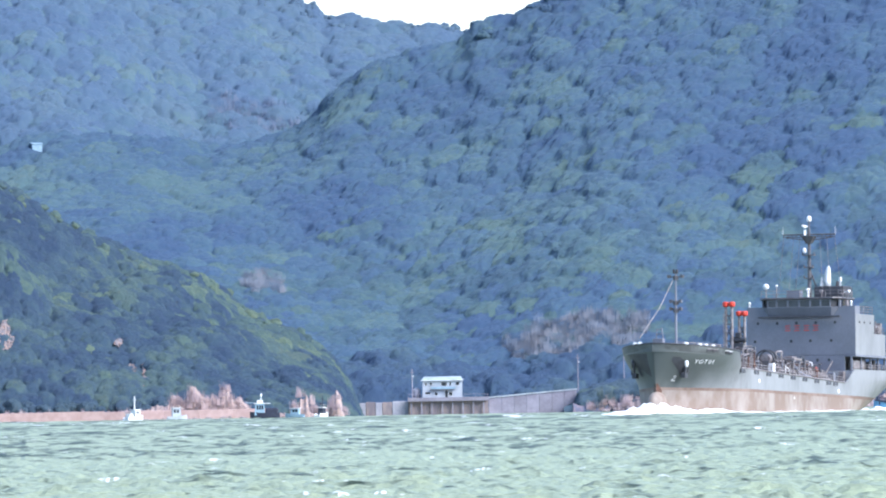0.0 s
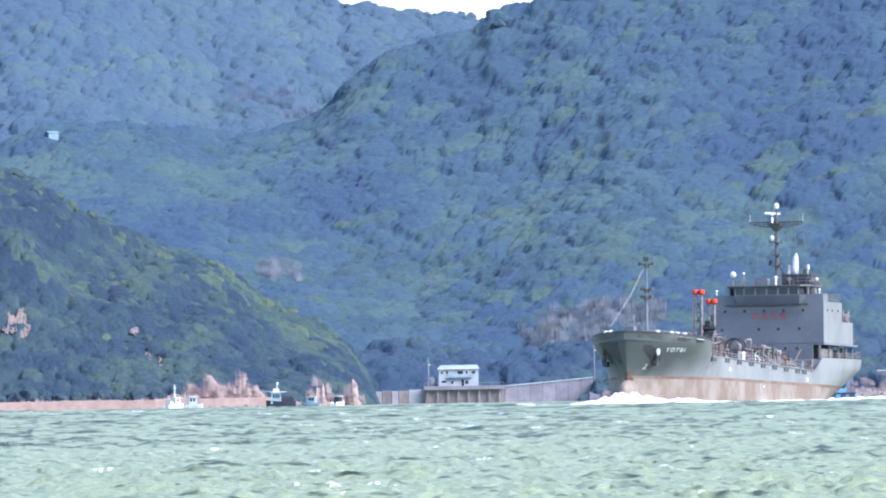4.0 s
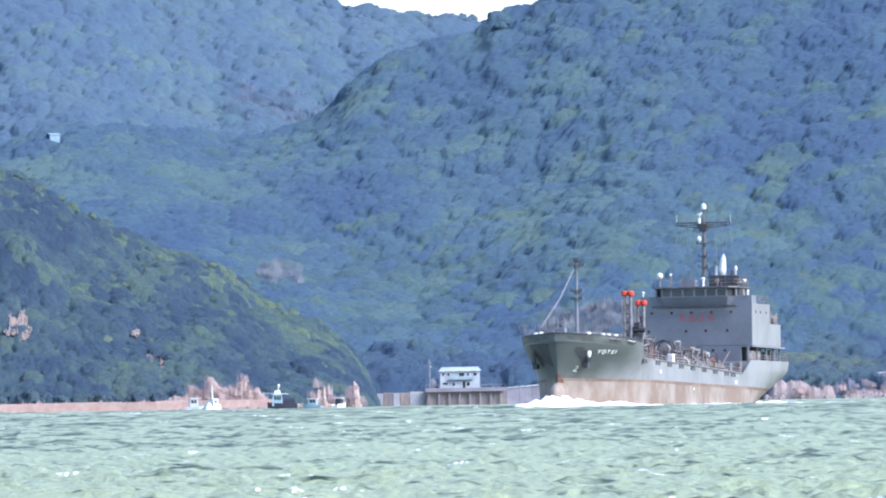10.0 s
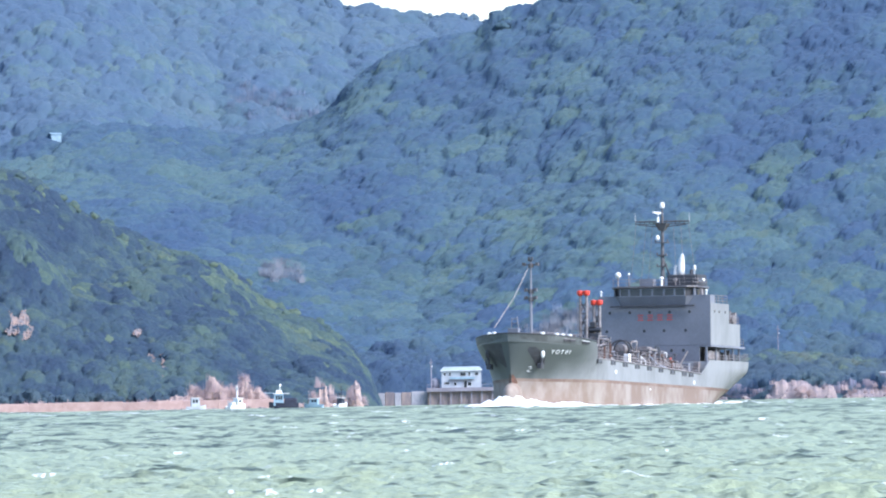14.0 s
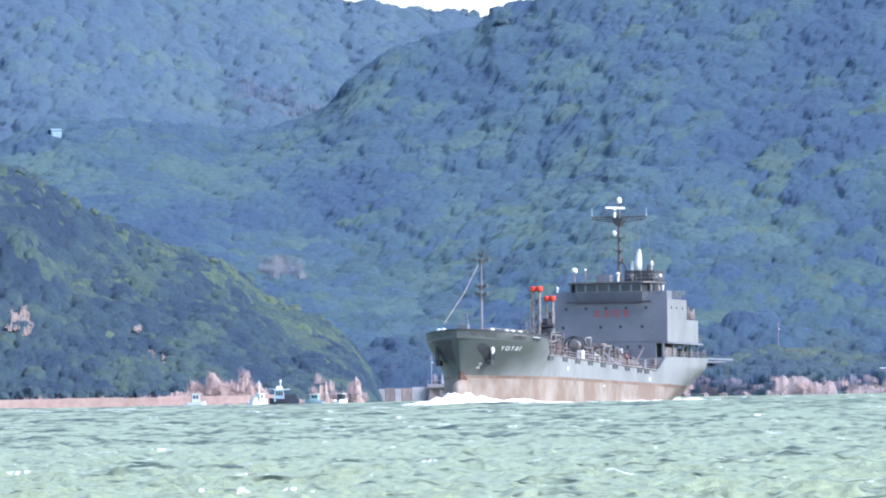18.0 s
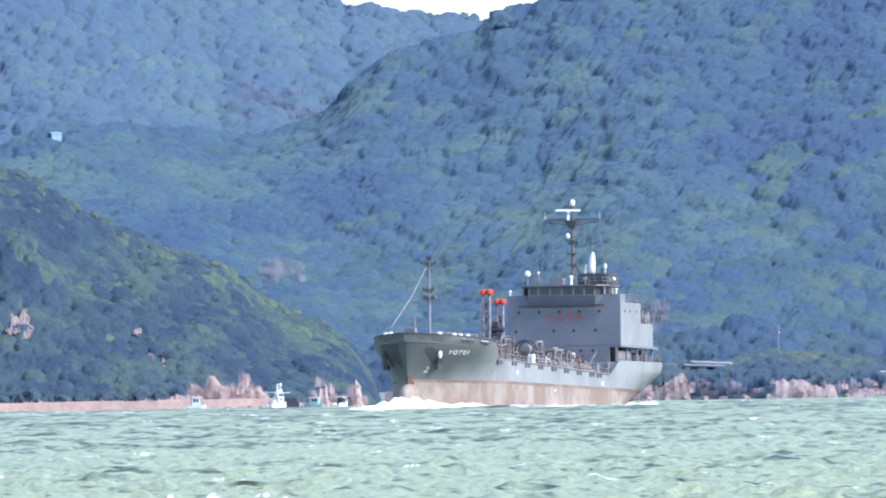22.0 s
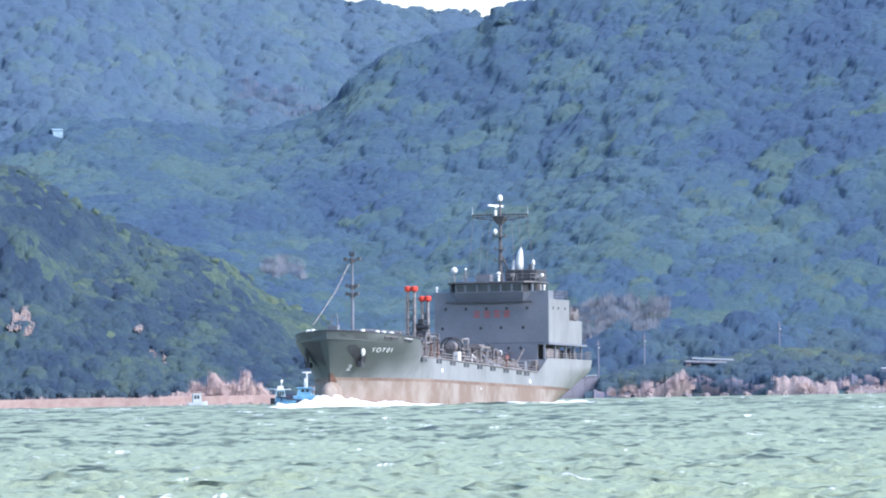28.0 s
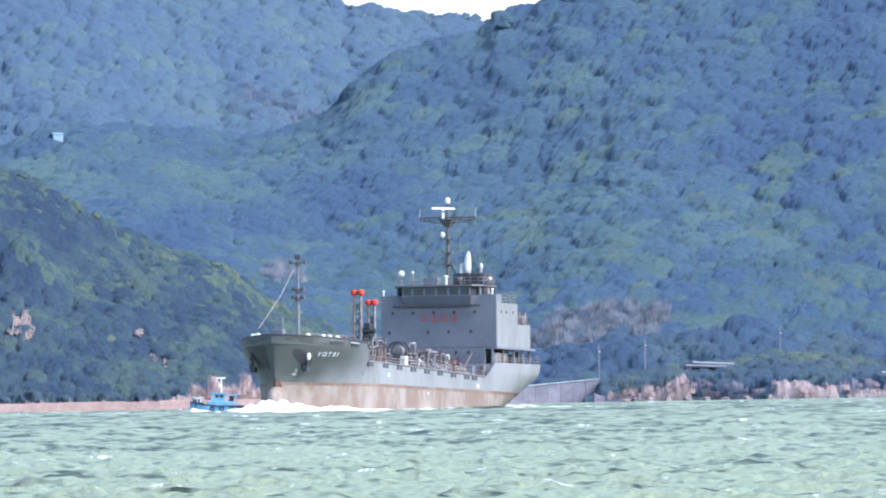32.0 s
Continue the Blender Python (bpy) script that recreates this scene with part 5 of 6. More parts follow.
    for x in (10.5, 14.5, 18.5):
        part("walkway_leg", Shape(SK).tube((x, -0.35, 5.25), (x, -0.35, 6.5), 0.07).tube((x, 0.35, 5.25), (x, 0.35, 6.5), 0.07), STEEL, ship)
    for y in (-0.4, 0.4):
        rail(ship, [(9.3, y, 6.6), (23.0, y, 6.6)], 0.9, 2, 1.7, 0.035)
    for k in range(80):
        x0, y = rng.uniform(-9, 20), rng.uniform(-3, 4.9)
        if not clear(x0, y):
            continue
        z, ln, r = rng.uniform(4.6, 6.9 if x0 > -2 else 5.5), rng.uniform(0.7, 2.6), rng.uniform(0.06, 0.13)
        low = deck(x0)
        run = Shape(SK).path([(x0, y, low), (x0, y, z), (x0 - ln, y + rng.uniform(-0.5, 0.5), z + rng.uniform(-0.1, 0.3)), (x0 - ln, y, low)], r, 6)
        part("riser_pipe", run, rng.choice((PIPE, PIPE, STEEL, GREY)), ship)
    for k in range(64):
        x0, y = rng.uniform(-12, 20.5), rng.uniform(-4.5, 5.4)
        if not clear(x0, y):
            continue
        z = rng.uniform(4.8, 7.2 if x0 > -2 else 5.9)
        st = Shape(SK).tube((x0, y, deck(x0)), (x0, y, z), 0.06, 0.05, 6).box(x0 - 0.16, y - 0.16, z - 0.12, x0 + 0.16, y + 0.16, z + 0.12)
        part("vent_stub", st, rng.choice((PIPE, PIPE, STEEL, GREY)), ship)
    # thin pipework crowded round the manifold
    for k in range(130):
        x0, y = rng.uniform(-9, 12), rng.uniform(0.3, 5.2)
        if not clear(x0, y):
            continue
        z0, z1 = deck(x0), rng.uniform(4.4, 6.4)
        bend = rng.choice(((rng.uniform(0.4, 1.6), 0, 0), (0, rng.uniform(0.3, 1.1), 0), (rng.uniform(0.3, 0.9), 0.4, -0.6)))
        end = (x0 - bend[0], y + bend[1], z1 + bend[2])
        part("thin_pipe", Shape(SK).path([(x0, y, z0), (x0, y, z1), end, (end[0], end[1], z0)], rng.uniform(0.035, 0.07), 5), rng.choice((PIPE, PIPE, WHITE, STEEL, DARK)), ship)
    # a bank of cargo lines along the port side, on saddles
    for y, z, r in ((4.9, 4.55, 0.13), (4.5, 4.9, 0.11), (4.2, 5.25, 0.09), (3.6, 5.0, 0.14)):
        part("cargo_line", Shape(SK).path([(4.0, y, deck(4.0)), (4.0, y, z), (-4.0, y, z - 0.1), (-13.0, y, z - 0.35), (-13.0, y, deck(-13.0))], r, 8), PIPE, ship, "pale cargo line")
    for x in (2.0, -1.5, -5.0, -8.5, -12.0):
        part("pipe_saddle", Shape(SK).box(x - 0.08, 3.4, deck(x), x + 0.08, 5.1, deck(x) + 0.9), STEEL, ship)
        part("line_valve", Shape(SK).tube((x + 0.9, 4.5, 4.5), (x + 0.9, 4.5, 5.7), 0.06, n=6).ball((x + 0.9, 4.5, 4.85), 0.26, 0.22, 0.24, 8, 6).ring((x + 0.9, 4.5, 5.7), (0.3, 0.2, 1), 0.24, 0.045, 12, 4), rng.choice((DARK, BROWN, PIPE)), ship)
    # risers crowded at the foot of the vent posts
    for k in range(40):
        x0, y, z1 = rng.uniform(6.0, 10.5), rng.uniform(-0.5, 3.0), rng.uniform(5.4, 7.4)
        run = Shape(SK).path([(x0, y, deck(x0)), (x0, y, z1), (x0 - rng.uniform(-0.5, 0.9), y + rng.uniform(0.3, 0.8), z1)], rng.uniform(0.05, 0.1), 6)
        part("post_riser", run, rng.choice((PIPE, PIPE, STEEL, DARK)), ship)
    # dark frames that carry the deck piping
    for k, (x, y0, y1, z) in enumerate(((19.0, -3.4, 3.2, 6.2), (15.6, -3.2, 2.6, 6.6), (12.2, -3.0, 2.2, 6.3), (-4.6, -3.4, 3.0, 5.8), (-7.4, -3.4, 3.2, 5.5), (-10.2, -3.4, 3.2, 5.7), (-13.2, -3.4, 3.0, 5.4))):
        fr = part("pipe_frame", Shape(SK).tube((x, y0, deck(x)), (x, y0, z), 0.09, n=6).tube((x, y1, deck(x)), (x, y1, z), 0.09, n=6).tube((x, y0, z), (x, y1, z), 0.08, n=6).tube((x, y0, z - 0.7), (x, y1, z - 0.7), 0.06, n=6), (STEEL, BROWN)[k % 2], ship, "dark pipe frame")
        part("frame_brace", Shape(SK).tube((x, y0, deck(x)), (x, (y0 + y1) / 2, z - 0.7), 0.05, n=5).tube((x, y1, deck(x)), (x, (y0 + y1) / 2, z - 0.7), 0.05, n=5), DARK, fr)
        for y in (y0 + 0.8, (y0 + y1) / 2, y1 - 0.8):
            part("hanging_valve", Shape(SK).ball((x, y, z - 0.9), 0.24, 0.3, 0.26, 8, 6).tube((x, y, z - 0.8), (x, y, z + 0.35), 0.05, n=5).ring((x, y, z + 0.35), (0.2, 0.3, 1), 0.22, 0.04, 10, 4), (DARK, BROWN, STEEL)[(k + int(y > 0)) % 3], fr)
    for k in range(26):
        x0, y = rng.uniform(-14, 20), rng.uniform(-4.0, 4.4)
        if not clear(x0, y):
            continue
        a, c = rng.uniform(0.5, 1.0), rng.uniform(1.0, 2.3)
        part("pump_box", Shape(SK).box(x0 - a / 2, y - a / 2, deck(x0), x0 + a / 2, y + a / 2, deck(x0) + c, 0.06).tube((x0, y, deck(x0) + c), (x0, y, deck(x0) + c + 0.4), 0.14, n=8), rng.choice((DARK, BROWN, STEEL)), ship)
    # manifold amidships with gantry
    for x, y in ((-1.0, 3.4), (-1.0, 5.0), (-3.0, 3.4), (-3.0, 5.0)):
        part("gantry_leg", Shape(SK).tube((x, y, 3.0), (x, y, 5.9), 0.1), PIPE, ship)
    part("gantry_top", Shape(SK).box(-3.3, 3.1, 5.9, -0.7, 5.2, 6.12).box(-2.9, 3.5, 6.1, -1.4, 4.7, 6.35, 0.05), PIPE, ship, "pale gantry platform")
    part("hose_bundle", Shape(SK).path([(-2.0, 4.6, 5.3), (-2.8, 4.9, 4.6), (-4.4, 5.0, 4.1), (-6.5, 5.0, 4.0)], 0.2, 10), GREY, ship, "pale grey cargo hose", True)
    part("hose_tray", Shape(SK).box(-12.5, 4.4, 3.7, -4.0, 5.4, 3.95, 0.04), PIPE, ship)
    part("red_box", Shape(SK).box(-15.9, 1.2, 3.0, -15.2, 2.4, 5.5, 0.05), DULL_RED, ship, "dull red-brown fire cabinet")
    part("derrick", Shape(SK).tube((-12.0, 3.9, 3.1), (-13.0, 5.4, 6.1), 0.16, 0.1).tube((-12.0, 3.9, 2.8), (-12.0, 3.9, 4.8), 0.16), PIPE, ship, "slanting boom")
    part("side_ladder", Shape(SK).box(-13.2, 4.9, 2.9, -12.5, 5.7, 4.7, 0.05), GREY, ship)
    # rail along each side, freeing ports under it
    for side in (1, -1):
        pts = [Vector(hull_point(q, sheer(q), side)) - Vector((0, side * 0.08, 0)) for q in (21.0, 16, 9, 3, -3, -9, -13.4)]
        rail(ship, pts, 0.62, 2, 2.2, 0.04)
    for q in (20.5, 16.5, 12.4, 8.3, 4.2, 0.2, -3.9, -8.0, -10.4):
        z = sheer(q) - 0.26
        a, b, c = hull_point(q, z, 1)
        fp = part("freeing_port", Shape(SK).box(a - 0.72, b - 0.1, c - 0.3, a - 0.12, b + 0.04, c + 0.16).box(a + 0.2, b - 0.1, c - 0.3, a + 0.8, b + 0.04, c + 0.16), DARK, ship, "dark freeing port")
        part("port_grille", Shape(SK).tube((a - 0.1, b + 0.03, c - 0.26), (a - 0.1, b + 0.03, c + 0.2), 0.04, n=5).tube((a + 0.2, b + 0.03, c - 0.26), (a + 0.2, b + 0.03, c + 0.2), 0.04, n=5), GREY, fp)
    sb = Shape(SK).path([tuple(Vector(hull_point(q, sheer(q) - 0.02, 1)) + Vector((0, 0.03, 0.03))) for q in (21.1, 16, 9, 3, -3, -9, -13.5)], 0.1, 6)
    part("rubbing_strake", sb, PIPE, ship, "pale rail along the bulwark")
    # poop rail
    pts = [Vector(hull_point(q, sheer(q), 1)) - Vector((0, 0.12, 0)) for q in (-28.5, -31, -33, -34.2, -34.7)]
    pts += [Vector((p.x, -p.y, p.z)) for p in pts[::-1]]
    rail(ship, pts, 0.9, 3, 1.3)
    rail(ship, [Vector(hull_point(q, sheer(q), 1)) - Vector((0, 0.12, 0)) for q in (-18.4, -23, -28.5)], 0.6, 2, 1.6)


def build_ship():
    ship = thing("tanker_ship", "grey naval tanker with worn brown boot-topping, under way", "ship")
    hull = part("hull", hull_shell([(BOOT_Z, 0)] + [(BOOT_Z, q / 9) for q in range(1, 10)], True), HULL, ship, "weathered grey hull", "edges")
    part("boot_topping", hull_shell([(-2.5, 0), (-1.2, 0), (0, 0), (0.7, 0), (1.3, 0), (BOOT_Z, 0)], False), BOOT, ship, "worn brown lower hull", "edges")
    for side in (1, -1):
        rings = [[tuple(Vector(hull_point(q, z, side)) + Vector((0.012, side * 0.02, 0))) for q in STATIONS[1:-1]] for z in (BOOT_Z - 0.3, BOOT_Z + 0.03)]
        part("boot_stripe", Shape(SK).rings(rings, cap=False, closed=False), BROWN_LINE, ship, "dark brown line above the boot-topping")
    for side in (1, -1):
        rust = [[tuple(Vector(hull_point(q, z, side)) + Vector((0.02, side * 0.025, 0))) for q in (q0, (q0 + 32) / 2, 31.97)] for z, q0 in ((2.35, 31.8), (1.9, 31.55), (1.5, 31.3), (1.1, 31.5))]
        part("stem_rust", Shape(SK).rings(rust, cap=False, closed=False), BROWN, ship, "dark rust at the stem")
    part("bulb", Shape(SK).ball((30.5, 0, 0.1), 2.1, 0.95, 1.35, 18, 14), BOOT, ship, "brown bulbous foot of the bow", True)
    house(ship)
    bridge(ship)
    sc = mast(ship)
    foredeck(ship)
    cargo_deck(ship)
    return ship, sc


SHIP, SCANNER = build_ship()


# ---- foam about the ship ----
def foam_strip(line, wide, high, seed, n=7):
    """A ragged ridge of foam along a line of (x, y) points; wide and high give its size along the way."""
    rng = np.random.RandomState(seed)
    sh = Shape()
    rings = []
    for i, (x, y) in enumerate(line):
        u = i / (len(line) - 1)
        j = min(i + 1, len(line) - 1)
        k = max(i - 1, 0)
        dx, dy = line[j][0] - line[k][0], line[j][1] - line[k][1]
        q = math.hypot(dx, dy) or 1
        nx, ny = -dy / q, dx / q
        end = min(1.0, u * 25 + 0.04, (1 - u) * 9 + 0.04)   # both ends run out
        w, h = end * wide(u) * rng.uniform(0.9, 1.1), end * high(u) * (0.94 + 0.13 * math.sin(i * 0.37 + seed) + 0.07 * math.sin(i * 0.9) + rng.uniform(-0.06, 0.06))
        ring = []
        for m in range(n):
            a = math.pi * m / (n - 1)
            o, z = -math.cos(a) * w * rng.uniform(0.85, 1.15), math.sin(a) * h * rng.uniform(0.88, 1.12)
            ring.append((x + nx * o, y + ny * o, z - 0.16))
        rings.append(ring)
    return sh.rings(rings, cap=False, closed=False)


def build_wake():
    wk = thing("bow_wave", "white breaking bow wave and wake beside the moving ship", "foam")
    K = SK
    side = lambda q, s, off: (K * hull_point(q, 0.4, s)[0], K * (hull_point(q, 0.4, s)[1] + s * off))
    qs = np.linspace(32.0, 6, 110)
    for s in (1, -1):
        line = [side(q, s, 0.2 + (31.6 - q) * 0.11) for q in qs]
        part("bow_crest", foam_strip(line, lambda u: 1.0 + 1.6 * u, lambda u: 0.16 + 1.6 * math.exp(-((u - 0.02) / 0.09) ** 2) + 0.16 * (1 - u), 71 + s), FOAM, wk, "", True)
        line = [side(q, s, 1.4 + (31.6 - q) * 0.35) for q in qs]
        part("outer_crest", foam_strip(line, lambda u: 0.8 + 1.5 * u, lambda u: 0.2 + 0.75 * math.exp(-((u - 0.08) / 0.2) ** 2), 81 + s), FOAM, wk, "", True)
        line = [side(q, s, 0.25 + 0.2 * math.sin(q)) for q in np.linspace(12, -29, 110)]
        part("side_foam", foam_strip(line, lambda u: 0.5, lambda u: 0.31 + 0.05 * math.sin(u * 40), 91 + s), FOAM, wk, "", True)
    part("bow_mound", foam_strip([(K * (34.6 - 4.5 * u), K * 0.2) for u in np.linspace(0, 1, 26)], lambda u: 1.2 + 1.2 * u, lambda u: 0.3 + 1.45 * math.sin(min(u * 1.3, 1) * 1.57), 95), FOAM, wk, "", True)
    line = [(K * (31.5 + 13.5 * u), K * (0.3 - 2.6 * u)) for u in np.linspace(0, 1, 80)]
    part("spread_foam", foam_strip(line, lambda u: 1.6 - 0.6 * u, lambda u: 0.25 + 1.65 * (1 - u) ** 1.5, 97), FOAM, wk, "", True)
    for k, y0 in enumerate((-2.0, 1.8, 4.0)):
        line = [(K * (-28.5 - 8.5 * u), K * (y0 + 0.5 * math.sin(u * 9 + k))) for u in np.linspace(0, 1, 40)]
        part("stern_plume", foam_strip(line, lambda u: 1.1, lambda u: 0.2 + 0.3 * math.sin(u * math.pi) ** 2, 131 + k), FOAM, wk, "", True)
    for k, y0 in enumerate((-3.0, 0.5, 3.5)):
        line = [(K * (-29 - 95 * u), K * (y0 * (1 + 1.6 * u) + 0.8 * math.sin(u * 30 + k))) for u in np.linspace(0, 1, 150)]
        part("stern_wake", foam_strip(line, lambda u: 1.2 + 0.6 * u, lambda u: -0.04 + 0.5 * math.exp(-u * 9) + 0.24 * math.sin(u * 75 + k * 2), 101 + k), FOAM, wk, "", True)
    return wk


WAKE = build_wake()


# ---- boats ----
def boat_hull(L, B, H, sheer_up=0.5, n=14):
    """A small working boat's hull: raised bow, flat stern; x ahead, waterline at z = 0."""
    rings = []
    for i in range(n):
        u = i / (n - 1)
        x = -L / 2 + L * u
        b = B / 2 * (0.86 + 0.14 * math.sin(min(u * 2, 1) * math.pi / 2)) * (1 - max(0, (u - 0.55) / 0.45) ** 2.2) + 0.02
        top = H + sheer_up * max(0, (u - 0.35) / 0.65) ** 2
        rings.append([(x, -b * 0.6, -0.5), (x, -b * 0.95, 0.15), (x, -b, top), (x, -b + min(0.08, b * 0.4), top), (x, -b + min(0.08, b * 0.4), top - 0.35),
                      (x, b - min(0.08, b * 0.4), top - 0.35), (x, b - min(0.08, b * 0.4), top), (x, b, top), (x, b * 0.95, 0.15), (x, b * 0.6, -0.5)])
    return Shape().rings(rings)


def boat_cabin(parent, x0, x1, w, z0, z1, material, panes=3, roof=None):
    c = part("cabin", Shape().rings([[(x0, -w, z0), (x1, -w, z0), (x1, w, z0), (x0, w, z0)], [(x0 + 0.05, -w * 0.94, z1), (x1 - 0.25, -w * 0.94, z1), (x1 - 0.25, w * 0.94, z1), (x0 + 0.05, w * 0.94, z1)]]), material, parent)
    part("cabin_roof", Shape().box(x0 - 0.2, -w - 0.12, z1, x1 + 0.15, w + 0.12, z1 + 0.12, 0.04), roof or WHITE, c)
    for s in (-1, 1):
        for i in range(panes):
            a = x0 + 0.3 + (x1 - x0 - 0.7) * i / panes
            b = a + (x1 - x0 - 0.7) / panes * 0.72
            part("window", Shape().box(a, s * w * 0.965 - 0.05, z0 + (z1 - z0) * 0.5, b, s * w * 0.965 + 0.05, z0 + (z1 - z0) * 0.86), GLASS, c)
    return c


def blue_tug():
    b = thing("blue_workboat", "small blue workboat with a white mast, steaming ahead of the ship", "boat")
    part("hull", boat_hull(8.8, 3.0, 1.0, 0.7), BLUE, b, "blue hull")
    part("fender", Shape().path([(-4.2, 1.45, 1.0), (0, 1.55, 1.0), (2.4, 1.25, 1.25), (4.2, 0.2, 1.65)], 0.13, 6).path([(-4.2, -1.45, 1.0), (0, -1.55, 1.0), (2.4, -1.25, 1.25), (4.2, -0.2, 1.65)], 0.13, 6), NAVY, b, "dark rubber fender")
    part("foredeck_gear", Shape().box(2.2, -0.7, 0.9, 3.6, 0.7, 1.6, 0.1).tube((3.7, 0, 1.1), (3.7, 0, 2.1), 0.12), NAVY, b, "dark foredeck gear")
    part("deckhouse", Shape().box(-2.6, -1.2, 0.6, 1.6, 1.2, 1.75, 0.08), BLUE, b)
    boat_cabin(b, -1.2, 1.0, 0.95, 1.75, 2.95, BLUE, 2, BLUE)
    part("aft_shelter", Shape().tube((-1.5, 0.9, 1.7), (-1.5, 0.9, 2.75), 0.05).tube((-3.0, 0.9, 1.0), (-3.0, 0.9, 2.75), 0.05).tube((-3.0, -0.9, 1.0), (-3.0, -0.9, 2.75), 0.05).box(-3.2, -1.1, 2.72, -1.2, 1.1, 2.84), BLUE, b)
    part("exhaust_box", Shape().box(-2.6, -0.5, 1.75, -1.9, 0.5, 2.6, 0.06), NAVY, b)
    m = part("mast", Shape().tube((-0.6, 0, 2.9), (-0.6, 0, 5.4), 0.12, 0.1).tube((-0.6, -0.8, 5.3), (-0.6, 0.8, 5.3), 0.09).box(-1.3, -0.15, 5.35, 0.1, 0.15, 5.55), WHITE, b, "white mast with a crossbar")
    part("radar", Shape().box(-0.4, -0.5, 4.3, -0.2, 0.5, 4.5).tube((-0.3, 0, 4.0), (-0.3, 0, 4.3), 0.14), WHITE, m)
    for x in (-3.6, -2.2, -0.6, 0.9):
        part("tyre_fender", Shape().ring((x, 1.55, 0.6), (0, 1, 0), 0.3, 0.11, 14, 6), NAVY, b)
    for k, (y, w) in enumerate(((1.6, 0.5), (-1.6, 0.5))):
        line = [(4.6 - 10.5 * u, y * (0.35 + 0.75 * min(1, u * 3))) for u in np.linspace(0, 1, 36)]
        part("wash", foam_strip(line, lambda u: 0.5 + 0.4 * u, lambda u: 0.35 + 0.75 * math.exp(-(u / 0.16) ** 2), 111 + k), FOAM, b, "white wash", True)
    line = [(-4.0 - 8 * u, 0.4 * math.sin(u * 20)) for u in np.linspace(0, 1, 30)]
    part("wash", foam_strip(line, lambda u: 1.0, lambda u: 0.6 - 0.3 * u, 115), FOAM, b, "white wash", True)
    return b


def passing_boat():
    b = thing("white_fishing_boat", "small white fishing boat with a mast, under way", "boat")
    part("hull", boat_hull(5.6, 1.9, 0.75, 0.45), WHITE, b)
    boat_cabin(b, -0.4, 1.3, 0.75, 0.5, 2.35, WHITE, 2)
    part("engine_box", Shape().box(-2.2, -0.6, 0.4, -0.9, 0.6, 1.5, 0.08), WHITE, b)
    part("awning", Shape().box(-2.3, -0.8, 1.75, -0.5, 0.8, 1.85).tube((-2.2, 0.7, 0.5), (-2.2, 0.7, 1.75), 0.04).tube((-2.2, -0.7, 0.5), (-2.2, -0.7, 1.75), 0.04), PALE_BLUE, b)
    part("mast", Shape().tube((0.1, 0, 2.3), (0.1, 0, 5.4), 0.17, 0.12).tube((0.1, -0.5, 4.6), (0.1, 0.5, 4.6), 0.09), WHITE, b)
    line = [(2.9 - 6 * u, 0.95 * min(1, u * 4 + 0.2)) for u in np.linspace(0, 1, 20)]
    part("wash", foam_strip(line, lambda u: 0.4, lambda u: 0.35, 121), FOAM, b, "white wash", True)
    return b


def moored_launch():
    b = thing("moored_launch", "white launch with a dark hull, lying at the rocks", "boat", pose(-38.4, 3120, 0, 0, 0, 180))
    part("hull", boat_hull(7.0, 2.4, 0.95, 0.3), NAVY, b, "dark hull")
    part("tarpaulin", Shape().box(-3.2, -1.0, 0.9, -0.1, 1.0, 1.9, 0.25), NAVY, b, "dark tarpaulin cover")
    boat_cabin(b, 0.0, 2.4, 0.95, 0.5, 2.75, PALE_BLUE, 3)
    part("flying_bridge", Shape().box(0.4, -0.7, 2.85, 1.8, 0.7, 3.45, 0.1), WHITE, b)
    part("canopy", Shape().box(-1.4, -1.1, 2.75, -0.2, 1.1, 2.87), WHITE, b)
    part("radar_arch", Shape().path([(0.9, -0.7, 3.4), (0.8, -0.6, 4.2), (0.8, 0.6, 4.2), (0.9, 0.7, 3.4)], 0.08, 6).ball((0.8, 0, 4.4), 0.28), WHITE, b)
    part("boarding_pole", Shape().tube((2.3, 0, 2.9), (4.5, 0, 2.95), 0.08), PALE_BLUE, b)
    return b


def skiff(x, y, turn, label, material, high=1.0):
    b = thing("skiff", label, "boat", pose(x, y, 0, 0, 0, turn))
    part("hull", boat_hull(4.6, 1.8, 0.7, 0.35), material, b)
    boat_cabin(b, -1.2, 0.9, 0.75, 0.4, 1.7 + 1.2 * high, material if material in (PALE_BLUE, HOUSE_WALL) else WHITE, 2)
    return b


def masted_boat():
    b = thing("masted_boat", "small dark boat with a tall mast at the rocks", "boat", pose(-25.0, 3140, 0, 0, 0, 60))
    part("hull", boat_hull(5.0, 1.8, 0.8, 0.4), WHITE, b)
    boat_cabin(b, -1.0, 0.6, 0.7, 0.45, 2.1, NAVY, 2)
    part("mast", Shape().tube((0.1, 0, 2.0), (0.1, 0, 4.9), 0.1, 0.07).ball((0.1, 0.5, 3.1), 0.3).tube((0.1, -0.5, 4.0), (0.1, 0.5, 4.2), 0.06), NAVY, b)
    return b


TUG = blue_tug()
TUG.scale = (0.95, 0.92, 0.95)
FISHER = passing_boat()
moored_launch().scale = (1.0, 1.0, 1.22)
masted_boat()
skiff(-58.6, 3100, 10, "small white moored skiff with a cabin", HOUSE_WALL, 0.8)
skiff(-31.5, 3130, 165, "low pale blue moored skiff", PALE_BLUE, 0.3)


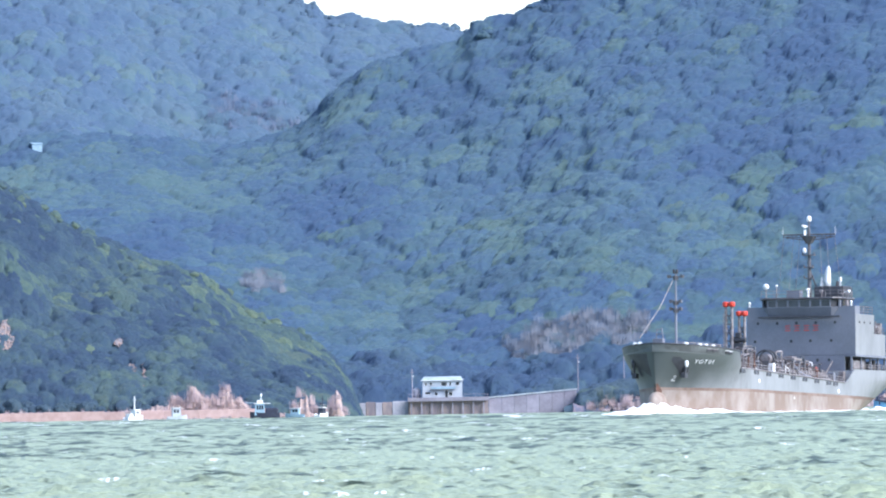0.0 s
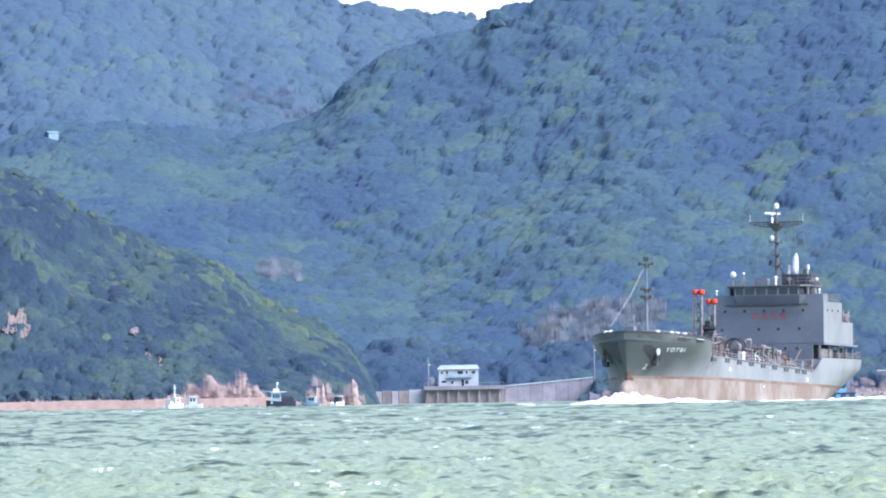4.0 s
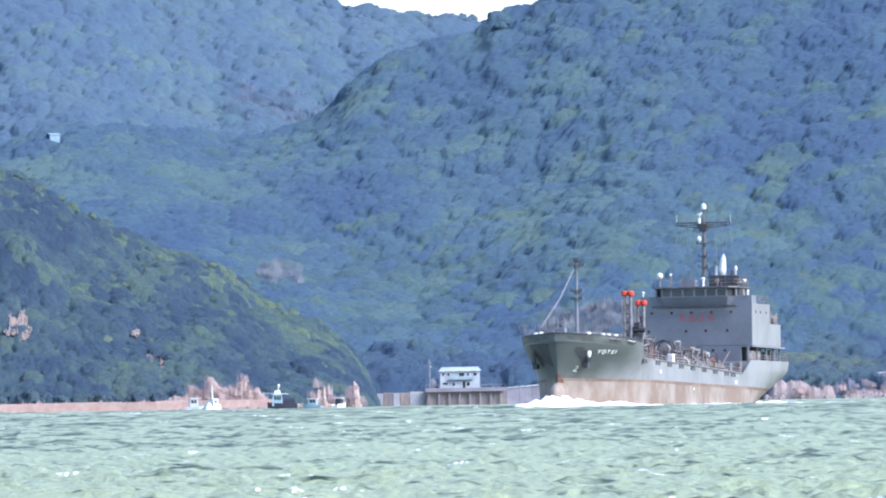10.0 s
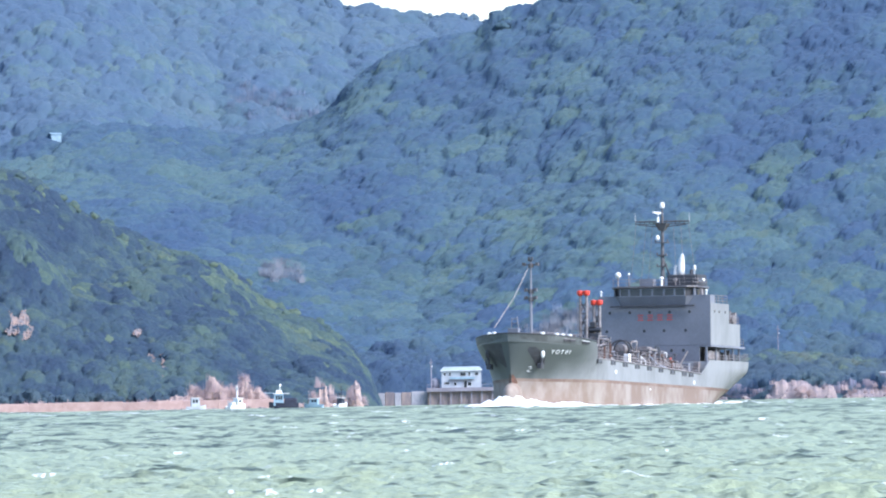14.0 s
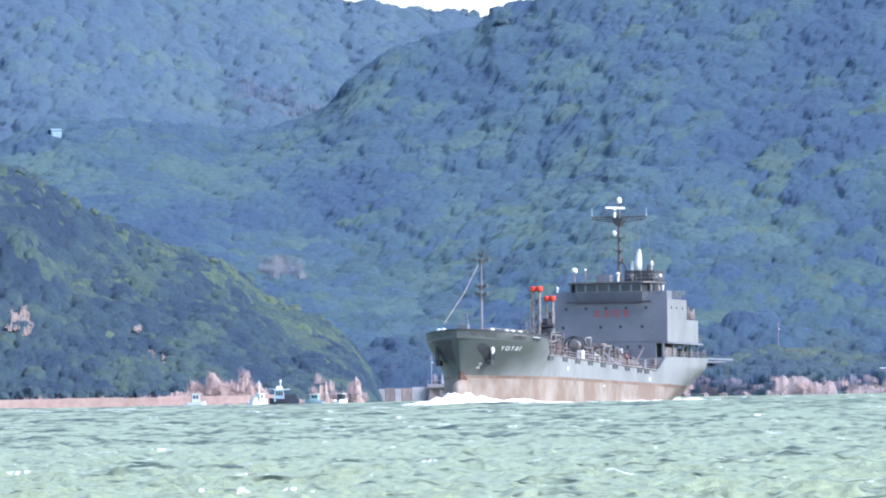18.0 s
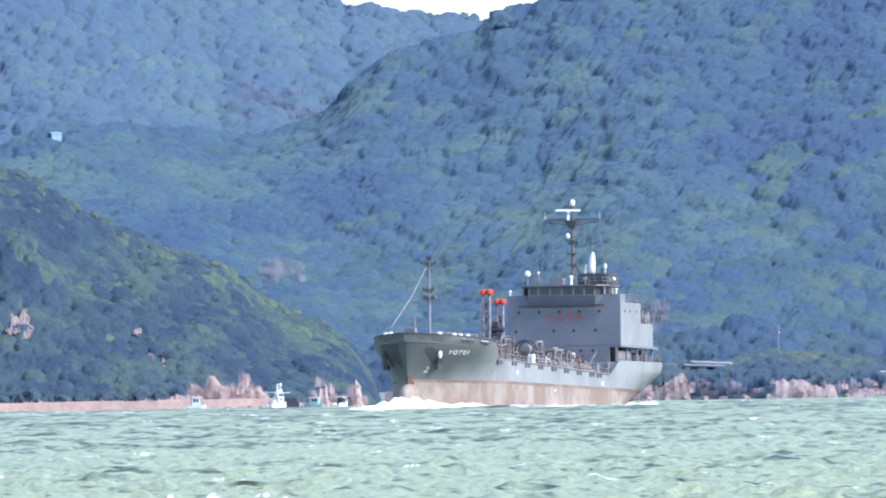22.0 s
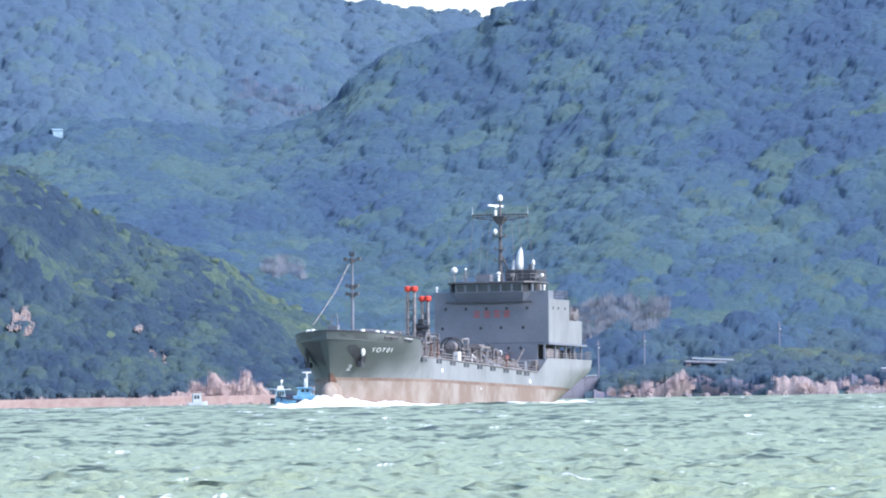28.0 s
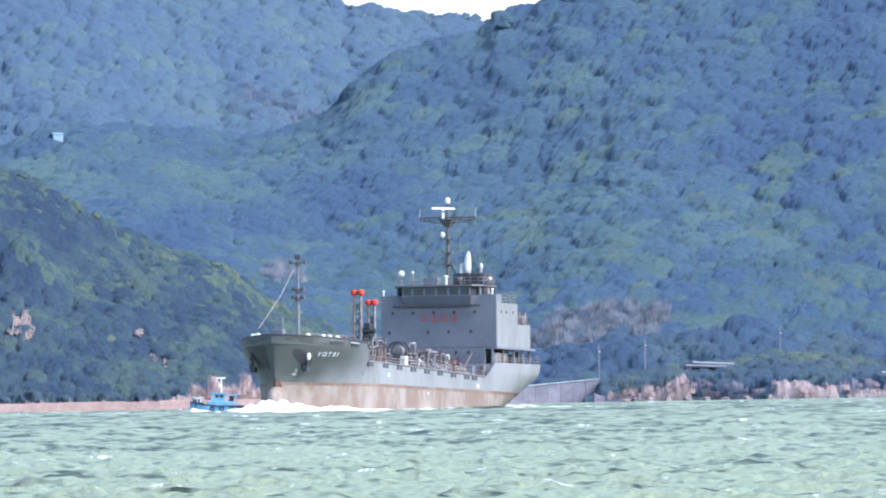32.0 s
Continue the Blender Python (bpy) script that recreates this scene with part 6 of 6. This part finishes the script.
# ---- the shore ----
def rock_mesh(seed, n=3):
    bm = bmesh.new()
    bmesh.ops.create_icosphere(bm, subdivisions=n, radius=1.0)
    for v in bm.verts:
        p = v.co.copy()
        q = 1 + 0.45 * noise.noise(p * 1.3 + Vector((seed * 7.1, 0, 0))) + 0.28 * noise.noise(p * 3.1 + Vector((0, seed * 3.3, 0))) + 0.14 * noise.noise(p * 7.0 + Vector((seed, seed, 0)))
        v.co = Vector((p.x * q, p.y * q, p.z * q))
    me = bpy.data.meshes.new("rock")
    bm.to_mesh(me)
    bm.free()
    return me


ROCKS = [rock_mesh(i) for i in range(9)]
ROCKS_PALE = [m.copy() for m in ROCKS]
for m in ROCKS:
    m.materials.append(ROCK)
for m in ROCKS_PALE:
    m.materials.append(PALE_ROCK)


def rock(x, y, z, rx, ry, rz, k, pale=False, turn=0.0):
    ob = new("rock", (ROCKS_PALE if pale else ROCKS)[k % 9])
    ob.matrix_basis = Matrix.Translation((x, y, z)) @ Matrix.Rotation(turn, 4, 'Z') @ Matrix.Diagonal((rx, ry, rz, 1))
    return tagged(ob, "pale weathered shore rock" if pale else "reddish shore rock with steep faces", "rock", "shore rocks")


rr = random.Random(12)


def cliff(name, label, material, x0, x1, y, profile, seed, rough=0.5, step=0.22, depth=6.0):
    """A rugged rock face along the shore: a height outline, broken by upright clefts and ledges."""
    xs = np.arange(x0, x1, step)
    top = curve_through(profile, xs) * (0.85 + 0.26 * lumps(xs, xs * 0, 6.0, seed, 5)) + 0.12 * lumps(xs, xs * 0, 0.7, seed + 1, 2)
    top = np.maximum(top, 0.2)
    rows = []
    for k in range(15):
        u = k / 14
        z = -1.5 + (top + 1.5) * u
        cleft = 1.6 * lumps(xs + 2.0 * lumps(xs, z, 9.0, seed + 8, 2), z * 0.5, 17.0, seed + 2, 3)
        ledge = lumps(xs * 0.5, z * 1.8, 6.0, seed + 3, 3)
        rows.append(np.stack([xs + 0.15 * ledge, y - rough * cleft - rough * 0.5 * ledge + u * u * 3.0, z], -1))
    rows.append(np.stack([xs, np.full_like(xs, y + depth), top * 0.9], -1))
    rows.append(np.stack([xs, np.full_like(xs, y + depth), np.full_like(xs, -1.5)], -1))
    v = np.concatenate(rows)
    me = big_mesh(name, v, sheet(len(xs), len(rows)), material, smooth=True)
    return tagged(new(name, me), label, "cliff", kind="structure")


# red pinnacles behind the moored boats, and paler faces along the right shore
cliff("red_cliff", "ragged reddish rock face at the water", ROCK, -74, -43, 3187, ((-74, 2.2), (-66, 3), (-62, 4.3), (-61.5, 7.1), (-60, 6.4), (-58.5, 5.1), (-57, 7.6), (-55.5, 8), (-53, 5.4), (-51, 5), (-49.8, 7.2), (-48, 7.6), (-46.5, 5.2), (-45.2, 5.7), (-43.5, 2.8)), 201, 0.5, 0.16)
cliff("red_point", "upright reddish rocks standing at the water", ROCK, -43, -20, 3191, ((-43, 0.8), (-33, 1.2), (-31.5, 2), (-30.8, 5.7), (-29, 5.2), (-28.6, 1.4), (-24, 1.2), (-23.3, 5.2), (-21, 5.7), (-20.4, 1)), 207, 0.5, 0.15)
cliff("shore_cliff", "mauve-grey streaked rock face along the shore", MAUVE_ROCK, 36, 140, 3302, ((36, 2.4), (44, 3.2), (50, 3.8), (53, 4.0), (58, 5.2), (61, 5.4), (64, 5.0), (70, 4.8), (78, 4.6), (86, 4.2), (98, 4.6), (140, 4.6)), 213, 0.13)
cliff("tan_face", "sunlit tan rock face above the water", PALE_ROCK, 46, 60.5, 3299, ((46, 1.6), (49, 2.4), (51.5, 2.6), (53, 4.4), (56, 5.6), (58.5, 7.2), (60, 5.0), (60.5, 0.5)), 215, 0.16)
cliff("pale_face", "pale tan broken rock face along the shore", PALE_ROCK, 80, 97, 3298, ((80, 1.2), (81.5, 5.4), (83, 5.6), (86, 4.8), (91, 3.9), (96, 3.7), (97, 0.6)), 219, 0.16)
cliff("low_face", "low pale rocks along the shore", PALE_ROCK, 99, 120, 3298, ((99, 0.8), (101, 2.4), (108, 2.6), (120, 2.4)), 221, 0.16)


def wisps(name, label, x0, x1, y, profile, seed, n, rmin=0.7, rmax=1.5, material=LEAF_RED):
    """Thin growth standing on and before the rocks."""
    rng = np.random.RandomState(seed)
    x = rng.uniform(x0, x1, n)
    top = curve_through(profile, x)
    r = rng.uniform(rmin, rmax, n)
    z = np.maximum(top * rng.uniform(0.25, 0.95, n) - 0.3 * r, 0.6 * rmin + 0.6)
    woods(name, label, material, np.stack([x, y + rng.uniform(-0.5, 1.0, n) + z * 0.2, z], -1), r, rng.uniform(0.1, 0.9, n), seed + 1, bare=True)


# twig fans added to give the red rocks their upright, streaked look
wisps("rock_streak_twigs", "reddish twig fans added for the streaked look of the shore rocks", -63, -43.5, 3184, ((-63, 3), (-61.5, 8.5), (-60, 7), (-58.5, 5), (-57, 9.5), (-55.5, 9.5), (-53, 5), (-51, 5), (-49.8, 8.5), (-48, 8.6), (-46, 6), (-43.5, 3)), 301, 80, 0.5, 1.2)
wisps("point_streak_twigs", "reddish twig fans added for the streaked look of the point", -33, -19.5, 3188, ((-33, 2), (-31, 6.6), (-28.6, 6), (-27, 2), (-24, 2), (-23.3, 6), (-20.5, 6), (-19.5, 1.5)), 305, 36, 0.5, 1.1)
wisps("wall_weeds", "dry weeds along the foot and top of the sea wall", -126, -62, 3179, ((-126, 2.3), (-62, 2.3)), 309, 120, 0.3, 0.8)
for x in list(np.arange(-73, -44, 2.6)) + list(np.arange(-41, -20, 2.4)):
    rock(x + rr.uniform(-0.8, 0.8), 3176 + rr.uniform(-2, 1), -0.1, rr.uniform(0.5, 1.0), 1.0, rr.uniform(0.3, 0.8), rr.randrange(9), rr.random() < 0.4, rr.uniform(0, 3))
for x in np.arange(44, 118, 5.0):
    rock(x + rr.uniform(-0.9, 0.9), 3294 + rr.uniform(-2, 1), 0.0, rr.uniform(0.6, 1.4), 1.0, rr.uniform(0.5, 1.2), rr.randrange(9), True, rr.uniform(0, 3))


# more twig fans added for streaks on the right shore's rocks
wisps("bank_wisps", "pinkish twig fans added for the streaked look of the shore rocks", 40, 62, 3297, ((40, 2.5), (52, 4.5), (58, 6.5), (62, 5)), 341, 40, 0.5, 1.1)
wisps("far_bank_wisps", "pinkish twig fans added for the streaked look of the pale rocks", 80, 120, 3296, ((80, 5), (90, 4), (120, 3)), 345, 40, 0.4, 1.0)


wisps("cliff_scrub", "dark scrub hanging over the shore cliff", 60, 80, 3299.5, ((60, 6.4), (66, 7.4), (72, 7.6), (78, 7.0), (80, 5.5)), 351, 46, 0.6, 1.5, LEAF_DEEP)
wisps("bank_scrub", "dark scrub along the top of the shore rocks", 40, 60, 3303, ((40, 5), (50, 6.4), (56, 8.2), (60, 8.4)), 353, 34, 0.7, 1.5, LEAF_SHORE)
wisps("far_bank_scrub", "dark scrub above the pale shore rocks", 80, 124, 3301, ((80, 7.4), (90, 6.6), (100, 6.2), (124, 6)), 355, 70, 0.6, 1.4, LEAF_DEEP)


def sea_wall():
    w = thing("sea_wall", "low pinkish concrete sea wall below the wooded hill", "wall", kind="structure")
    x = -128.0
    while x < -44:
        b = x + rr.uniform(5.0, 9.0)
        part("panel", Shape().box(x, 3178, -1.5, b - 0.02, 3182, 2.1 + rr.uniform(-0.12, 0.15), 0.05), PINK_WALL, w)
        x = b
    part("coping", Shape().box(-128, 3182.0, -1.5, -44, 3204, 1.9), PINK_WALL, w)
    g = thing("harbour_wall", "grey concrete harbour wall beside the pier", "wall", kind="structure")
    x = -20.5
    for b, zz in ((-15.6, 3.2), (-13.2, 3.4), (-11.5, 3.25), (-9.0, 3.3), (-4.8, 3.5)):
        part("panel", Shape().box(x, 3338, -1.5, b - 0.08, 3342, zz, 0.1), PALE_ROCK if zz in (3.3, 3.4) else PALE_CONCRETE, g)
        x = b
    part("backfill", Shape().box(-40, 3342, -1.5, -4.8, 3400, 3.0), CONCRETE, g)


sea_wall()


def pier():
    p = thing("pier", "concrete pier deck on piles carrying a house", "pier", kind="structure")
    part("deck", Shape().box(-5.0, 3336, 3.75, 15.2, 3352, 4.2, 0.06), CONCRETE, p)
    part("edge_beam", Shape().box(-5.1, 3335.7, 3.35, 15.3, 3336.0, 4.3), CONCRETE, p)
    for i in range(8):
        x = -4.2 + i * 2.6
        part("pile", Shape().box(x - 0.16, 3336.2, -2.0, x + 0.16, 3336.5, 3.75), CONCRETE, p)
    part("back_wall", Shape().box(-4.9, 3337.0, -2, 15.2, 3339.3, 3.75), PALE_ROCK, p)
    part("railing", Shape().tube((-5, 3336, 5.1), (-1.5, 3336, 5.1), 0.05).tube((9, 3336, 5.0), (15, 3336, 5.0), 0.05), CONCRETE, p)
    for x in (-5, -3.2, -1.5, 9, 12, 15):
        part("rail_post", Shape().tube((x, 3336, 4.2), (x, 3336, 5.1), 0.05), CONCRETE, p)
    # the causeway that climbs away from it
    c = thing("causeway", "sloping concrete causeway with a pale parapet", "wall", kind="structure")
    n = 7
    for i in range(n):
        a, b = 15.35 + 22.2 * i / n, 15.35 + 22.2 * (i + 1) / n - 0.06
        za, zb = 3.9 + 1.75 * i / n, 3.9 + 1.75 * (i + 1) / n
        part("panel", Shape().rings([[(a, 3338, -2), (b, 3338, -2), (b, 3345, -2), (a, 3345, -2)], [(a, 3338.4, za), (b, 3338.4, zb), (b, 3345, zb), (a, 3345, za)]]), CONCRETE, c)
        part("parapet", Shape().rings([[(a, 3338.2, za), (b, 3338.2, zb), (b, 3338.7, zb), (a, 3338.7, za)], [(a, 3338.2, za + 0.32), (b, 3338.2, zb + 0.32), (b, 3338.7, zb + 0.32), (a, 3338.7, za + 0.32)]]), HOUSE_WALL, c)


pier()


def white_house():
    h = thing("harbour_house", "white two-storey house with dark windows on the pier", "house", pose(3.7, 3343, 4.2))
    part("wall", Shape().box(-5.0, -3, 0, 5.0, 3, 4.3), HOUSE_WALL, h)
    eave = lambda a, b, z: [(-a, -b, z), (a, -b, z), (a, b, z), (-a, b, z)]
    part("roof", Shape().rings([eave(5.3, 3.4, 4.3), eave(5.3, 3.4, 4.46), eave(4.6, 1.3, 5.35)]), ROOF, h, "pale grey hipped roof")
    part("gutter", Shape().box(-5.35, -3.52, 4.3, 5.35, -3.4, 4.44), WHITE, h)
    part("balcony", Shape().box(-2.9, -3.9, 2.2, 3.3, -3.0, 2.34).box(-2.9, -3.9, 2.34, 3.3, -3.82, 2.75), PALE_BLUE, h)
    for x, z, w, hh in ((-4.2, 3.1, 0.5, 0.75), (-2.9, 3.1, 0.5, 0.75), (0.4, 3.0, 1.4, 0.9), (2.0, 3.0, 0.5, 0.9), (3.8, 3.1, 0.9, 0.75), (-3.7, 0.9, 1.3, 0.55), (-1.6, 0.6, 0.7, 0.8), (1.0, 0.1, 0.8, 1.7), (2.0, 0.5, 0.9, 0.9)):
        w_ = part("window", Shape().box(x - w / 2, -3.02, z, x + w / 2, -2.9, z + hh), GLASS, h)
        part("window_frame", Shape().box(x - w / 2 - 0.07, -3.06, z - 0.07, x + w / 2 + 0.07, -3.0, z).box(x - w / 2 - 0.07, -3.06, z + hh, x + w / 2 + 0.07, -3.0, z + hh + 0.07).box(x - w / 2 - 0.07, -3.06, z, x - w / 2, -3.0, z + hh).box(x + w / 2, -3.06, z, x + w / 2 + 0.07, -3.0, z + hh), WHITE, w_)
    part("door_canopy", Shape().box(-2.7, -3.8, 2.02, 3.2, -3.0, 2.12), CONCRETE, h)
    t = thing("water_tank", "pale grey upright water tank beside the house", "tank", pose(-2.9, 3342, 4.2))
    part("body", Shape().lathe((0, 0, 0), [(1.1, 0), (1.1, 1.9), (1.0, 2.2), (0.5, 2.5), (0.1, 2.6)], 20), PALE_CONCRETE, t, "", True)
    part("lid", Shape().lathe((0, 0, 2.58), [(0.3, 0), (0.3, 0.12), (0.05, 0.15)], 12), PALE_BLUE, t)


white_house()


def pole(x, y, z0, z1, label="slender grey utility pole", cross=True):
    p = thing("utility_pole", label, "pole", pose(x, y, z0), "utility poles")
    part("shaft", Shape().tube((0, 0, -4), (0, 0, z1 - z0), 0.15, 0.1), CONCRETE, p)
    if cross:
        part("crossarm", Shape().box(-0.5, -0.08, z1 - z0 - 1.0, 0.5, 0.08, z1 - z0 - 0.85), CONCRETE, p)
        part("lamp", Shape().ball((0.25, 0, z1 - z0 - 1.9), 0.16), WHITE, p)


pole(-3.9, 3338, 4.2, 11.6, "white flagpole beside the harbour house")
pole(38.0, 3355, 5.0, 14.6)
pole(49.5, 3345, 4.0, 16.0)
pole(83.6, 3345, 4.0, 18.5)


def shore_platform():
    b = thing("shore_platform", "pale concrete platform jutting over the rocks", "platform", kind="structure")
    beam = lambda x0, x1, y, z0, z1, t: Shape().rings([[(x0, y, z0 - t), (x1, y, z1 - t), (x1, y + 0.5, z1 - t), (x0, y + 0.5, z0 - t)], [(x0, y, z0), (x1, y, z1), (x1, y + 0.5, z1), (x0, y + 0.5, z0)]])
    part("slab", beam(59.4, 71.6, 3326, 9.1, 8.55, 0.4), PALE_CONCRETE, b)
    part("deck", Shape().rings([[(60.4, 3326.5, 8.3), (71.4, 3326.5, 7.8), (71.4, 3331, 7.8), (60.4, 3331, 8.3)], [(60.4, 3326.5, 8.6), (71.4, 3326.5, 8.1), (71.4, 3331, 8.1), (60.4, 3331, 8.6)]]), CONCRETE, b)
    part("parapet", beam(61.2, 71.6, 3327, 9.8, 9.25, 0.36), HOUSE_WALL, b)
    for x in (62.6, 65.5, 68.4, 71.2):
        part("parapet_post", Shape().box(x - 0.1, 3327.1, 7.8, x + 0.1, 3327.4, 9.0), PALE_CONCRETE, b)
    part("end_block", Shape().box(59.5, 3326.6, 5.0, 60.9, 3329, 8.7, 0.1), PALE_ROCK, b)
    for x in (61.4, 66.0, 71.0):
        part("pier_leg", Shape().box(x - 0.3, 3329, -1.5, x + 0.3, 3330, 7.8), CONCRETE, b)
    q = thing("shore_hut", "pale grey block hut at the water", "hut", pose(109.5, 3306, 0.5))
    part("wall", Shape().box(-1.6, -2, -1.5, 2.6, 2, 5.6), CONCRETE, q)
    part("roof", Shape().box(-1.8, -2.2, 5.6, 2.8, 2.2, 5.9, 0.05), HOUSE_WALL, q)


shore_platform()

hut_z = float(main_z(np.array([-104.9]), np.array([3598.0]))[0])
hut = thing("hill_hut", "small pale hut on the wooded ridge", "hut", pose(-104.9, 3598, hut_z, 0, 0, 12))
part("wall", Shape().box(-1.35, -1.4, -2, 1.35, 1.4, 2.5), PALE_BLUE, hut)
part("roof", Shape().rings([[(-1.5, -1.6, 2.5), (1.5, -1.6, 2.5), (1.5, 1.6, 2.9), (-1.5, 1.6, 2.9)], [(-1.5, -1.6, 2.65), (1.5, -1.6, 2.65), (1.5, 1.6, 3.05), (-1.5, 1.6, 3.05)]]), PALE_BLUE, hut)


# bare red patches on the near hill
def scar(x, z, w, hh, seed, proud=2.6):
    """A bare bank on the slope at about height z: a ragged, rilled face of earth, cut back into the hill."""
    ds = np.arange(3206, 3300, 0.5)
    px, pz = np.meshgrid(np.arange(x - w, x + w, 0.22), np.arange(z - hh, z + hh, 0.22))
    back = np.array([np.interp(pz[:, i], near_z(np.full_like(ds, px[0, i]), ds), ds) for i in range(px.shape[1])]).T
    d = back - proud + 0.5 * lumps(px * 2.0, pz * 0.5, 3.0, seed, 3) + 0.25 * lumps(px, pz, 0.9, seed + 1, 2)
    inside = ((px - x) / w) ** 2 + ((pz - z) / hh) ** 2 + 0.55 * lumps(px, pz * 0.6, 2.2, seed + 2, 3) < 0.66
    bm = bmesh.new()
    grid = {}
    for a, b in zip(*np.nonzero(inside)):
        grid[a, b] = bm.verts.new((px[a, b], d[a, b], pz[a, b]))
    for a, b in list(grid):
        ring = [(a, b), (a, b + 1), (a + 1, b + 1), (a + 1, b)]
        if all(k in grid for k in ring):
            bm.faces.new([grid[k] for k in ring])
    rim = bmesh.ops.extrude_face_region(bm, geom=bm.faces[:])
    bmesh.ops.translate(bm, vec=(0, proud + 0.3, 0), verts=[g for g in rim["geom"] if isinstance(g, bmesh.types.BMVert)])
    bmesh.ops.delete(bm, geom=[v for v in bm.verts if not v.link_faces], context='VERTS')
    bmesh.ops.recalc_face_normals(bm, faces=bm.faces)
    me = bpy.data.meshes.new("bare_bank")
    bm.to_mesh(me)
    bm.free()
    me.materials.append(EARTH)
    tagged(new("bare_bank", me), "bare tan earth bank among the scrub", "earth bank", "earth banks")


scar(-103.6, 21.2, 4.2, 4.0, 15, 3.6)
scar(-75.3, 18.8, 1.3, 1.5, 27)
scar(-68.6, 11.6, 1.3, 3.4, 33)
scar(-71.8, 12.0, 1.4, 2.6, 44)

# separate trees along the waterside
TREE_RNG = np.random.RandomState(77)


def tree_model(seed, tall, material):
    rng = np.random.RandomState(seed)
    t = thing("tree", "bushy green tree above the shore", "tree", group="shore trees")
    sh = Shape().path([(0, 0, -1.5), (0.1, 0.05, 0.4), (0.05, -0.05, 0.9)], 0.13, 6)
    for k in range(4):
        a = k * 1.6 + seed
        sh.tube((0.05, 0, 0.6), (0.5 * math.cos(a), 0.5 * math.sin(a), 1.1), 0.08, 0.03, 5)
    part("trunk", sh, BARK, t)
    v, f, j = crown_form(rng, 14, 400, tall, 0.12)
    v = v + np.array([0, 0, 0.85])
    me = big_mesh("crown", v, f, material, np.clip(rng.uniform(0.3, 0.8) + j, 0, 1))
    new("crown", me).parent = t
    return t


def plant(models, x, y, z, r):
    ob = copy_thing(models[TREE_RNG.randint(len(models))], pose(x, y, z - 1.1, 0, 0, TREE_RNG.uniform(0, 360)))
    ob.scale = (r, r, r * TREE_RNG.uniform(0.85, 1.15))


MODELS = [tree_model(s, tl, LEAF_SHORE) for s, tl in ((1, 0.8), (2, 0.95), (3, 0.7), (4, 0.85), (5, 1.1))]
for i, m in enumerate(MODELS):
    m.matrix_basis = pose(118 + 4 * i, 3336, 6)
    m.scale = (2.6, 2.6, 2.6)
# a row at the foot of the near hill, and a few on the bank of the right shore
for i in range(50):
    x = -124 + i * 1.62 + TREE_RNG.uniform(-0.7, 0.7)
    plant(MODELS, x, 3206 + TREE_RNG.uniform(-1.5, 3), 1.6, TREE_RNG.uniform(1.5, 2.6))
for i in range(22):
    x = TREE_RNG.uniform(70, 112)
    y = 3334 + TREE_RNG.uniform(-4, 8)
    plant(MODELS, x, y, float(bank_z(np.array([x]), np.array([y]))[0]) + 0.6, TREE_RNG.uniform(1.0, 1.7))


# ---- what moves ----
def motions():
    way = lambda t: [np.interp(t, [r[0] for r in COURSE], [r[k] for r in COURSE]) for k in range(1, 5)]
    walk(SHIP, [(t, pose(x, y, z, 0, -1.69, 270 - w)) for t, x, y, z, w in COURSE])
    walk(WAKE, [(t, pose(x, y, 0.0, 0, 0, 270 - w)) for t, x, y, z, w in COURSE])
    spin = 360 / 2.53
    base = SCANNER.location.copy()
    walk(SCANNER, [(k * 0.5, pose(*base, 0, 0, 22.0 - spin * (k * 0.5 - 29.65))) for k in range(65)])
    walk(WATER, [(t, pose(DRIFT[0] * t, DRIFT[1] * t, 0.0)) for t in (0, 8, 16, 24, 32)])
    walk(TUG, [(t, pose(float(np.interp(t, (0, 27.5, 32), (71.6, -20.4, -35.1))), 2010, 0.03 * math.sin(t * 1.9), 1.5 * math.sin(t * 1.3), 1.2 * math.sin(t * 1.7), 184)) for t in range(33)])
    walk(FISHER, [(t, pose(float(np.interp(t, (0, 12, 19, 24, 32), (-66.3, -50.2, -41.8, -36.6, -29.2))), 2996 + 1.5 * t, 0.03 * math.sin(t * 1.5), 2 * math.sin(t * 1.1), 1.5 * math.sin(t * 1.6), 48)) for t in range(33)])


motions()
